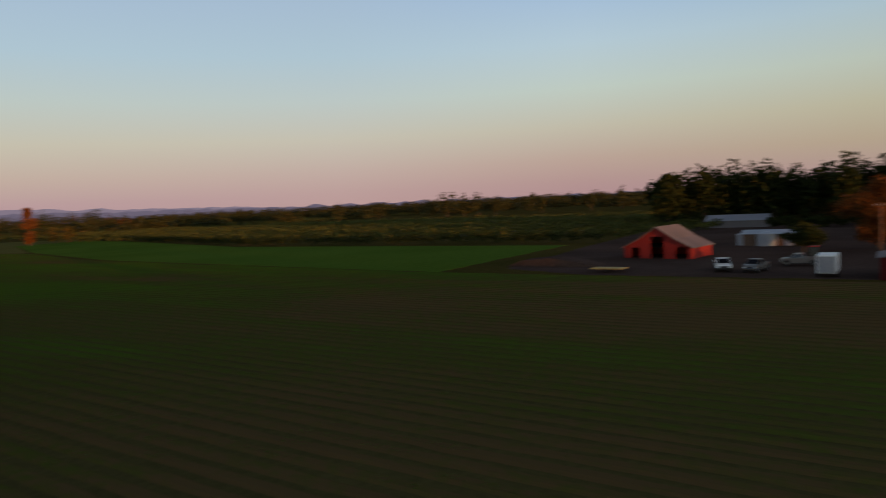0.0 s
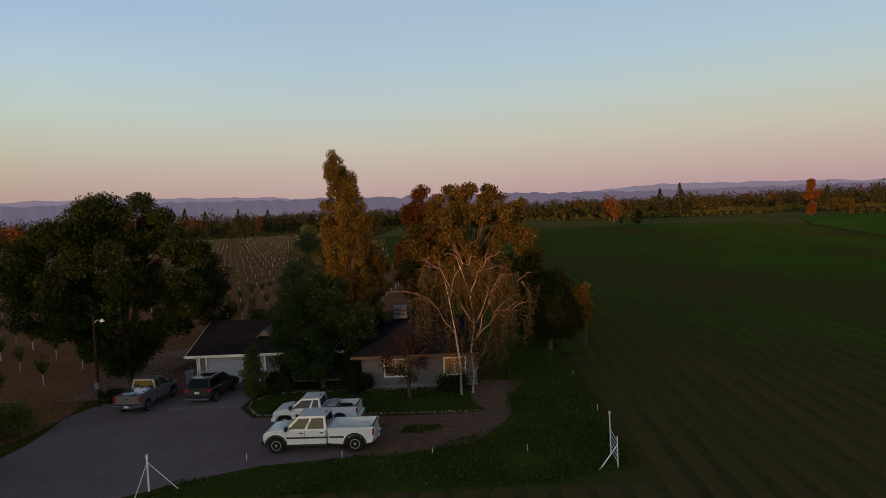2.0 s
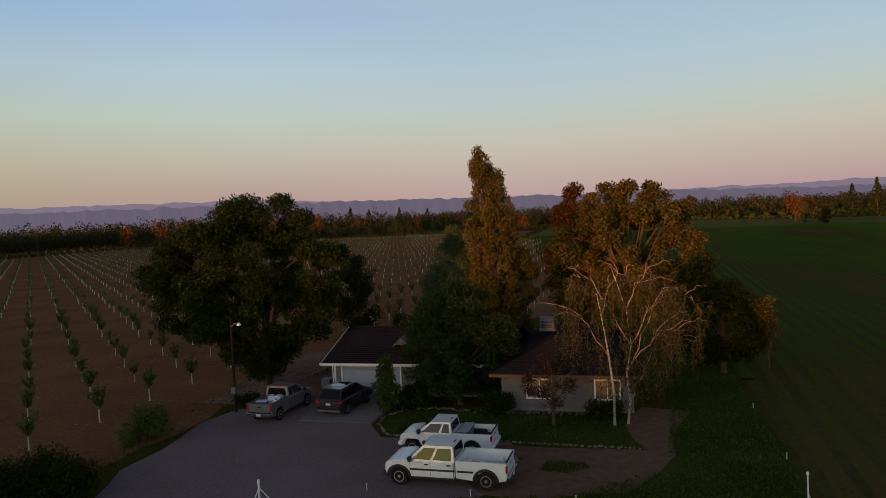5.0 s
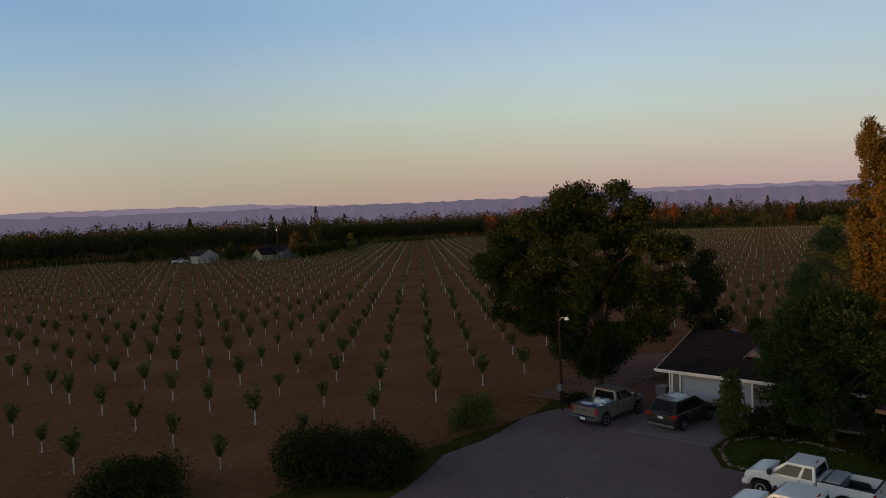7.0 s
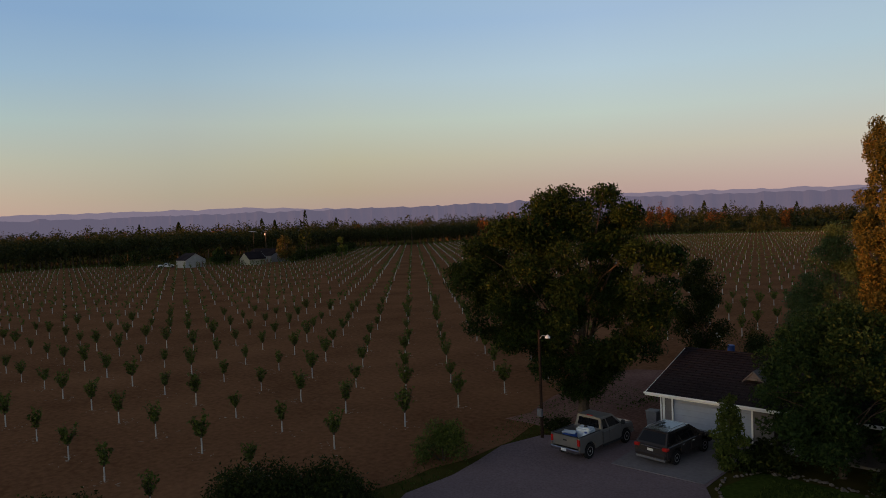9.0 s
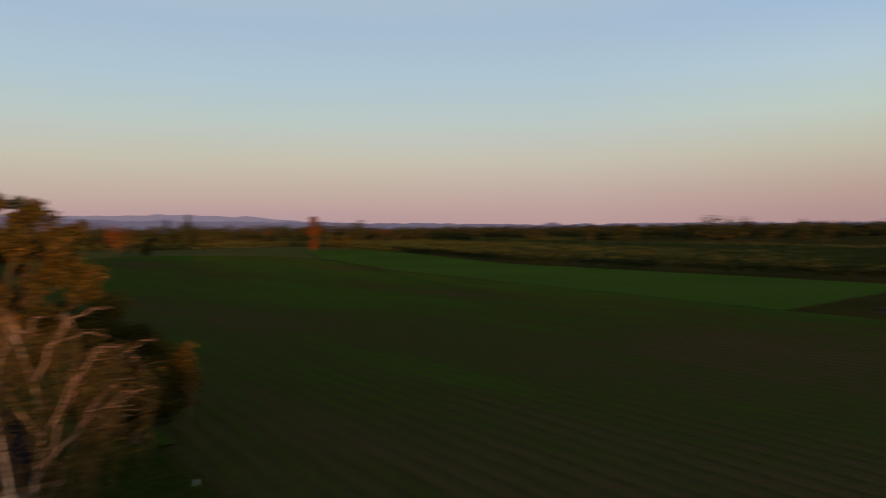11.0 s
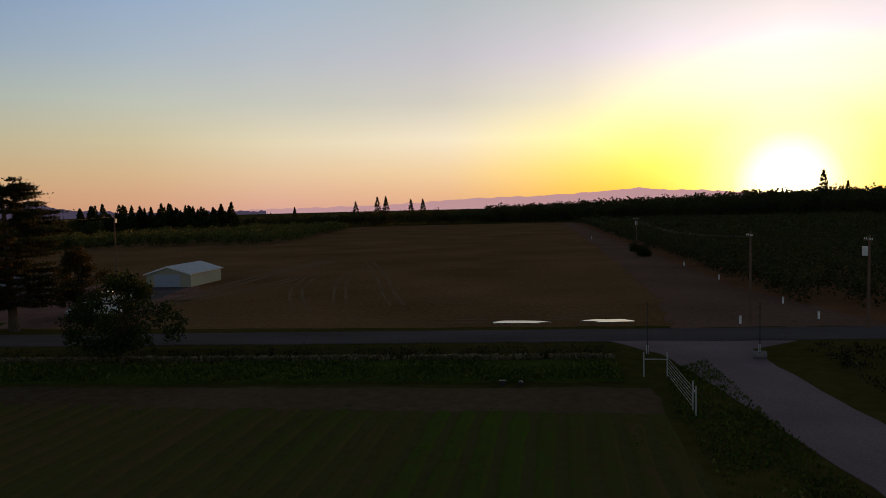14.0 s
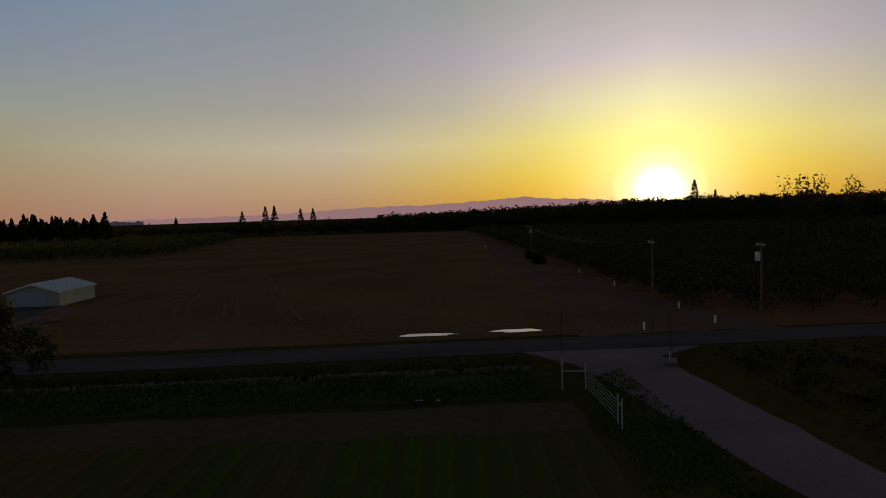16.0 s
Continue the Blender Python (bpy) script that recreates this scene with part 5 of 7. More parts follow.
tree("plum_tree", -2.95, 42.7, 4.1, 1.2, 2.0, G_PLUM, BARK, "small purple-leaved plum tree with thin crown", leaves=2600, size=0.13, trunk_r=0.13, seed=11, limb_count=46,
     clumps=outline_clumps(-6, [(1.2, -0.9, 1.1), (2.2, -1.9, 1.5), (3.3, -1.9, 1.5), (4.2, -0.9, 0.9)], 46, 0.25, 0.5, 0.9, 11))
tree("tall_conifer", -9.8, 66.0, 18.7, 1.0, 3.3, G_CONIF, BARK, "tall narrow conifer lit by the low sun", leaves=78000, size=0.24, trunk_r=0.3, seed=13, narrow=0.35, limb_count=60, lean=(-1.9, 0), trunk_top=0.97, droop=0.5,
     clumps=outline_clumps(-10, [(1.0, -2.4, 2.6), (3.6, -2.6, 2.4), (5.6, -3.2, 3.6), (7.2, -3.2, 3.5), (9.3, -3.4, 2.1), (11.5, -3.4, 1.4), (13.2, -3.4, 1.6), (14.6, -2.7, 0.7), (16.5, -2.9, 0.5), (17.6, -2.5, -0.9), (18.8, -1.95, -1.75)], 300, 0.35, 0.7, 0.8, 13, 1.05, 0.6))
tree("broad_cedar", -14.6, 66.5, 11.2, 0.3, 5.0, G_BLUE, BARK, "broad bluish green cedar behind the house", leaves=40000, size=0.22, trunk_r=0.25, seed=15, narrow=0.3, droop=0.6, limb_count=30,
     clumps=outline_clumps(-13, [(0.3, -4.6, 3.4), (2.6, -4.2, 3.6), (4.4, -3.9, 3.4), (6.0, -3.3, 3.0), (8.4, -2.2, 2.2), (10.0, -1.2, 1.4), (11.6, -0.3, 0.6)], 150, 0.5, 0.9, 0.9, 15, 0.7, 0.6))
tree("sycamore", 1.6, 62, 14.4, 3.0, 6.3, G_AUTUMN, BARK, "big yellowing sycamore with sunlit crown", leaves=56000, size=0.21, trunk_r=0.4, seed=17, limb_count=90, narrow=0.65,
     clumps=outline_clumps(0, [(3.2, -4.4, 3.2), (5.0, -6.2, 4.2), (7.0, -6.6, 5.6), (9.0, -6.6, 6.2), (11.0, -6.0, 6.1), (12.6, -5.0, 5.4), (13.6, -4.2, 5.0), (14.5, -2.6, 4.6)], 170, 0.45, 0.95, 0.8, 17, 0.8, 0.6))
tree("rust_tree", -3.2, 64.5, 13.8, 2.0, 3.2, G_RUSTY, BARK, "rust-red autumn tree behind the sycamore", leaves=26000, size=0.22, trunk_r=0.28, seed=18, limb_count=40,
     clumps=outline_clumps(-3, [(3.4, -2.0, 2.0), (5.6, -2.6, 2.4), (9.5, -2.8, 2.6), (12.0, -2.1, 2.4), (13.2, -1.4, 2.2), (14.6, -0.3, 1.2)], 66, 0.5, 1.0, 0.8, 18))
tree("walnut_tree", 8.0, 56.5, 8.2, 0.6, 4.7, G_DARK, BARK, "spreading dark green tree at the field's edge", leaves=32000, size=0.2, trunk_r=0.25, seed=19, limb_count=40,
     clumps=outline_clumps(4, [(1.0, -3.0, 2.0), (2.4, -3.6, 3.2), (4.2, -3.6, 3.6), (5.6, -3.4, 2.4), (7.0, -3.0, 1.0), (8.6, -2.2, -0.4)], 80, 0.5, 1.0, 0.9, 19))
# added yellow-leaved tree, stands in for low sun on the walnut's right end
tree("sunlit_walnut_end", 11.0, 56.0, 5.4, 1.6, 1.3, G_AUTUMN, BARK, "added thin tree whose yellow leaves paint the walnut's sunlit end", leaves=3600, size=0.2, trunk_r=0.07, seed=20, limb_count=16,
     clumps=outline_clumps(8, [(1.8, -0.9, 0.6), (3.2, -1.3, 0.9), (4.4, -1.0, 0.7), (5.6, -0.3, 0.2)], 24, 0.3, 0.6, 0.9, 20))
bush("garden_bush", -12.5, 45.6, 1.9, 1.5, G_DARK, "dark clipped bush by the porch", 3000, seed=2)
bush("garden_bush", -6.8, 45.0, 1.7, 1.3, G_DARK, "dark bush against the pale house wall", 2400, seed=22)
bush("garden_bush", -0.1, 44.4, 1.6, 1.2, G_DARK, "dark bush beside the birch", 2400, seed=23)
bush("oleander_bush", -24.9, 28.6, 3.0, 2.3, G_DARK, "large dark oleander bush at the yard edge", 14000, 0.16, seed=4, count=28)
bush("oleander_bush", -27.0, 26.4, 3.0, 2.5, G_DARK, "large dark oleander bush at the yard edge", 14000, 0.16, seed=34, count=28)
bush("oleander_bush", -31.6, 19.4, 2.4, 2.6, G_DARK, "large dark green bush at the orchard corner", 15000, 0.16, seed=24, count=24, stretch=1.3)
bush("fruit_bush", -26.2, 37.0, 2.6, 1.7, G_YOUNG, "loose green bush at the gravel's edge", 5200, 0.14, seed=25)
bush("scrub_bush", -24.0, 44.6, 1.3, 0.9, G_DARK, "low green bush at the lamp pole", 900, 0.18, seed=26)
bush("back_bush", -18.6, 62.6, 5.0, 2.2, G_DARK, "dark round bush behind the garage", 9000, 0.18, seed=27)
bush("yellow_shrub", -22.6, 70.6, 4.6, 1.4, G_AUTUMN, "thin yellowing shrub behind the garage", 1500, 0.16, seed=28)


BIRCH_LIMB = material("pinkish_birch_limb", (0.15, 0.1, 0.085), (0.34, 0.26, 0.22), 0.85, 5)


def birch(x, y):
    """Two pale stems with arching limbs and hanging strands of small leaves."""
    g = np.random.default_rng(21)
    t = thing("birch", pose(x, y, 0), "birch with white stems and hanging sparse twigs", "tree")
    stems = [[(0, 0, 0), (0.15, 0, 1.4), (0.0, 0, 3.0), (0.3, 0.1, 4.6), (0.1, 0.2, 6.6), (-0.5, 0.1, 8.6)], [(-0.75, -0.4, 0), (-0.72, -0.4, 1.8), (-0.95, -0.3, 4.0), (-1.3, -0.2, 6.4), (-1.5, -0.3, 7.6)]]
    limb = [(stems[0][2], (0.9, 0.1, 5.2), (2.0, 0.3, 7.2), (3.3, 0.2, 7.4), (4.2, 0, 6.5)), (stems[0][3], (1.2, -0.4, 6.4), (2.2, -0.6, 8.0), (3.0, -0.8, 8.0)), (stems[0][3], (-0.6, 0.5, 6.2), (-1.8, 0.6, 8.3), (-2.8, 0.6, 8.6), (-3.4, 0.5, 7.6)),
            (stems[0][2], (0.9, -0.6, 4.4), (1.9, -0.9, 5.6), (3.2, -1.0, 5.6)), (stems[1][2], (-1.8, 0.2, 5.2), (-2.7, 0.3, 6.6), (-3.3, 0.3, 6.4)), (stems[1][3], (-1.0, 0.4, 7.6), (-0.3, 0.9, 8.7), (0.4, 1.2, 8.4)), (stems[0][4], (0.6, 0.3, 7.8), (1.3, 0.5, 8.7), (2.0, 0.8, 8.4)), (stems[0][1], (0.7, 0.3, 2.6), (1.6, 0.6, 4.2), (2.6, 0.9, 4.6))]
    for s in stems:
        part("stem", tube(s, [0.085, 0.07, 0.058, 0.045, 0.03, 0.015][:len(s) - 1] + [0.02], 8), BIRCH_BARK, t)
    places = []
    tw = bmesh.new()
    def crooked(s, k):
        out = []
        for a, b in zip(s, s[1:]):
            for i in range(3):
                out.append(Vector(a).lerp(Vector(b), i / 3) + (Vector((g.normal(), g.normal(), g.normal())) * k if i or out else Vector()))
        return out + [Vector(s[-1])]
    limb = [crooked(s, 0.07) for s in limb]
    for s in limb[:]:
        for k in range(5):
            p = s[int(g.integers(len(s) // 3, len(s) - 1))]
            d = Vector((p.x * 0.25 + g.normal() * 0.5, g.normal() * 0.5, g.uniform(0.3, 0.9)))
            twig = crooked([p, p + d, p + d * 1.7 + Vector((0, 0, -0.5))], 0.06)
            part("branch", tube(twig, [0.024 - 0.0028 * i for i in range(len(twig))], 5), BIRCH_LIMB, t)
    for s in limb:
        part("limb", tube(s, [0.045 - 0.037 * i / (len(s) - 1) for i in range(len(s))], 6), BIRCH_LIMB, t)
    for i in range(320):
        s = (limb + stems)[int(g.integers(10))]
        k = int(g.integers(max(1, len(s) // 2), len(s)))
        a, b = Vector(s[k - 1]), Vector(s[k])
        p = a.lerp(b, g.random()) + Vector((g.normal() * 0.35, g.normal() * 0.5, g.normal() * 0.1))
        n = g.uniform(0.8, 3.4)
        if p.z - n < 0.6:
            n = max(0.4, p.z - 0.8)
        drift = Vector((g.normal() * 0.25, g.normal() * 0.25, 0))
        if i % 2 == 0:
            tube([a.lerp(b, 0.5), p, p + drift * 0.5 - Vector((0, 0, n * 0.5)), p + drift - Vector((0, 0, n))], [0.012, 0.01, 0.007, 0.004], 3, tw)
        for q in range(int(n * 19)):
            f = g.random()
            places.append(p + drift * f - Vector((0, 0, n * f)) + Vector((g.normal(), g.normal(), g.normal())) * 0.1)
    tagged(part("hanging_spray", tw, BARK, t), kind="stuff")
    part("leaves", leaf_mesh("leaves", leaf_arrays(np.array([tuple(p) for p in places]), 0.15, 1.2, 0.42), G_BIRCH), G_BIRCH, t)


birch(1.25, 43.3)


# ---- young orchard on a square grid ----
def young_tree_meshes(seed):
    g = np.random.default_rng(seed)
    bm = tube([(0, 0, -0.05), (g.normal() * 0.02, 0, 0.4), (0, 0, 0.8)], [0.05, 0.042, 0.038], 6)
    trunk = mesh_of("painted_trunk", bm, WHITEWASH)
    bm = bmesh.new()
    places = []
    for i in range(11):
        a = g.random() * 6.28
        w = g.uniform(0.12, 0.6)
        top = Vector((math.cos(a) * w, math.sin(a) * w, g.uniform(1.6, 2.3)))
        tube([(0, 0, 0.78), (top.x * 0.55, top.y * 0.55, 1.25), top], [0.02, 0.014, 0.006], 4, bm)
        for k in range(30):
            t = g.uniform(0.1, 1.0)
            places.append((top.x * t + g.normal() * 0.08, top.y * t + g.normal() * 0.08, 0.85 + (top.z - 0.85) * t))
    branches = mesh_of("scaffold", bm, BARK)
    crown = leaf_mesh("crown", leaf_arrays(np.array(places), 0.2, 0, 0.5), G_YOUNG)
    return trunk, branches, crown


def in_orchard(x, y):
    if x > -29 and y < 68 or y < -8:
        return False
    if y > 60 and x > -7 - max(0, y - 90) * 0.135 or (y > 300 and x > -40 - (y - 300) * 0.28):
        return False
    if y > 157 and (x + 238) * 134 + (y - 157) * 100 < 0:
        return False
    if y <= 157 and x < max(-320, -238 - (157 - y) * 2.2):
        return False
    return x > -335 and not 393 < y < 409 and y < 465


kinds = [young_tree_meshes(s) for s in range(5)]
spots = [(-38 + 5.45 * i, 40 + 5.3 * j) for i in range(-56, 8) for j in range(-16, 82)]
spots = [(x, y) for x, y in spots if in_orchard(x, y) and rnd.random() > 0.02]
spots.sort(key=lambda p: math.hypot(p[0] + 0, p[1] - 8))
models = []
for one in kinds:
    t = thing("young_almond_tree", pose(0, 0, 0), "young orchard tree with white-painted trunk on bare soil", "tree", "young orchard trees")
    for nm, me in zip(("trunk", "scaffold", "crown"), one):
        part(nm, me, None, t)
    models.append(t)
for i, (x, y) in enumerate(spots[:300]):
    s = rnd.uniform(0.8, 1.15)
    place = pose(x + rnd.normal() * 0.12, y + rnd.normal() * 0.12, 0, 0, 0, rnd.uniform(0, 360))
    if i < 5:
        models[i].matrix_world = place
    else:
        copy_thing(models[i % 5], place).scale = (s, s, s)

# the rest of the young orchard, too many to count
trunk_v, trunk_f, blocks = [], [], []
for x, y in spots[300:]:
    x, y = x + rnd.normal() * 0.12, y + rnd.normal() * 0.12
    s = rnd.uniform(0.8, 1.2)
    k = len(trunk_v)
    trunk_v += [(x - 0.05, y - 0.05, 0), (x + 0.05, y - 0.05, 0), (x + 0.05, y + 0.05, 0), (x - 0.05, y + 0.05, 0), (x - 0.04, y - 0.04, 0.8 * s), (x + 0.04, y - 0.04, 0.8 * s), (x + 0.04, y + 0.04, 0.8 * s), (x - 0.04, y + 0.04, 0.8 * s)]
    trunk_f += [(k, k + 1, k + 5, k + 4), (k + 1, k + 2, k + 6, k + 5), (k + 2, k + 3, k + 7, k + 6), (k + 3, k, k + 4, k + 7)]
    t = rnd.random(19)
    a = rnd.random(19) * 6.28
    w = (0.16 + 0.42 * t) * rnd.random(19) ** 0.5
    blocks.append(leaf_arrays(np.stack([x + np.cos(a) * w, y + np.sin(a) * w, (0.8 + 1.35 * t) * s], 1), 0.42, -0.4, 0.55))
rest = thing("young_orchard", pose(0, 0, 0), "rows of young orchard trees with white-painted trunks", "orchard", kind="stuff")
tagged(part("trunks", raw_mesh("trunks", trunk_v, trunk_f, WHITEWASH), WHITEWASH, rest), kind="stuff")
tagged(part("crowns", leaf_mesh("crowns", np.concatenate(blocks), G_YOUNG), G_YOUNG, rest), kind="stuff")


# pale prunings and clods lying round the nearest trees
bits = np.array([(x + rnd.normal() * 0.7, y + rnd.normal() * 0.5, 0.04) for x, y in spots[:520] for k in range(14)])
STRAW = material("pale_prunings", (0.2, 0.16, 0.12), (0.4, 0.34, 0.28), 0.95, 6)
flat = leaf_arrays(bits, 0.3, 0, 0.3).reshape(-1, 4, 3)
flat[:, :, 2] = 0.03 + np.abs(flat[:, :, 2] - 0.04) * 0.15
tagged(new("prunings", leaf_mesh("prunings", flat.reshape(-1, 3), STRAW)), "pale prunings and clods on the orchard soil", "litter", kind="stuff")


# ---- far woods and orchards ----
def block(x0, y0, x1, y1, depth, step, h, r, low=0.3, shape=1.0, jit=0.25):
    """Trees in rows that go back from the line p0 to p1 (depth to its left)."""
    out = []
    d = math.hypot(x1 - x0, y1 - y0)
    ux, uy = (x1 - x0) / d, (y1 - y0) / d
    for i in range(int(d / step) + 1):
        for j in range(int(depth / step) + 1):
            if rnd.random() < 0.03:
                continue
            a, b = i * step + rnd.normal() * jit, j * step + rnd.normal() * jit
            k = rnd.uniform(0.82, 1.15)
            out.append((x0 + ux * a - uy * b, y0 + uy * a + ux * b, h * k, r * k, low, shape))
    return out


def even_block(x0, y0, x1, y1, depth, step, h, r):
    """Trees of one height, close enough for their crowns to meet."""
    return [(x, y, h * (1 + 0.04 * rnd.normal()), r, 1.6, 1.0) for x, y, k, q, low, s in block(x0, y0, x1, y1, depth, step, h, r)]


def rows_of(x0, y0, x1, y1, depth, step, apart, h, r):
    """Low orchard rows that go back from a line, trees step apart and rows apart from one another."""
    out = []
    d = math.hypot(x1 - x0, y1 - y0)
    ux, uy = (x1 - x0) / d, (y1 - y0) / d
    for i in range(int(d / apart) + 1):
        for j in range(int(depth / step) + 1):
            a, b, k = i * apart + rnd.normal() * 0.3, j * step, rnd.uniform(0.85, 1.12)
            out.append((x0 + ux * a - uy * b, y0 + uy * a + ux * b, h * k, r * k, 0.3, 1.0))
    return out


def polar(heading, distance, h, r, low=0.4, shape=1.0, eye=(0, 5)):
    a = radians(heading)
    return (eye[0] + math.sin(a) * distance, eye[1] + math.cos(a) * distance, h, r, low, shape)


# the dark orchard behind the distant farmstead
grove("mature_orchard", even_block(-318, -60, -330, 120, 66, 8.0, 15.0, 6.2) + even_block(-336, 118, -344, 300, 50, 8.0, 15.6, 6.2) + even_block(-345, 290, -349, 470, 40, 8.0, 15.6, 6.2) + even_block(-330, -60, -230, -140, 40, 8.5, 12, 6), G_FAR, "dense dark mature orchard beyond the young trees", per=250, size=0.85, lumps=9)
g2 = np.random.default_rng(33)
grove("north_orchard", block(-50, 480, -330, 480, 8, 5, 3.4, 2.6) + [polar(h, g2.uniform(500, 570), g2.uniform(8, 12), g2.uniform(4, 7)) for h in np.arange(-40, -17.5, 0.32)], G_FAR, "hedge and woods at the far end of the young trees", per=170, size=0.9)
grove("north_east_orchard", block(52, 590, 98, 513, 0.1, 5, 3.0, 2.3) + block(144, 476, 98, 513, 0.1, 5, 3.0, 2.3) + block(226, 494, 144, 476, 0.1, 5, 3.0, 2.3) + rows_of(30, 600, 560, 520, 150, 4.5, 11.0, 2.9, 2.1) + block(-260, 690, 800, 650, 420, 22, 3.2, 7.0) + block(-500, 1100, 1200, 1070, 500, 34, 3.8, 13.0) + rows_of(250, 470, 640, 430, 150, 5.0, 12.0, 3.0, 2.2), G_YELLOW, "low yellow-green orchard rows beyond the field", per=40, size=1.0)
grove("pasture_hedge", block(164, 58, 168, 190, 0.1, 2.4, 3.4, 2.1) + block(168, 190, 214, 335, 0.1, 2.4, 3.3, 2.1) + block(214, 335, 246, 455, 0.1, 3, 3.2, 2.2), G_DARK, "dark hedge along the far side of the pasture", "hedge", per=110, size=0.6)
grove("east_orchard", rows_of(345, 26, 390, 420, 172, 5.0, 12.0, 3.2, 2.6), G_YELLOW, "orchard rows beyond the pasture hedge", per=60, size=0.9)
far, rust, cone = [], [], []
g = np.random.default_rng(31)
for i in range(560):
    h, d = g.uniform(-80, 92), g.uniform(650, 1500)
    tall = 12.4 + d * (1.0 if h < 32 else 0.5) * (g.uniform(0.0, 0.009) + (0.008 if g.random() < 0.16 else 0.0))
    far.append(polar(h, d, tall, g.uniform(6, 12), -3.0))
for i in range(230):
    h, d = g.uniform(-80, 92), g.uniform(640, 1000)
    far.append(polar(h, d, g.uniform(9, 13), g.uniform(13, 19), -3.0))
for i in range(110):
    h = g.uniform(-78, 34)
    d = g.uniform(560, 950) if h < -2 else g.uniform(850, 1500)
    (rust if g.random() < 0.6 else far).append(polar(h, d, 12.4 + d * g.uniform(0.001, 0.011), g.uniform(5, 9), -3.0))
for h, d, z in ((-63.5, 420, 20), (-57.4, 470, 21), (-56.4, 470, 20), (-51.6, 520, 21), (-66.5, 620, 22), (-22.5, 650, 25), (-21.0, 650, 22), (-18.5, 660, 23), (-16.2, 690, 22), (15.8, 520, 21), (17.3, 520, 24), (27.5, 560, 18)):
    cone.append(polar(h, d, z, z * 0.34, 0.5, 2.0))
rust += [polar(h, g2.uniform(515, 545), g2.uniform(20, 27), g2.uniform(3.5, 5.0), 2.0) for h in (-29.6, -28.1, -27.3, -26.4, -25.7, -25.1)]
rust += [polar(h, g2.uniform(420, 520), g2.uniform(17, 21), g2.uniform(6, 8), 1.0) for h in (-39.6, -37.2, -35.4, -34.2, 12.2, 13.0)]
far += [polar(h, 950 + g.normal() * 40, 12.4 + 950 * g.uniform(0.012, 0.018), 10, -3.0) for h in np.arange(-85, -20, 0.5)]
far += [polar(h, 1700 + g.normal() * 60, 12.4 + 1700 * g.uniform(0.007, 0.012) * (1.0 if h < 30 else 0.45), 15, -3.0) for h in np.arange(-20, 96, 0.42)]
far += [polar(h, 540 + g.normal() * 10, z, r, 0.5) for h, z, r in ((56.8, 16, 7), (58.2, 20, 8), (59.6, 20.5, 8), (60.8, 19, 7), (62.2, 16, 7), (66, 15, 7), (70, 17, 6), (72.4, 20, 3.5), (41.4, 18, 4), (42.2, 15, 6), (52.4, 15, 7), (49.2, 16, 5))]
grove("distant_woods", far, G_FAR, "distant tree lines along the plain", per=300, size=1.25, lumps=9)
grove("autumn_woods", rust, G_RUSTY, "rust-coloured trees among the distant lines", per=420, size=1.0, lumps=9)
grove("distant_conifers", cone, G_DARK, "dark conifers standing over the distant lines", per=420, size=0.8)

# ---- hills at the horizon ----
def haze_glow(name, colour):
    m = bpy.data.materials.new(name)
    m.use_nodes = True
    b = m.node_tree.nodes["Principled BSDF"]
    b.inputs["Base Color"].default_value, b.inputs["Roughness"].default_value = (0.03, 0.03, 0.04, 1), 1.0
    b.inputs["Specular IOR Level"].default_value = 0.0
    # emission stands in for the light that haze scatters before the far hills
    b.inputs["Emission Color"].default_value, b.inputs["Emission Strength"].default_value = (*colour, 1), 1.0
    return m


def hills(name, heading0, heading1, distance, stops, label, mat, fuzz=5.0, seed=3, grain=0.45):
    """A ridge round the horizon, whose height is given at some headings."""
    v, f = [], []
    n = int((heading1 - heading0) / 0.2)
    hs, zs = zip(*stops)
    for i in range(n + 1):
        h = heading0 + (heading1 - heading0) * i / n
        s, c = math.sin(radians(h)), math.cos(radians(h))
        z = max(0.5, float(np.interp(h, hs, zs)) + fuzz * noise.fractal(Vector((h * grain, seed, 0)), 1.0, 2.0, 5))
        for back, up in ((4 * z + 40, -1), (2.2 * z, z * (0.45 + 0.1 * wobble(h, 0, 0.9, seed))), (0, z), (-150, -1)):
            v.append((s * (distance - back), c * (distance - back), up if up > 0 else -1))
    for i in range(n):
        for k in range(3):
            f.append((4 * i + k, 4 * i + 4 + k, 4 * i + 5 + k, 4 * i + 1 + k))
    return tagged(new(name, raw_mesh(name, v, f, mat)), label, "hills", kind="structure")


# each ridge gives off its own haze tint, the western one a sunset pink
hills("backdrop_far_ridge", -100, 75, 5200, [(-100, 170), (-76, 176), (-57, 192), (-29, 196), (-15, 172), (4, 128), (10, 124), (18, 126), (25, 104), (32, 76), (45, 45), (75, 20)], "pale far ridge behind the hills", haze_glow("haze_glow_pale_ridge", (0.2, 0.165, 0.215)), 12, 5, 0.6)
hills("backdrop_east_hills", -100, 75, 4600, [(-100, 118), (-76, 124), (-57, 140), (-29, 148), (-15, 132), (4, 106), (14, 80), (25, 66), (32, 54), (45, 35), (75, 15)], "long purple-blue range of hills at the horizon", haze_glow("haze_glow_blue_hills", (0.12, 0.104, 0.15)), 16, 3, 0.8)
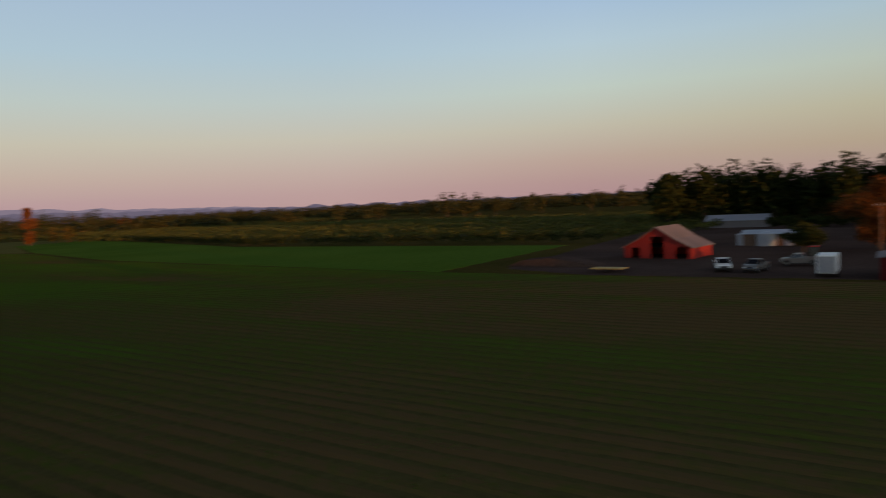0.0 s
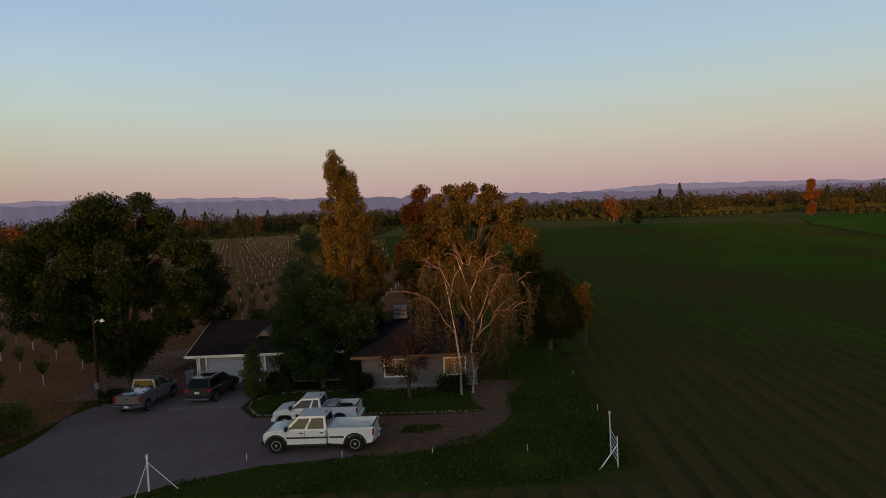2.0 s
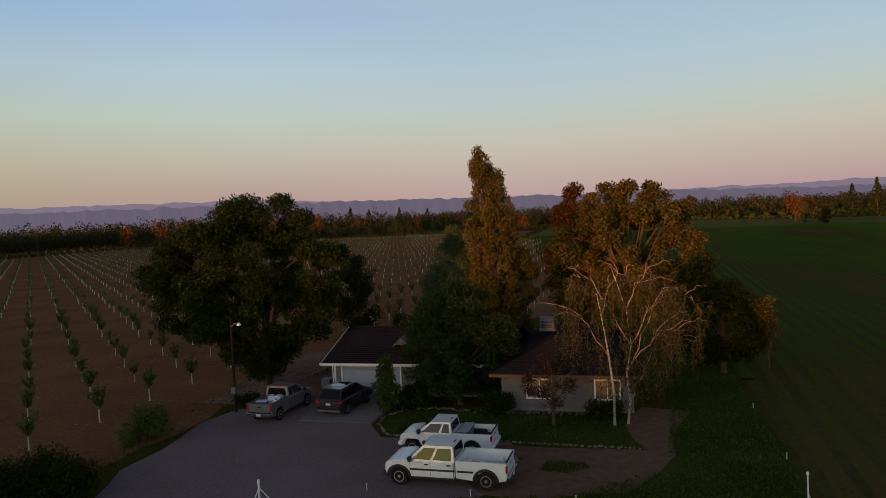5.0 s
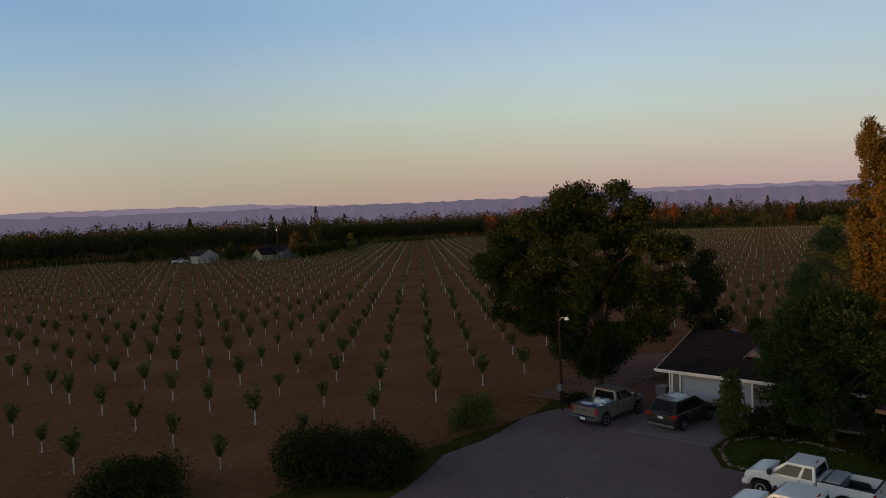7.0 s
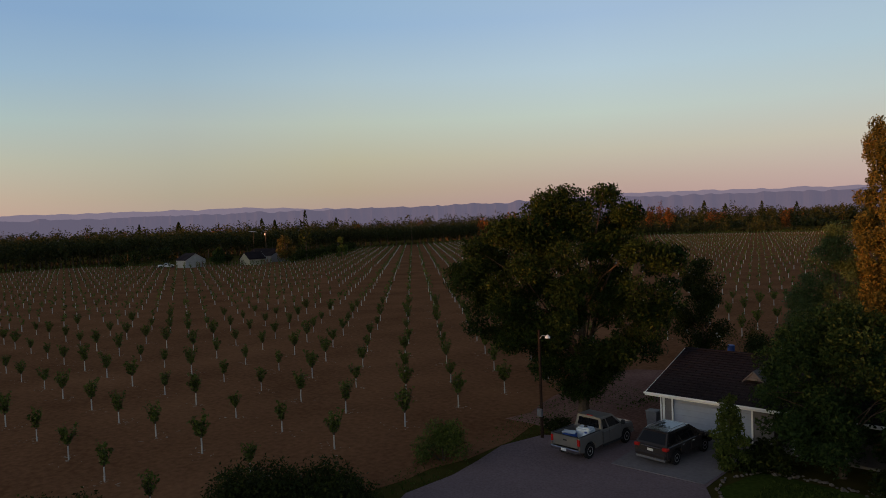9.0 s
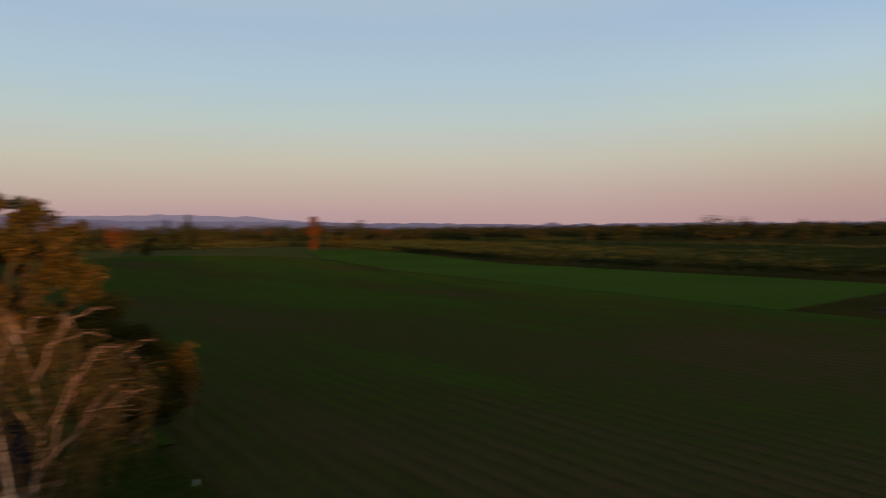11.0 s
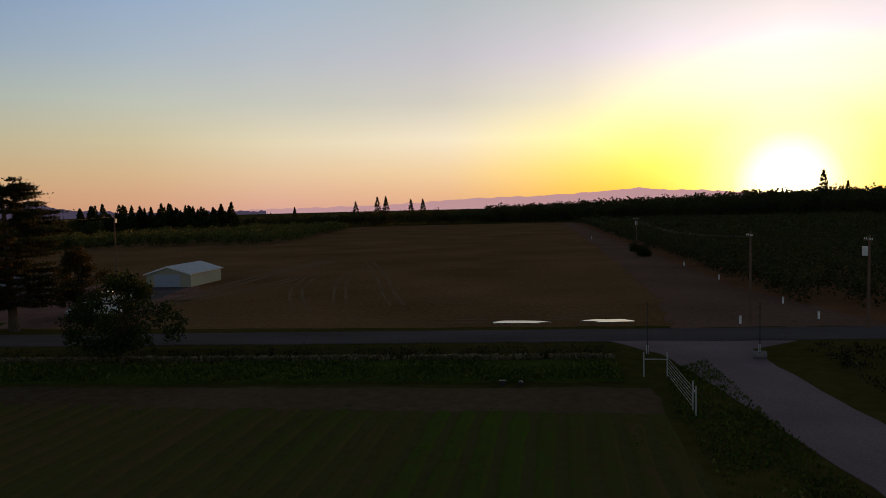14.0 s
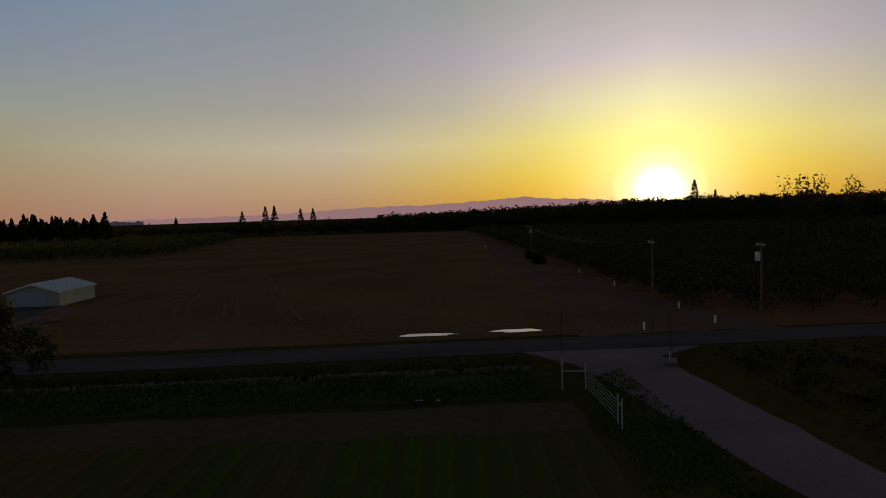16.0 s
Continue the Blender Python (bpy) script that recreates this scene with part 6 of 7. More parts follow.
hills("backdrop_buttes", 108, 158, 4600, [(108, 4), (114, 12), (118, 28), (121, 52), (124, 60), (125.4, 68), (126.6, 84), (127.4, 102), (128.4, 88), (129.6, 76), (130.6, 84), (131.4, 82), (132.2, 118), (132.7, 112), (133.4, 152), (134.0, 138), (134.6, 126), (135.4, 104), (136.6, 90), (139, 72), (140.6, 84), (141.4, 104), (142.2, 82), (143.7, 50), (148, 26), (158, 20)], "jagged purple buttes at the horizon", haze_glow("haze_glow_purple_buttes", (0.085, 0.066, 0.112)), 14, 8, 2.4)
hills("backdrop_west_range", 148, 260, 4750, [(148, 20), (155, 27), (168, 40), (175, 72), (180, 76), (184.5, 92), (188, 112), (191, 92), (194, 80), (198, 50), (260, 30)], "pale far mountain range under the sunset", haze_glow("haze_glow_sunset_range", (0.85, 0.48, 0.5)), 9, 12, 0.9)


# ---- west of the field: ditch, road, houses ----
def layered_cedar(x, y):
    """A flat-topped cedar: a bare bole and level plates of needles on long limbs."""
    g = np.random.default_rng(41)
    t = thing("flat_topped_cedar", pose(x, y, 0), "tall dark cedar with level spreading tiers", "tree")
    tiers = [(15.4, -1.6, 2.0), (14.8, -3.0, 2.4), (14.0, -2.4, 3.6), (13.0, -5.8, 4.2), (12.2, -4.0, 5.2), (11.4, -4.6, 3.4), (10.5, -6.8, 5.2), (9.6, -4.4, 4.6), (8.8, -5.6, 3.8), (8.0, -3.8, 4.6), (7.2, -5.4, 4.4), (6.4, -4.4, 5.4), (5.6, -5.6, 5.0), (4.8, -4.6, 5.8), (3.9, -5.2, 4.6), (3.0, -3.6, 4.2)]
    part("trunk", tube([(0, 0, -0.1), (0.05, 0, 1.5), (0.2, 0, 7), (0.3, 0.1, 12), (0.4, 0.1, 15.2)], [0.6, 0.45, 0.34, 0.22, 0.06], 10), BARK, t)
    places = []
    for z, left, right in tiers:
        for i in range(13):
            a = g.random() * 6.28
            reach = (right if math.cos(a) > 0 else -left) * g.uniform(0.45, 1.0)
            reach = reach * abs(math.cos(a)) + 0.7 * (right - left) / 2 * abs(math.sin(a)) * g.uniform(0.5, 1)
            # sideways seen from the east field: along (0.82, 0.57)
            ca, sa = math.cos(a), math.sin(a)
            ex, ey = ca * 0.57 * reach * 1.0 + sa * 0.82 * reach, ca * 0.82 * reach - sa * 0.57 * reach
            ex, ey = -(ca * 0.826) * reach + sa * 0.56 * reach, -(ca * 0.563) * reach - sa * 0.826 * reach
            end = Vector((ex, ey, z + g.normal() * 0.42 - 0.05 * reach))
            part("limb", tube([(0.25, 0.05, z - 0.5), (ex * 0.5, ey * 0.5, z - 0.12), end], [0.1, 0.06, 0.015], 4), BARK, t)
            for k in range(int(50 + reach * 62)):
                f = math.sqrt(g.uniform(0.08, 1.05))
                w = 0.25 + 0.75 * f
                places.append((ex * f + g.normal() * 0.42 * w, ey * f + g.normal() * 0.42 * w, end.z - 0.12 * (1 - f) + g.normal() * 0.11 + 0.08))
    part("needles", leaf_mesh("needles", leaf_arrays(np.array(places), 0.3, 0, 0.34), G_BANK), G_BANK, t)


layered_cedar(54.9, -52.2)
tree("roadside_oak", 32.6, -36.6, 7.2, 1.6, 5.4, G_SHADE, BARK, "low spreading tree on the ditch bank", leaves=9500, size=0.25, trunk_r=0.16, seed=51, limb_count=80, narrow=0.6, droop=0.5,
     clumps=outline_clumps(146, [(1.4, -2.4, 2.6), (2.4, -4.6, 5.4), (3.6, -4.9, 5.6), (5.0, -3.8, 4.0), (6.2, -2.2, 2.4), (7.3, -0.6, 1.2)], 70, 0.6, 1.1, 0.85, 51))
tree("roadside_sapling", 64.8, -32.3, 7.6, 1.4, 4.3, G_YOUNG, BARK, "thin young tree on the ditch bank", leaves=11000, count=40, size=0.17, trunk_r=0.12, seed=53, lump=0.26)
tree("roadside_tree", 91.0, -27.2, 7.2, 1.2, 4.6, G_YELLOW, BARK, "yellow-green tree on the ditch bank", leaves=6000, count=28, size=0.3, trunk_r=0.15, seed=55)
tree("copper_tree", 77.2, -57.4, 8.6, 0.8, 5.2, G_DUSKY, BARK, "coppery broad tree on the house lawn", leaves=11000, count=34, size=0.34, trunk_r=0.22, seed=57)
tree("yard_tree", 55.5, -64.0, 9.2, 0.6, 3.6, G_DUSKY, BARK, "olive-green tree behind the cedar", leaves=8000, count=26, size=0.34, trunk_r=0.2, seed=59)
tree("yard_tree", 72.5, -62.5, 5.0, 0.4, 2.7, G_DARK, BARK, "small dark tree on the house lawn", leaves=4000, count=18, size=0.3, trunk_r=0.14, seed=61)

grove("west_orchard_near", block(150, -60, 142, -76, 40, 7, 8.0, 4.6, 0.6) + block(150, -62, 290, 60, 0.1, 8, 8, 4.6) + block(190, -55, 142, -77, 0.1, 6, 7, 4) + block(176, -165, 146, -80, 0.1, 6.5, 7.5, 4.2, 0.8) + block(186, -168, 156, -82, 0.1, 6.5, 8, 4.4, 0.8) + block(240, -230, 170, -90, 0.1, 8, 8.5, 5), G_DUSKY, "mature orchard with bronze leaves beside the bare field", per=620, size=0.6, lumps=10)
grove("west_orchard_yellow", block(185, -240, 176, -168, 0.1, 5, 5.0, 3.2) + block(195, -390, 174, -214, 0.1, 5, 5.4, 3.3) + block(205, -392, 182, -214, 90, 8, 5.6, 3.8), G_YELLOW, "yellow-green orchard along the bare field", per=190, size=0.8)
cone = []
for i in range(78):
    cone.append(polar(144.2 + i * 0.14 + rnd.normal() * 0.25, 430 + rnd.normal() * 16, rnd.uniform(11, 18.5), rnd.uniform(4.8, 7.2), 0.2, 1.8))
for h, d, z in ((165.0, 560, 19), (166.8, 560, 22), (167.5, 560, 22), (160, 540, 15), (169.6, 600, 20), (170.6, 600, 20), (201.5, 500, 30), (203.0, 560, 24)):
    cone.append(polar(h, d, z, z * 0.32, 0.3, 2.0))
grove("west_conifers", cone, G_DARK, "dark row of conifers beyond the bare field", per=520, size=0.85)
w = [polar(h, 450, 12.5, 6) for h in np.arange(144.5, 155.2, 0.6)]


def spruce(x, y, h, r, label, seed):
    """A conifer with drooping tiers round a straight stem."""
    g = np.random.default_rng(seed)
    t = thing("roadside_spruce", pose(x, y, 0), label, "tree")
    part("trunk", tube([(0, 0, -0.1), (0, 0, h * 0.5), (0, 0, h * 0.98)], [0.3, 0.2, 0.03], 8), BARK, t)
    places = []
    for i in range(150):
        f = g.random() ** 0.8
        z = h * (0.08 + 0.9 * f)
        a, reach = g.random() * 6.28, r * (1 - f) ** 0.8 * g.uniform(0.6, 1.1) + 0.25
        for k in range(int(14 + 16 * reach)):
            q = g.uniform(0.1, 1.0)
            places.append((math.cos(a) * reach * q + g.normal() * 0.16, math.sin(a) * reach * q + g.normal() * 0.16, z - 0.22 * reach * q + g.normal() * 0.12))
    part("needles", leaf_mesh("needles", leaf_arrays(np.array(places), 0.5, 0.3, 0.4), G_DARK), G_DARK, t)


px, py = polar(117.5, 186, 1, 1)[:2]
spruce(px, py, 18.8, 6.0, "tall dark spruce standing over the orchard", 62)
for h, z, r, sd in ((113.9, 15.5, 5.0, 63), (115.3, 15.0, 4.6, 64), (116.6, 11.5, 4.2, 65)):
    px, py = polar(h, 184, 1, 1)[:2]
    tree("orchard_edge_tree", px, py, z, 1.5, r, G_BANK, BARK, "tall ragged tree at the orchard's edge", leaves=6500, count=26, size=0.5, trunk_r=0.25, seed=sd, lump=0.28, limb_count=20)
w += [polar(h, 450 + rnd.normal() * 40, rnd.uniform(9, 12), rnd.uniform(4, 6)) for h in np.arange(108, 146, 0.5)]
grove("west_woods", w, G_FAR, "scattered trees beyond the roadside orchard", per=300, size=1.0)
grove("sunset_orchard", block(-36, -200, -36, -64, 60, 6.4, 4.3, 3.2), G_FAR, "mature orchard rows beyond the dirt track", per=420, size=0.42, lumps=10)
grove("sunset_orchard_far", block(-30, -440, -30, -205, 0.1, 5.5, 4.3, 3.1) + block(-36, -440, -36, -206, 150, 7.2, 4.4, 3.5) + block(-102, -206, -102, -64, 84, 7.2, 4.4, 3.5) + block(-190, -440, -190, -64, 150, 12, 4.6, 6.0), G_FAR, "farther rows of the mature orchard", per=90, size=0.85)
grove("track_side_row", block(-30.5, -205, -30.5, -66, 0.1, 5.6, 4.2, 2.9), G_FAR, "orchard row along the dirt track", per=420, size=0.4, lumps=10)


def skyline(h):
    return float(np.interp(h, [153, 168, 175, 182, 191, 199, 206, 240], [10.5, 11.5, 12.5, 15, 18, 21.4, 20.4, 20]))


line = [polar(h, 505 + rnd.normal() * 14, skyline(h) - rnd.uniform(0.0, 2.2), rnd.uniform(5, 8)) for h in np.arange(153, 240, 0.4)]
line += [polar(h, 226 + rnd.normal() * 3, z, r, 4) for h, z, r in ((208.3, 20.5, 3.8), (209.4, 22.5, 4.6), (210.4, 21, 4.0), (212.5, 21.5, 3.4), (214.9, 18.5, 2.8), (218, 18.5, 4), (222, 18.5, 4))] + [polar(194.2, 500, 22, 5), polar(196.9, 500, 23, 4)]
grove("sunset_woods", line, G_FAR, "dark tree line under the low sun", per=520, size=0.75, lumps=9)
# extra rows added behind the tree line to keep low sun off the yard
grove("sun_block_woods", [polar(h, d + rnd.normal() * 6, skyline(h) + up + rnd.normal() * 0.4, 9, -3.0) for d, up in ((552, -1.2), (572, -0.4), (592, 0.2)) for h in np.arange(176, 224, 0.36)], G_FAR, "added dense rows behind the sunset tree line that block the low sun", per=520, size=1.3, lumps=12)

# weeds in the ditch and along the banks
def strip_spots(n, x0, x1, v0, v1, h, r):
    out = []
    for i in range(n):
        x = rnd.uniform(x0, x1)
        k = rnd.uniform(0.5, 1.3)
        out.append((x, lie(x, rnd.uniform(v0, v1)), h * k - 0.3, r * k, -1.2, 1.2))
    return out


grove("ditch_weeds", strip_spots(900, -6, 150, -45.4, -39.4, 0.7, 0.8), G_WEED, "dark weeds filling the roadside ditch", "weeds", per=26, size=0.28)
grove("verge_weeds", [(rnd.uniform(-75, -21), rnd.uniform(-44.5, -20), rnd.uniform(0.3, 1.0), rnd.uniform(0.4, 1.0), 0.0, 1.2) for i in range(800)], G_WEED, "dark rough weeds beside the drive", "weeds", per=24, size=0.26)
grass("bank_grass", [(-6, lie(-6, -38.6)), (110, lie(110, -38.6)), (110, lie(110, -32.6)), (-6, lie(-6, -32.6))], 14000, 0.2, G_GRASS, "rough grass on the ditch bank", 0.24)
grass("lawn_grass", [(-13, 29.4), (-5.1, 31.9), (-1.2, 32.6), (2.4, 36), (3.2, 39), (4, 50), (6, 60), (8.6, 60), (8.6, 29.6), (5, 27.8), (-14, 27.2)], 22000, 0.09, G_GRASS, "short lawn grass beside the yard")
grass("back_yard_grass", [(-24, 50), (-20, 50), (-20, 58), (-12, 61), (-10, 68), (-23, 66)], 3500, 0.1, G_GRASS, "patchy grass behind the garage", 0.02)
grass("apron_grass", [(-3.0, 35.4), (-1.6, 35.2), (-0.5, 36.0), (-0.8, 36.7), (-2.6, 36.6)], 700, 0.08, G_GRASS, "worn patch of grass in the dirt apron", 0.045)
grass("bed_grass", [(-12.0, 40.2), (-5.5, 39.6), (1.6, 39.4), (0.9, 44.4), (-11.8, 44.3)], 7000, 0.07, G_GRASS, "short shaded grass of the front lawn", 0.055)
grass("drive_grass", [(-12.8, -40), (-9.2, -36), (-8, -26), (-8, 26), (-15, 26), (-14.4, 0), (-13, -24)], 12000, 0.14, G_GRASS, "grass strip between field and drive", 0.0)
G_DRY = foliage("dry_straw", (0.07, 0.056, 0.03), (0.18, 0.15, 0.085), (0.3, 0.25, 0.16))
grass("dry_bank_grass", [(-6, lie(-6, -39.6)), (110, lie(110, -39.6)), (110, lie(110, -38.9)), (-6, lie(-6, -38.9))], 9000, 0.3, G_DRY, "pale dry grass on the ditch edge", 0.2)
grass("yard_edge_grass", [(-26.5, 30), (-24.4, 32.5), (-24.2, 36), (-25.2, 41), (-24.2, 45), (-24, 56), (-30, 60), (-27.5, 42)], 2200, 0.08, G_GRASS, "patchy grass between yard and orchard", 0.0)

# wheel tracks curving over the bare field
PALE_SOIL = material("pale_packed_soil", (0.12, 0.072, 0.042), (0.2, 0.125, 0.076), 0.95, 0.8, 0.03)
def tracks(points, gauge=1.7, width=0.45):
    for s in (-1, 1):
        bm, row = bmesh.new(), []
        for i, p in enumerate(points):
            a, b = Vector(points[max(0, i - 1)]), Vector(points[min(len(points) - 1, i + 1)])
            n = (b - a).normalized().orthogonal()
            for o in (-width / 2, width / 2):
                q = Vector(p) + n * (s * gauge / 2 + o + 0.1 * wobble(p[0], p[1], 0.4, i))
                row.append(bm.verts.new((q.x, q.y, 0.034 + 0.002 * s)))
        for i in range(len(points) - 1):
            bm.faces.new((row[2 * i], row[2 * i + 1], row[2 * i + 3], row[2 * i + 2]))
        bmesh.ops.recalc_face_normals(bm, faces=bm.faces)
        tagged(part("wheel_track", bm, PALE_SOIL), "pale curved wheel track on bare soil", "track", kind="structure")


def arc(cx, cy, rx, ry, a0, a1, n=16):
    return [(cx + rx * math.cos(radians(a0 + (a1 - a0) * i / n)), cy + ry * math.sin(radians(a0 + (a1 - a0) * i / n))) for i in range(n + 1)]


tracks([(28, -66), (33, -78), (37, -90), (40, -105), (41, -119)])
tracks([(25, -72), (29, -86), (32, -97), (34, -108), (35, -129)])
tracks([(17, -70), (21, -83), (26, -102), (31, -119), (38, -141)])
tracks([(49, -71), (50, -90), (51, -112), (49, -134), (47, -147)], 2.2, 1.3)
tracks([(50, -73), (45, -84), (43, -98), (42, -112)], 1.9, 0.8)
tracks([(62, -114), (56, -120), (52, -126), (49, -143)], 2.0, 0.9)
tracks(arc(9, -92, 9, 20, 40, 150), 1.7, 0.3)
tracks([(50 - i * 4.5, -56 - i * 0.4 - 2 * math.sin(i * 0.5)) for i in range(14)], 1.8)

# standing water by the road
WATER = bpy.data.materials.new("still_water")
WATER.use_nodes = True
wb = WATER.node_tree.nodes["Principled BSDF"]
wb.inputs["Base Color"].default_value, wb.inputs["Roughness"].default_value, wb.inputs["Specular IOR Level"].default_value = (0.03, 0.03, 0.03, 1), 0.02, 1.0
wb.inputs["IOR"].default_value = 1.6


def puddle(x, y, rx, ry, seed):
    pts = []
    for i in range(40):
        a = 2 * math.pi * i / 40
        k = 1 + 0.5 * noise.noise(Vector((math.cos(a) * 1.6, math.sin(a) * 1.6, seed)))
        pts.append((x + rx * k * math.cos(a), y + ry * k * math.sin(a)))
    bm = bmesh.new()
    bm.faces.new([bm.verts.new((a, b, 0.062)) for a, b in pts])
    low = [bm.verts.new((x + (a - x) * 1.12, y + (b - y) * 1.12, 0.015)) for a, b in pts]
    bm.verts.ensure_lookup_table()
    for i in range(40):
        bm.faces.new((bm.verts[i], bm.verts[(i + 1) % 40], low[(i + 1) % 40], low[i]))
    bmesh.ops.recalc_face_normals(bm, faces=bm.faces)
    tagged(part("puddle", bm, WATER), "shallow rain puddle beside the road mirroring the sky", "puddle")


puddle(1.7, -57.2, 2.7, 0.75, 1.0)
puddle(-7.8, -57.9, 2.2, 1.0, 4.0)


def utility_pole(x, y, h, label, arm=2.2, heading=0.0, transformer=False, lean=0.0, r=0.15, name="utility_pole"):
    t = thing(name, pose(x, y, 0, lean, 0, heading), label, "pole")
    part("pole", tube([(0, 0, -0.1), (0, 0, h * 0.5), (0, 0, h)], [r, r * 0.85, r * 0.65], 9), WOOD, t)
    if arm:
        part("crossarm", box(-arm / 2, arm / 2, -0.15, -0.05, h - 0.55, h - 0.42, 0.01), WOOD, t)
        for s in (-1, -0.45, 0.45, 1):
            part("insulator", tube([(s * arm * 0.46, -0.1, h - 0.42), (s * arm * 0.46, -0.1, h - 0.25)], [0.05, 0.035], 7), WHITE_PAINT, t)
    if transformer:
        part("transformer", tube([(0.0, -0.36, h - 1.9), (0.0, -0.36, h - 1.05)], 0.24, 12), STEEL, t, "grey transformer can")
    return t


def wire(a, b, sag, label="thin sagging power line"):
    pts = [Vector(a).lerp(Vector(b), i / 12) - Vector((0, 0, sag * 4 * (i / 12) * (1 - i / 12))) for i in range(13)]
    tagged(part("power_line", tube(pts, 0.018, 4), BLACK_TRIM), label, "wire")


utility_pole(85.1, -57.6, 13.6, "tall wooden power pole with two crossarms", 2.4, 60)
utility_pole(90.3, -125.3, 12.4, "tall yard pole with transformer near the shed", 0, 0, True)
utility_pole(101.2, -40.0, 6.6, "short leaning wooden pole beside the road", 0, 30, lean=4)
utility_pole(123.8, -72.5, 9.0, "wooden pole among orchard trees", 1.2, 40)
utility_pole(-30.3, -53.4, 8.6, "pale power pole with transformer at the road", 1.6, 90, True)
utility_pole(-20.9, -56.5, 9.0, "wooden power pole at the orchard corner", 1.8, 90)
utility_pole(-23.4, -151.8, 8.8, "power pole with twin cans along the track", 1.6, 0, True)
wire((-20.9, -56.5, 8.5), (-23.4, -151.8, 8.2), 1.0)
wire((-20.4, -56.5, 8.5), (-22.9, -151.8, 8.2), 1.1)
wire((-30.3, -53.4, 8.1), (-20.9, -56.5, 8.5), 0.3)
wire((-23.4, -151.8, 8.2), (-26, -300, 8.0), 1.2)
wire((85.1, -57.6, 12.9), (90.3, -125.3, 11.8), 1.0)
wire((85.1, -57.6, 9.5), (58, -76, 4.5), 0.8)
wire((85.1, -57.6, 13.0), (123.8, -72.5, 8.5), 1.0)


def gabled_hut(name, x0, x1, y0, y1, eave, ridge, wall, roof, label, category, axis="y", over=0.35, door=None):
    """A simple gabled building: four walls, roof sheets, trim and a door in the gable that faces +y or -x."""
    t = thing(name, pose((x0 + x1) / 2, (y0 + y1) / 2, 0), label, category)
    a, b = (x1 - x0) / 2, (y1 - y0) / 2
    if axis == "y":
        part("gable_wall", prism([(-a, 0), (-a, eave), (0, ridge), (a, eave), (a, 0)], b - 0.15, b, "y"), wall, t)
        part("gable_wall", prism([(-a, 0), (-a, eave), (0, ridge), (a, eave), (a, 0)], -b, -b + 0.15, "y"), wall, t)
        for s in (-1, 1):
            part("side_wall", box(min(s * a, s * (a - 0.15)), max(s * a, s * (a - 0.15)), -b + 0.15, b - 0.15, 0, eave), wall, t)
            k = (ridge - eave) / a
            part("roof_slope", prism([(0, ridge + 0.02), (s * (a + over), eave - k * over + 0.02), (s * (a + over), eave - k * over + 0.12), (0, ridge + 0.12)], -b - over, b + over, "y"), roof, t)
            part("roof_trim", prism([(0, ridge - 0.1), (s * (a + over), eave - k * over - 0.1), (s * (a + over), eave - k * over + 0.1), (0, ridge + 0.1)], b + over, b + over + 0.04, "y"), WHITE_PAINT, t)
            n = int(2 * b / 0.6)
            for i in range(n):
                y = -b - over + (2 * b + 2 * over) * (i + 0.5) / n
                part("roof_rib", prism([(0, ridge + 0.12), (s * (a + over), eave - k * over + 0.12), (s * (a + over), eave - k * over + 0.15), (0, ridge + 0.15)], y - 0.03, y + 0.03, "y"), roof, t)
        if door:
            part("door", box(door[0], door[1], b, b + 0.04, 0.05, door[2], 0.01), BLUE_DOOR, t, "pale roll-up door")
    else:
        part("gable_wall", prism([(-b, 0), (-b, eave), (0, ridge), (b, eave), (b, 0)], -a, -a + 0.15), wall, t)
        part("gable_wall", prism([(-b, 0), (-b, eave), (0, ridge), (b, eave), (b, 0)], a - 0.15, a), wall, t)
        for s in (-1, 1):
            part("side_wall", box(-a + 0.15, a - 0.15, min(s * b, s * (b - 0.15)), max(s * b, s * (b - 0.15)), 0, eave), wall, t)
            k = (ridge - eave) / b
            part("roof_slope", prism([(0, ridge + 0.02), (s * (b + over), eave - k * over + 0.02), (s * (b + over), eave - k * over + 0.12), (0, ridge + 0.12)], -a - over, a + over), roof, t)
        if door:
            part("door", box(-a - 0.04, -a, door[0], door[1], 0.05, door[2]), WHITE_PAINT, t, "pale door")
    return t


gabled_hut("metal_shed", 56.0, 63.8, -103.5, -92.5, 2.2, 3.4, CREAM, TIN, "cream metal shed with a galvanised gable roof", "shed", door=(-2.0, 2.4, 2.1))
gabled_hut("roadside_house", 70, 82, -82, -74, 2.5, 4.0, STUCCO, COOLER, "low house with a pale roof behind trees", "house", axis="x")
for (x, y, rz, src, lab) in ((51.5, -60.5, 40, work_truck, "white pickup parked behind the ditch tree"), (56.5, -71, 10, work_truck, "white pickup parked near the shed")):
    tagged(copy_thing(src, pose(x, y, 0.04, 0, 0, rz)), lab)
t = thing("mailbox", pose(53.4, -47.4, 0), "white mailbox on a post beside the road", "mailbox")
part("post", box(-0.05, 0.05, -0.05, 0.05, -0.05, 1.0), WOOD, t)
part("box", box(-0.12, 0.12, -0.28, 0.28, 1.0, 1.28, 0.06, segments=3), WHITE_PAINT, t)


def pipe(parent, name, a, b, r=0.045, mat=None):
    return part(name, tube([a, b], r, 7), mat or STEEL, parent)


# field gate by the drive
PIPE = material("dull_pale_pipe", (0.26, 0.25, 0.24), (0.4, 0.39, 0.37), 0.7, 5)
t = thing("field_gate", pose(0, 0, 0), "pale pipe gate with six thin bars between posts", "gate")
for y in (-34.4, -26.6):
    pipe(t, "gate_post", (-9.05, y, -0.1), (-9.05, y, 1.75), 0.05, PIPE)
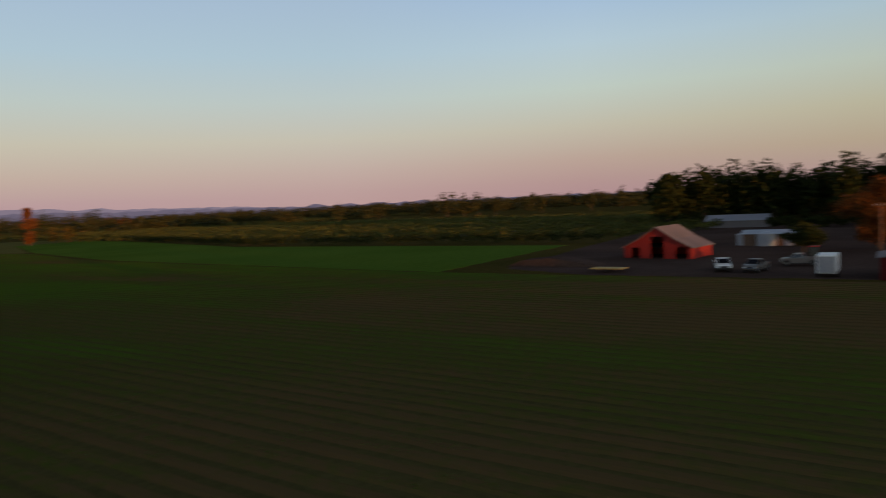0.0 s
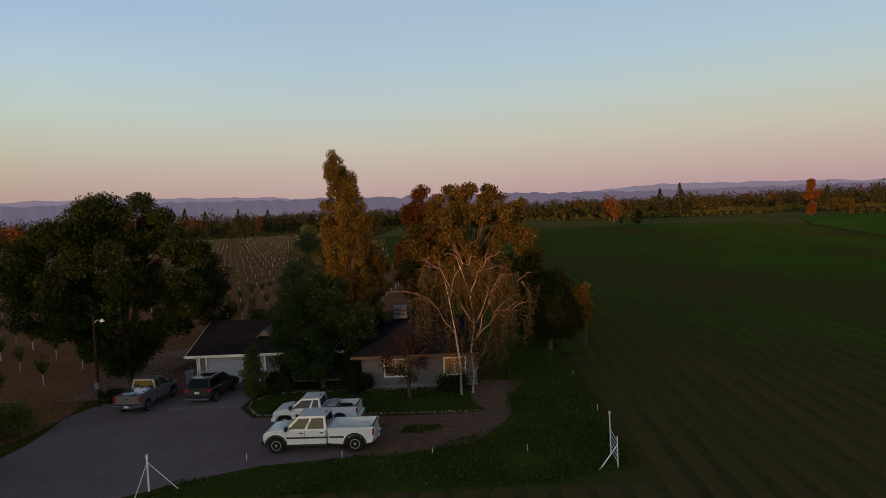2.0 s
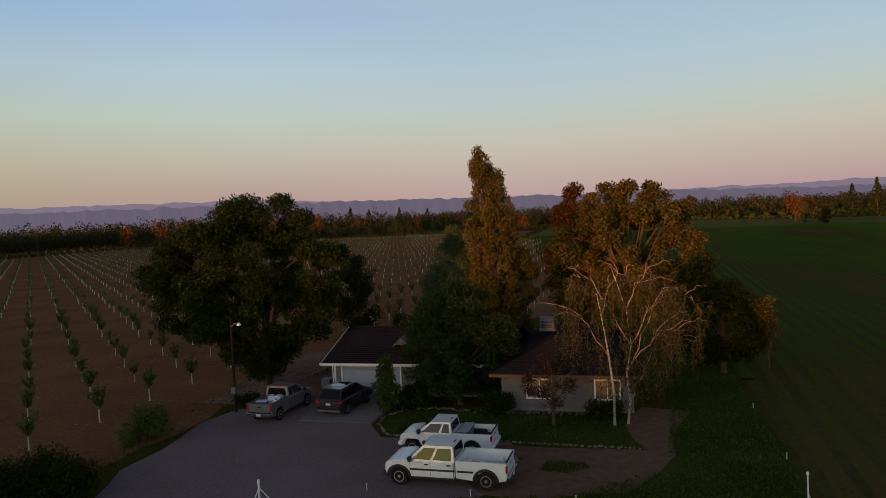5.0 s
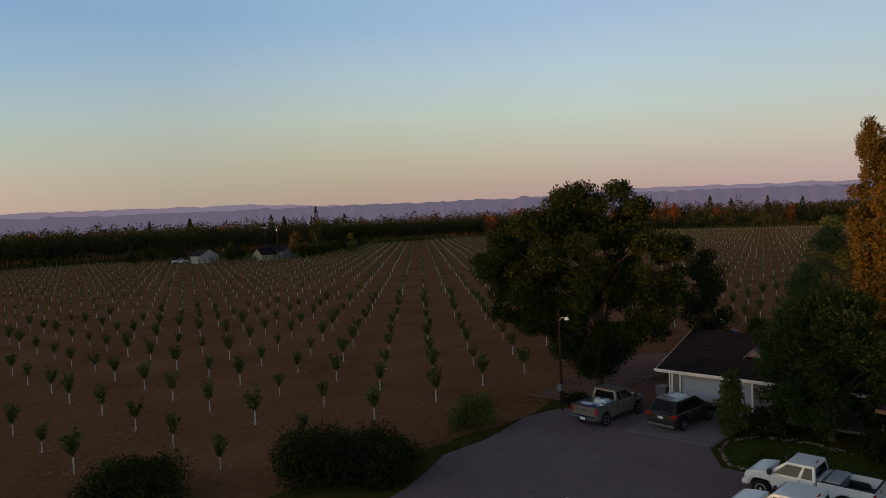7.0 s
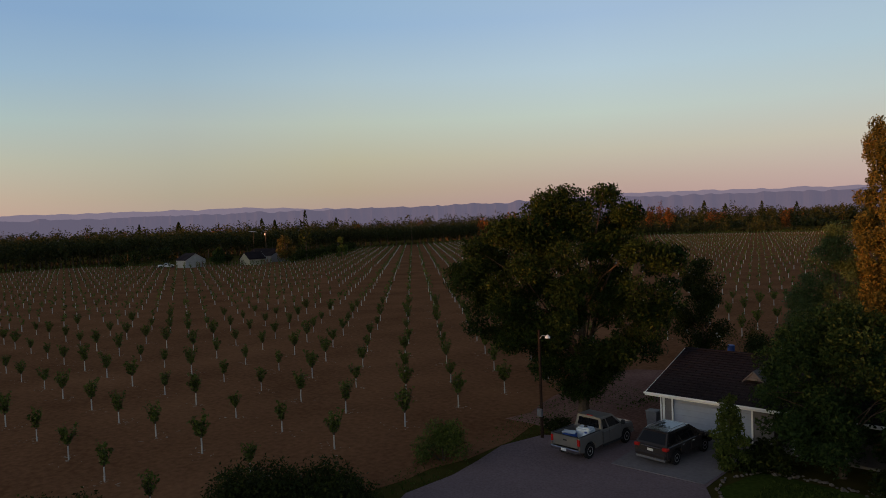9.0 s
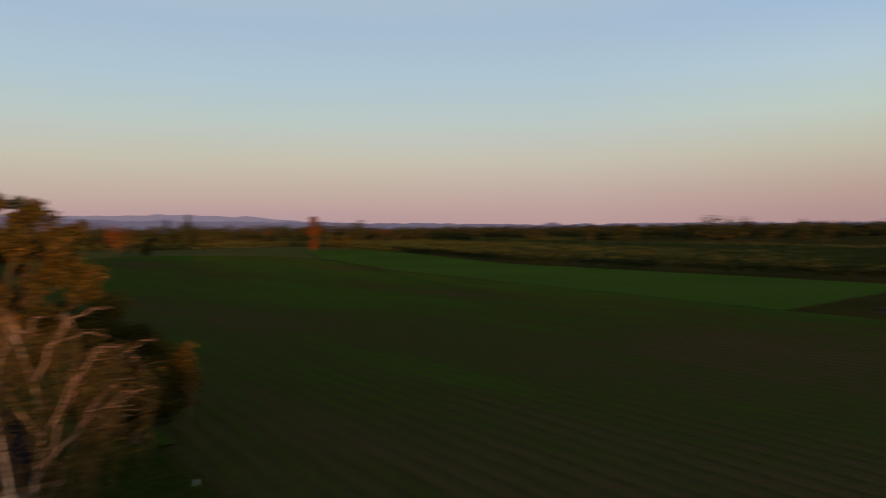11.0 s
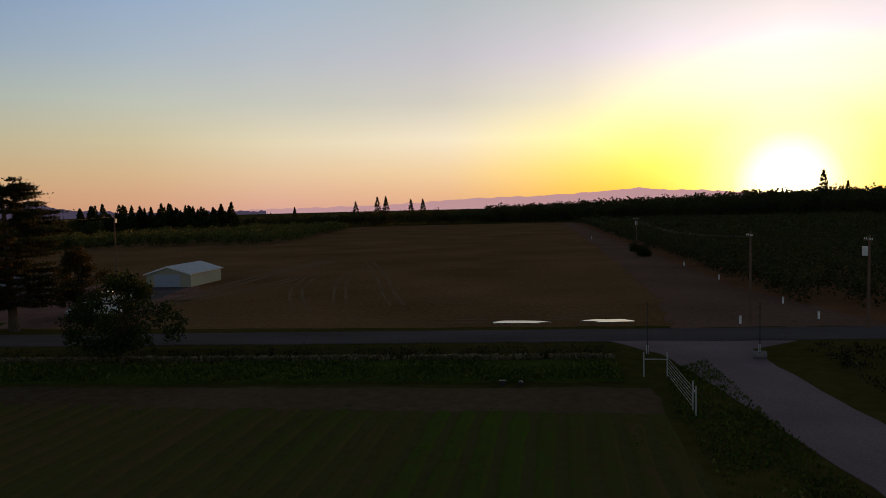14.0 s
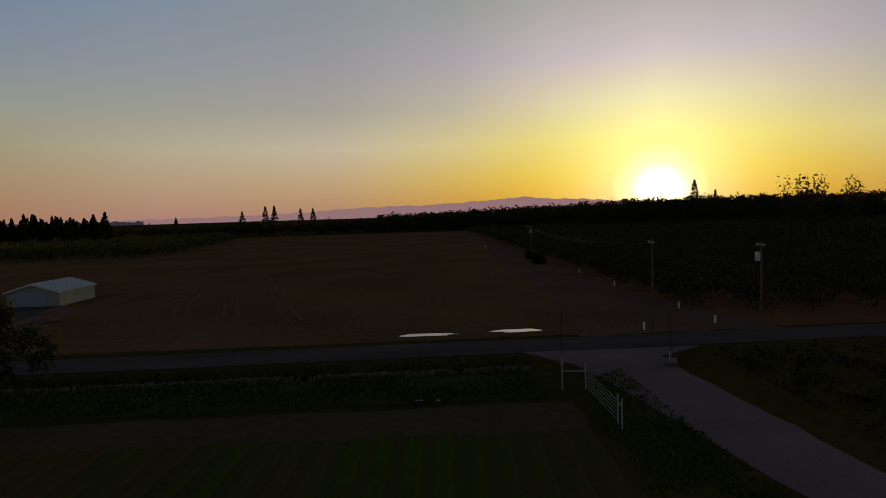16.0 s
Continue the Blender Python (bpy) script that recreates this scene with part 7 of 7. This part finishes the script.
for k in range(6):
    pipe(t, "bar", (-9.05, -34.2, 0.25 + 0.22 * k), (-9.05, -26.8, 0.25 + 0.22 * k), 0.014, PIPE)
for y in (-34.2, -31.7, -29.3, -26.8):
    pipe(t, "upright", (-9.05, y, 0.22), (-9.05, y, 1.38), 0.016, BLACK_TRIM)
t = thing("corner_brace", pose(0, 0, 0), "white pipe fence brace beside the gate", "fence")
pipe(t, "post", (-7.5, -34.5, -0.1), (-7.5, -34.5, 1.75), 0.045, PIPE)
pipe(t, "rail", (-7.5, -34.5, 1.25), (-9.0, -34.4, 1.25), 0.04, PIPE)
t = thing("end_brace", pose(0, 0, 0), "white pipe end post beside the gate", "fence")
pipe(t, "post", (-9.0, -25.6, -0.1), (-9.0, -25.6, 1.7), 0.045, PIPE)
pipe(t, "rail", (-9.0, -25.6, 1.3), (-9.05, -26.55, 1.3), 0.035, PIPE)
for x, y, h in ((-8.6, -40.1, 4.4), (-16.9, -40.4, 4.3)):
    t = thing("marker_post", pose(x, y, 0), "thin dark steel marker post beside the drive", "post")
    pipe(t, "post", (0, 0, -0.1), (0, 0, h), 0.035, BLACK_TRIM)
    part("sign_plate", box(-0.08, 0.08, -0.05, -0.03, 0.4, 1.1, 0.005), WHITE_PAINT, t)
t = thing("culvert_pipe", pose(-16.9, -40.6, 0), "pale concrete culvert end beside the drive", "pipe")
part("pipe_wall", tube([(-0.5, 0, 0.28), (0.5, 0, 0.28)], 0.3, 14), CONCRETE, t)
t = thing("pump_box", pose(2.1, -31.8, 0.02), "small grey pump box at the field's edge", "box")
part("box_body", box(-0.2, 0.2, -0.16, 0.16, 0, 0.3, 0.03), BLACK_TRIM, t)
part("lid", box(-0.22, 0.22, -0.18, 0.18, 0.3, 0.34, 0.02), BLACK_TRIM, t)
t = thing("drain_pipe", pose(0.9, -31.8, 0.02), "short dark standing drain pipe", "pipe")
part("pipe_wall", lathe([(0.13, -0.2), (0.16, -0.2), (0.16, 0.2), (0.13, 0.2)], 16), BLACK_TRIM, t).location = (0, 0, 0.16)
for x, y in ((-19.8, -55.9), (-28.0, -58.6), (-28.3, -69.6), (-27.8, -95.8), (-27.6, -120), (-27.4, -180), (-19.2, -230)):
    t = thing("valve_post", pose(x, y, 0), "white irrigation valve post at the orchard edge", "post", "irrigation valve posts")
    part("pipe", tube([(0, 0, -0.05), (0, 0, 0.75)], 0.11, 9), WHITE_PAINT, t)
    part("cap", tube([(0, 0, 0.75), (0, 0, 0.82)], 0.13, 9), STEEL, t)
bush("track_bush", -23.3, -146, 4.2, 2.6, G_DARK, "dark bush at the track's power pole", 2500, 0.35, seed=71)

# ---- farmyard things ----
DARK_POLE = material("creosoted_pole", (0.02, 0.013, 0.01), (0.045, 0.028, 0.02), 0.9, 4)
t = thing("yard_lamp", pose(-24.2, 43.3, 0), "tall dark wooden pole with a white yard lamp", "lamp")
part("pole", tube([(0, 0, -0.1), (0, 0, 3), (0, 0, 6.3)], [0.095, 0.085, 0.07], 9), DARK_POLE, t)
part("arm", tube([(0, 0, 5.75), (0.25, -0.05, 6.0), (0.62, -0.1, 6.0)], 0.025, 6), STEEL, t)
part("shade", lathe([(0.04, 0.1), (0.08, 0.06), (0.15, -0.04), (0.15, -0.09)], 14), WHITE_PAINT, t, "white lamp shade").matrix_basis = pose(0.66, -0.1, 5.98, 90)
part("meter_box", box(-0.16, 0.16, -0.24, -0.1, 1.3, 1.75, 0.02), COOLER, t)
t = thing("fence_corner", pose(-13.8, 28.3, 0), "white pipe fence corner post with two braces", "fence")
pipe(t, "post", (0, 0, -0.1), (0, 0, 1.6), 0.045, WHITE_PAINT)
pipe(t, "cap_post", (0, 0, 1.6), (0, 0, 1.75), 0.06, WHITE_PAINT)
pipe(t, "brace", (0, 0, 1.4), (1.3, 0.2, 0.0), 0.02, WHITE_PAINT)
pipe(t, "brace", (0, 0, 1.4), (-0.1, -1.4, 0.0), 0.02, WHITE_PAINT)
t = thing("lawn_gate", pose(0, 0, 0), "white pipe gate standing at the lawn's edge", "gate")
for y, h in ((30.9, 2.1), (29.3, 1.5)):
    pipe(t, "gate_post", (7.85, y, -0.1), (7.85, y, h), 0.028, WHITE_PAINT)
for k in range(5):
    pipe(t, "bar", (7.85, 30.9, 0.35 + 0.25 * k), (7.85, 29.3, 0.25 + 0.25 * k), 0.015, WHITE_PAINT)
pipe(t, "brace", (7.85, 29.3, 1.1), (6.95, 29.1, 0.0), 0.03, WHITE_PAINT)
part("cap", tube([(7.85, 30.9, 2.1), (7.85, 30.9, 2.2)], 0.05, 9), WHITE_PAINT, t)
for x, y in ((3.9, 31.9), (8.6, 38.4), (8.5, 47.1), (-5.5, 31.9), (-10.4, 31.9), (-0.9, 31.9), (9.2, 60)):
    t = thing("sprinkler_riser", pose(x, y, 0.02), "short white sprinkler riser in the grass", "sprinkler", "sprinkler risers")
    part("pipe", tube([(0, 0, -0.05), (0, 0, 0.3)], 0.018, 7), WHITE_PAINT, t)
    part("head", tube([(0, 0, 0.3), (0, 0, 0.36)], 0.03, 7), STEEL, t)


def stones(path, step, size, spread, seed):
    g = np.random.default_rng(seed)
    meshes = []
    for k in range(6):
        bm = bmesh.new()
        bmesh.ops.create_icosphere(bm, subdivisions=1, radius=1.0)
        for v in bm.verts:
            v.co *= 1 + 0.3 * noise.noise(v.co * 1.3 + Vector((k * 5, seed, 0)))
            v.co.z *= 0.65
        meshes.append(mesh_of("stone", bm, STONE))
    for (x0, y0), (x1, y1) in zip(path, path[1:]):
        d = math.hypot(x1 - x0, y1 - y0)
        for i in range(int(d / step)):
            f = (i + g.uniform(-0.3, 0.3)) * step / d
            s = size * g.uniform(0.6, 1.3)
            ob = tagged(new("edging_stone", meshes[int(g.integers(6))]), "rounded river stone edging the bed", "stone", "edging stones")
            ob.matrix_world = pose(x0 + (x1 - x0) * f + g.normal() * spread, y0 + (y1 - y0) * f + g.normal() * spread, 0.05 + s * 0.35, 0, 0, g.uniform(0, 360)) @ Matrix.Diagonal((s, s * g.uniform(0.7, 1.1), s, 1))


stones([(-12.6, 44.9), (-13.6, 43.2), (-13.4, 41.6), (-12.2, 39.7), (-9.0, 39.35), (2.3, 39.0)], 0.22, 0.095, 0.05, 1)
stones([(-12.4, 45.1), (-9.8, 45.2), (-6, 44.9), (-0.6, 44.9)], 0.1, 0.1, 0.2, 2)
t = thing("wheelie_bin", pose(-20.1, 48.9, 0.02), "dark grey wheeled bin beside the garage", "bin")
part("bin_body", bevelled(frustum((-0.28, 0.28, 0.25), (-0.34, 0.34, 0.3), 0.06, 0.95), 0.03, 1), COOLER, t)
part("lid", box(-0.37, 0.37, -0.33, 0.33, 0.95, 1.02, 0.02), COOLER, t)
for s in (-1, 1):
    part("wheel", lathe([(0.09, -0.03), (0.1, 0), (0.09, 0.03)], 12), RUBBER, t).location = (0.3, s * 0.2, 0.1)
t = thing("blue_barrel", pose(-23.6, 70.3, 0), "blue plastic barrel behind the garage", "barrel")
part("drum", lathe([(0.27, -0.45), (0.3, -0.4), (0.29, -0.15), (0.31, 0), (0.29, 0.15), (0.3, 0.4), (0.27, 0.45)], 16), CASE_BLUE, t).matrix_basis = pose(0, 0, 0.9, 90)
part("stand", box(-0.32, 0.32, -0.32, 0.32, -0.02, 0.44, 0.02), WOOD, t)
t = thing("bird_house", pose(-24.8, 70.6, 0), "white bird house on a post behind the garage", "bird house")
part("post", tube([(0, 0, -0.05), (0, 0, 1.9)], 0.04, 6), WOOD, t)
part("house_body", prism([(-0.15, 1.9), (-0.15, 2.2), (0, 2.35), (0.15, 2.2), (0.15, 1.9)], -0.15, 0.15), WHITE_PAINT, t)
t = thing("porch_flag", pose(-12.2, 48.45, 0), "small folded flag hanging on the porch post", "flag")
bm = bmesh.new()
row = [[bm.verts.new((0.02 + 0.5 * i / 6, 0.05 * math.sin(i * 1.7), 1.75 - 0.35 * j - 0.03 * i)) for i in range(7)] for j in range(2)]
for i in range(6):
    bm.faces.new((row[0][i], row[0][i + 1], row[1][i + 1], row[1][i]))
part("cloth", bm, material("faded_red_cloth", (0.3, 0.12, 0.1), (0.5, 0.35, 0.32), 0.8, 8), t)

# ---- red barn and its yard ----
barn = thing("red_barn", pose(127.0, 31.0, 0, 0, 0, -9) @ Matrix.Diagonal((0.76, 0.88, 0.9, 1)), "red wooden barn with a rusty metal gable roof", "barn")
B = [(-7.2, 0), (-7.2, 2.3), (-3.8, 3.85), (0, 6.2), (3.8, 3.85), (7.1, 2.3), (7.1, 0)]
def barn_front(x0, x1):
    bm = bmesh.new()
    for pts in (
        [(-7.2, 0), (-7.2, 2.3), (-6.4, 2.66), (-6.4, 0)],
        [(-6.4, 2.3), (-6.4, 2.66), (-3.9, 3.8), (-3.9, 2.3)],
        [(-3.9, 0), (-3.9, 3.8), (-3.8, 3.85), (-1.5, 5.27), (-1.5, 0)],
        [(-1.5, 4.4), (-1.5, 5.27), (0, 6.2), (1.3, 5.4), (1.3, 4.4)],
        [(1.3, 0), (1.3, 5.4), (3.6, 3.97), (3.6, 0)],
        [(3.6, 2.2), (3.6, 3.97), (3.8, 3.85), (5.6, 3.0), (5.6, 2.2)],
        [(5.6, 0), (5.6, 3.0), (7.1, 2.3), (7.1, 0)],
    ):
        prism(pts, x0, x1, bm=bm)
    return bm


part("front_wall", barn_front(-6.0, -5.85), RED_WOOD, barn)
part("rear_wall", prism(B, 5.85, 6.0), RED_WOOD, barn)
for y in (-7.2, 6.95):
    part("side_wall", box(-5.85, 5.85, y, y + 0.15, 0, 2.3), RED_WOOD, barn)
RUST = material("rusty_tin_roof", (0.09, 0.075, 0.075), (0.2, 0.165, 0.16), 0.7, 1.2, metal=0.3)
for s in (-1, 1):
    part("roof_slope", prism([(0, 6.22), (s * 3.8, 3.87), (s * 7.6, 2.1), (s * 7.6, 2.23), (s * 3.8, 4.0), (0, 6.36)], -6.5, 6.5), RUST, barn)
part("loft_floor", box(-5.8, 5.8, -6.9, 6.9, 2.3, 2.36), DARK, barn)
for i in range(24):
    y = -7.1 + i * 0.6
    top = float(np.interp(y, [p[0] for p in B[1:6]], [p[1] for p in B[1:6]]))
    if not (-6.4 < y < -3.9 or -1.5 < y < 1.3 or 3.6 < y < 5.6):
        part("batten", box(-6.03, -6.0, y - 0.03, y + 0.03, 0, top - 0.05), RED_WOOD, barn)
gabled_hut("white_greenhouse", 220, 227, 27, 44, 2.2, 3.7, STUCCO, TIN, "long pale packing shed with a white roof", "shed")
MAROON = material("dark_maroon_boards", (0.07, 0.012, 0.012), (0.11, 0.018, 0.016), 0.85, 2, 0.01)
gabled_hut("red_outbuilding", 96, 104, -12.6, -2.2, 2.7, 3.6, MAROON, RUST, "dark red outbuilding at the yard edge", "shed", axis="x")
gabled_hut("yard_shelter", 150, 156, 12, 22, 2.4, 3.0, WOOD, TIN, "low open shelter behind the barn", "shelter")
t = thing("box_trailer", pose(99.5, 3.5, 0), "white box trailer parked in the yard", "trailer")
part("box_body", box(-2.2, 2.2, -1.15, 1.15, 0.6, 2.9, 0.06), WHITE_PAINT, t)
for x in (-0.6, 0.6):
    for s in (-1, 1):
        part("wheel", lathe([(0.3, -0.1), (0.38, -0.08), (0.38, 0.08), (0.3, 0.1)], 14), RUBBER, t).location = (x, s * 1.0, 0.38)
part("door", box(-2.23, -2.2, -1.0, 1.0, 0.7, 2.75), TIN, t)
for x, y, r, h in ((150, 17.6, 1.9, 2.5), (152, 22.0, 1.5, 2.3), (151, 13.6, 1.3, 1.8)):
    t = thing("water_tank", pose(x, y, 0), "pale blue cylindrical water tank in the yard", "tank", "water tanks")
    part("shell", tube([(0, 0, -0.02), (0, 0, h), (0, 0, h + 0.3)], [r, r, 0.3], 20), TIN, t)
    part("hatch", tube([(0, 0, h + 0.28), (0, 0, h + 0.38)], 0.3, 10), STEEL, t)
tagged(copy_thing(work_truck, pose(104.5, 17.2, 0.04, 0, 0, 195)), "white pickup parked before the red barn")
tagged(copy_thing(old_truck, pose(103.5, 12.6, 0.04, 0, 0, 170)), "grey pickup parked in the farmyard")
tagged(copy_thing(old_truck, pose(112, 8.0, 0.04, 0, 0, 100)), "grey pickup parked across the farmyard")
t = thing("red_tractor", pose(118, 6.5, 0), "red farm tractor standing in the yard", "tractor")
part("hood", box(0.2, 1.9, -0.4, 0.4, 0.8, 1.5, 0.1, segments=2), RED_WOOD, t)
part("cab", bevelled(frustum((-1.1, 0.3, 0.6), (-0.95, 0.15, 0.55), 1.0, 2.4), 0.05, 1), CAR_GLASS, t)
part("roof", box(-1.2, 0.35, -0.65, 0.65, 2.4, 2.5, 0.03), RED_WOOD, t)
for x, r in ((-0.7, 0.8), (1.4, 0.5)):
    for s in (-1, 1):
        part("wheel", lathe([(r * 0.5, -0.2), (r * 0.95, -0.2), (r, -0.1), (r, 0.1), (r * 0.95, 0.2), (r * 0.5, 0.2)], 18), RUBBER, t).location = (x, s * 0.8, r)
t = thing("flat_trailer", pose(101, 33, 0), "low yellow flat trailer on the yard dirt", "trailer")
part("deck", box(-1.2, 1.2, -2.6, 2.6, 0.55, 0.7, 0.02), material("faded_yellow_paint", (0.3, 0.2, 0.05), (0.42, 0.3, 0.08), 0.7, 3), t)
for s in (-1, 1):
    part("wheel", lathe([(0.2, -0.1), (0.3, 0), (0.2, 0.1)], 12), RUBBER, t).matrix_basis = pose(s * 1.1, 0, 0.3, 0, 0, 90)
utility_pole(128, -2, 8.5, "wooden power pole in the farmyard", 2.0, 90)
part("dirt_mound", prism([(-9, 0), (-5, 0.9), (0, 1.5), (5, 1.1), (8, 0)], -2.5, 2.5), YARD_DIRT)
bpy.data.objects["dirt_mound"].matrix_world = pose(110, 46, 0)
tagged(bpy.data.objects["dirt_mound"], "long low mound of brown dirt by the barn", "dirt mound")
tree("red_maple", 142, -1.5, 14.0, 1.0, 5.6, G_RUSTY, BARK, "tall rust-red tree beside the farmyard", leaves=18000, count=48, size=0.36, trunk_r=0.35, seed=81)
tree("yard_oak", 134, 9.5, 5.6, 0.8, 4.2, G_DARK, BARK, "dark broad tree in the farmyard", leaves=5000, count=20, size=0.45, trunk_r=0.25, seed=83)
pines = [(240 + rnd.normal() * 5 + 9 * (i % 2), 64 - i * 2.6, rnd.uniform(16, 22), rnd.uniform(4.5, 6), 0.4, 1.0) for i in range(50)]
grove("tall_windbreak", pines, G_DARK, "tall dark windbreak behind the farmyard", per=900, size=1.15, lumps=12)
grove("yard_shrubs", [(212 + rnd.normal() * 4, 24 - i * 4, rnd.uniform(3, 6), 3, 0.3, 1.0) for i in range(16)] + [(160 + rnd.normal() * 5, -4 - i * 4, rnd.uniform(5, 9), 3.5, 0.3, 1.0) for i in range(9)], G_DARK, "dark shrubs round the packing shed", per=300, size=0.8)
t = tree("poplar", 187, 378, 21, 0.6, 3.6, G_RED, BARK, "tall columnar poplar at the field corner", leaves=6000, count=34, size=0.8, trunk_r=0.35, seed=85, lump=0.5)
for x, y, h in ((200, 378, 11), (207, 377, 10)):
    tree("corner_tree", x, y, h, 1.5, 4.2, G_AUTUMN, BARK, "rounded orange-lit tree at the field corner", leaves=2400, count=18, size=0.7, trunk_r=0.25, seed=int(x))
tree("field_bush", 94, 378, 9.2, 0.3, 4.8, G_DARK, BARK, "dark round tree at the far field edge", leaves=3000, count=20, size=0.6, trunk_r=0.25, seed=87)
tree("field_tree", 86, 382, 12, 1, 3.2, G_YELLOW, BARK, "yellowish tree at the far field edge", leaves=2200, count=16, size=0.6, trunk_r=0.25, seed=89)
WOOD_PALE = material("bleached_post_wood", (0.2, 0.17, 0.14), (0.34, 0.3, 0.26), 0.9, 4)
for i in range(26):
    x = 56 + i * 7
    t = thing("fence_post", pose(x, float(np.interp(x, [52, 98, 144, 226], [586, 509, 472, 490])), 0), "short white fence post at the far field", "post", "far fence posts")
    part("post", box(-0.07, 0.07, -0.07, 0.07, -0.05, 0.9, 0.02), WOOD_PALE, t)

# ---- distant farmstead in the young orchard ----
gabled_hut("white_garage", -259, -251, 134, 142, 3.0, 5.4, PIPE, SHINGLE, "white gabled garage of a distant farmstead", "garage", axis="x", door=(-2, 2, 2.4))
gabled_hut("yellow_hut", -243, -236, 152, 159, 2.4, 4.8, CREAM, SHINGLE, "small yellow gabled shed of a distant farmstead", "shed")
gabled_hut("ranch_house", -266, -246, 168, 178, 2.8, 5.4, STUCCO, SHINGLE, "long low ranch house with dark roof", "house", axis="x")
t = thing("board_fence", pose(0, 0, 0), "brown board fence before the distant farmstead", "fence")
for i in range(24):
    x, y = -252 + i * 0.75, 137 + i * 0.95
    part("board", box(x, x + 0.72, y, y + 0.05, 0, 1.9), WOOD, t)
tagged(copy_thing(work_truck, pose(-263, 132, 0.04, 0, 0, 60)), "white pickup beside the distant garage")
tree("yellow_tree", -224, 160, 11.5, 1.5, 5, G_AUTUMN, BARK, "round yellow tree at the distant farmstead", leaves=3200, count=20, size=0.6, trunk_r=0.3, seed=91)
tree("green_tree", -244, 144, 7.5, 1, 4, G_ROUND, BARK, "green round tree by the white garage", leaves=2400, count=16, size=0.6, trunk_r=0.25, seed=93)
tree("pale_tree", -228, 190, 10, 1, 3, G_YOUNG, BARK, "pale green tree behind the farmstead hedge", leaves=1600, count=14, size=0.6, trunk_r=0.2, seed=95, shape=1.4)
grove("farmstead_conifers", [(-241, 182, 21, 4.2, 0.5, 2.0), (-250, 186, 17, 3.6, 0.5, 2.0), (-248, 150, 5, 3, 0.2, 1.0)] + [(-232 - i * 3.2, 168 + i * 4.0, 5 + rnd.normal() * 0.5, 3.2, 0.1, 1.0) for i in range(24)] + [(-270 + rnd.normal() * 6, 118 + i * 6, 9, 3.5, 0.2, 1.2) for i in range(5)], G_DARK, "hedge and conifers round the distant farmstead", per=350, size=0.75)
utility_pole(-346, 345, 16, "wooden power pole at the far orchard edge", 2.0, 45, r=0.2)
utility_pole(-262, 176, 13, "power pole with transformer at the farmstead", 1.6, 20, True)
t = thing("tv_aerial", pose(-262, 170, 0), "tall television aerial beside the ranch house", "aerial")
part("mast", tube([(0, 0, 0), (0, 0, 13)], 0.05, 6), WOOD, t)
part("boom", tube([(-2, 0, 13), (2, 0, 12.6)], 0.04, 5), WOOD, t)
for k in range(6):
    part("rod", tube([(-1.8 + k * 0.7, -1.2, 12.98 - 0.07 * k), (-1.8 + k * 0.7, 1.2, 12.98 - 0.07 * k)], 0.04, 4), STEEL, t)
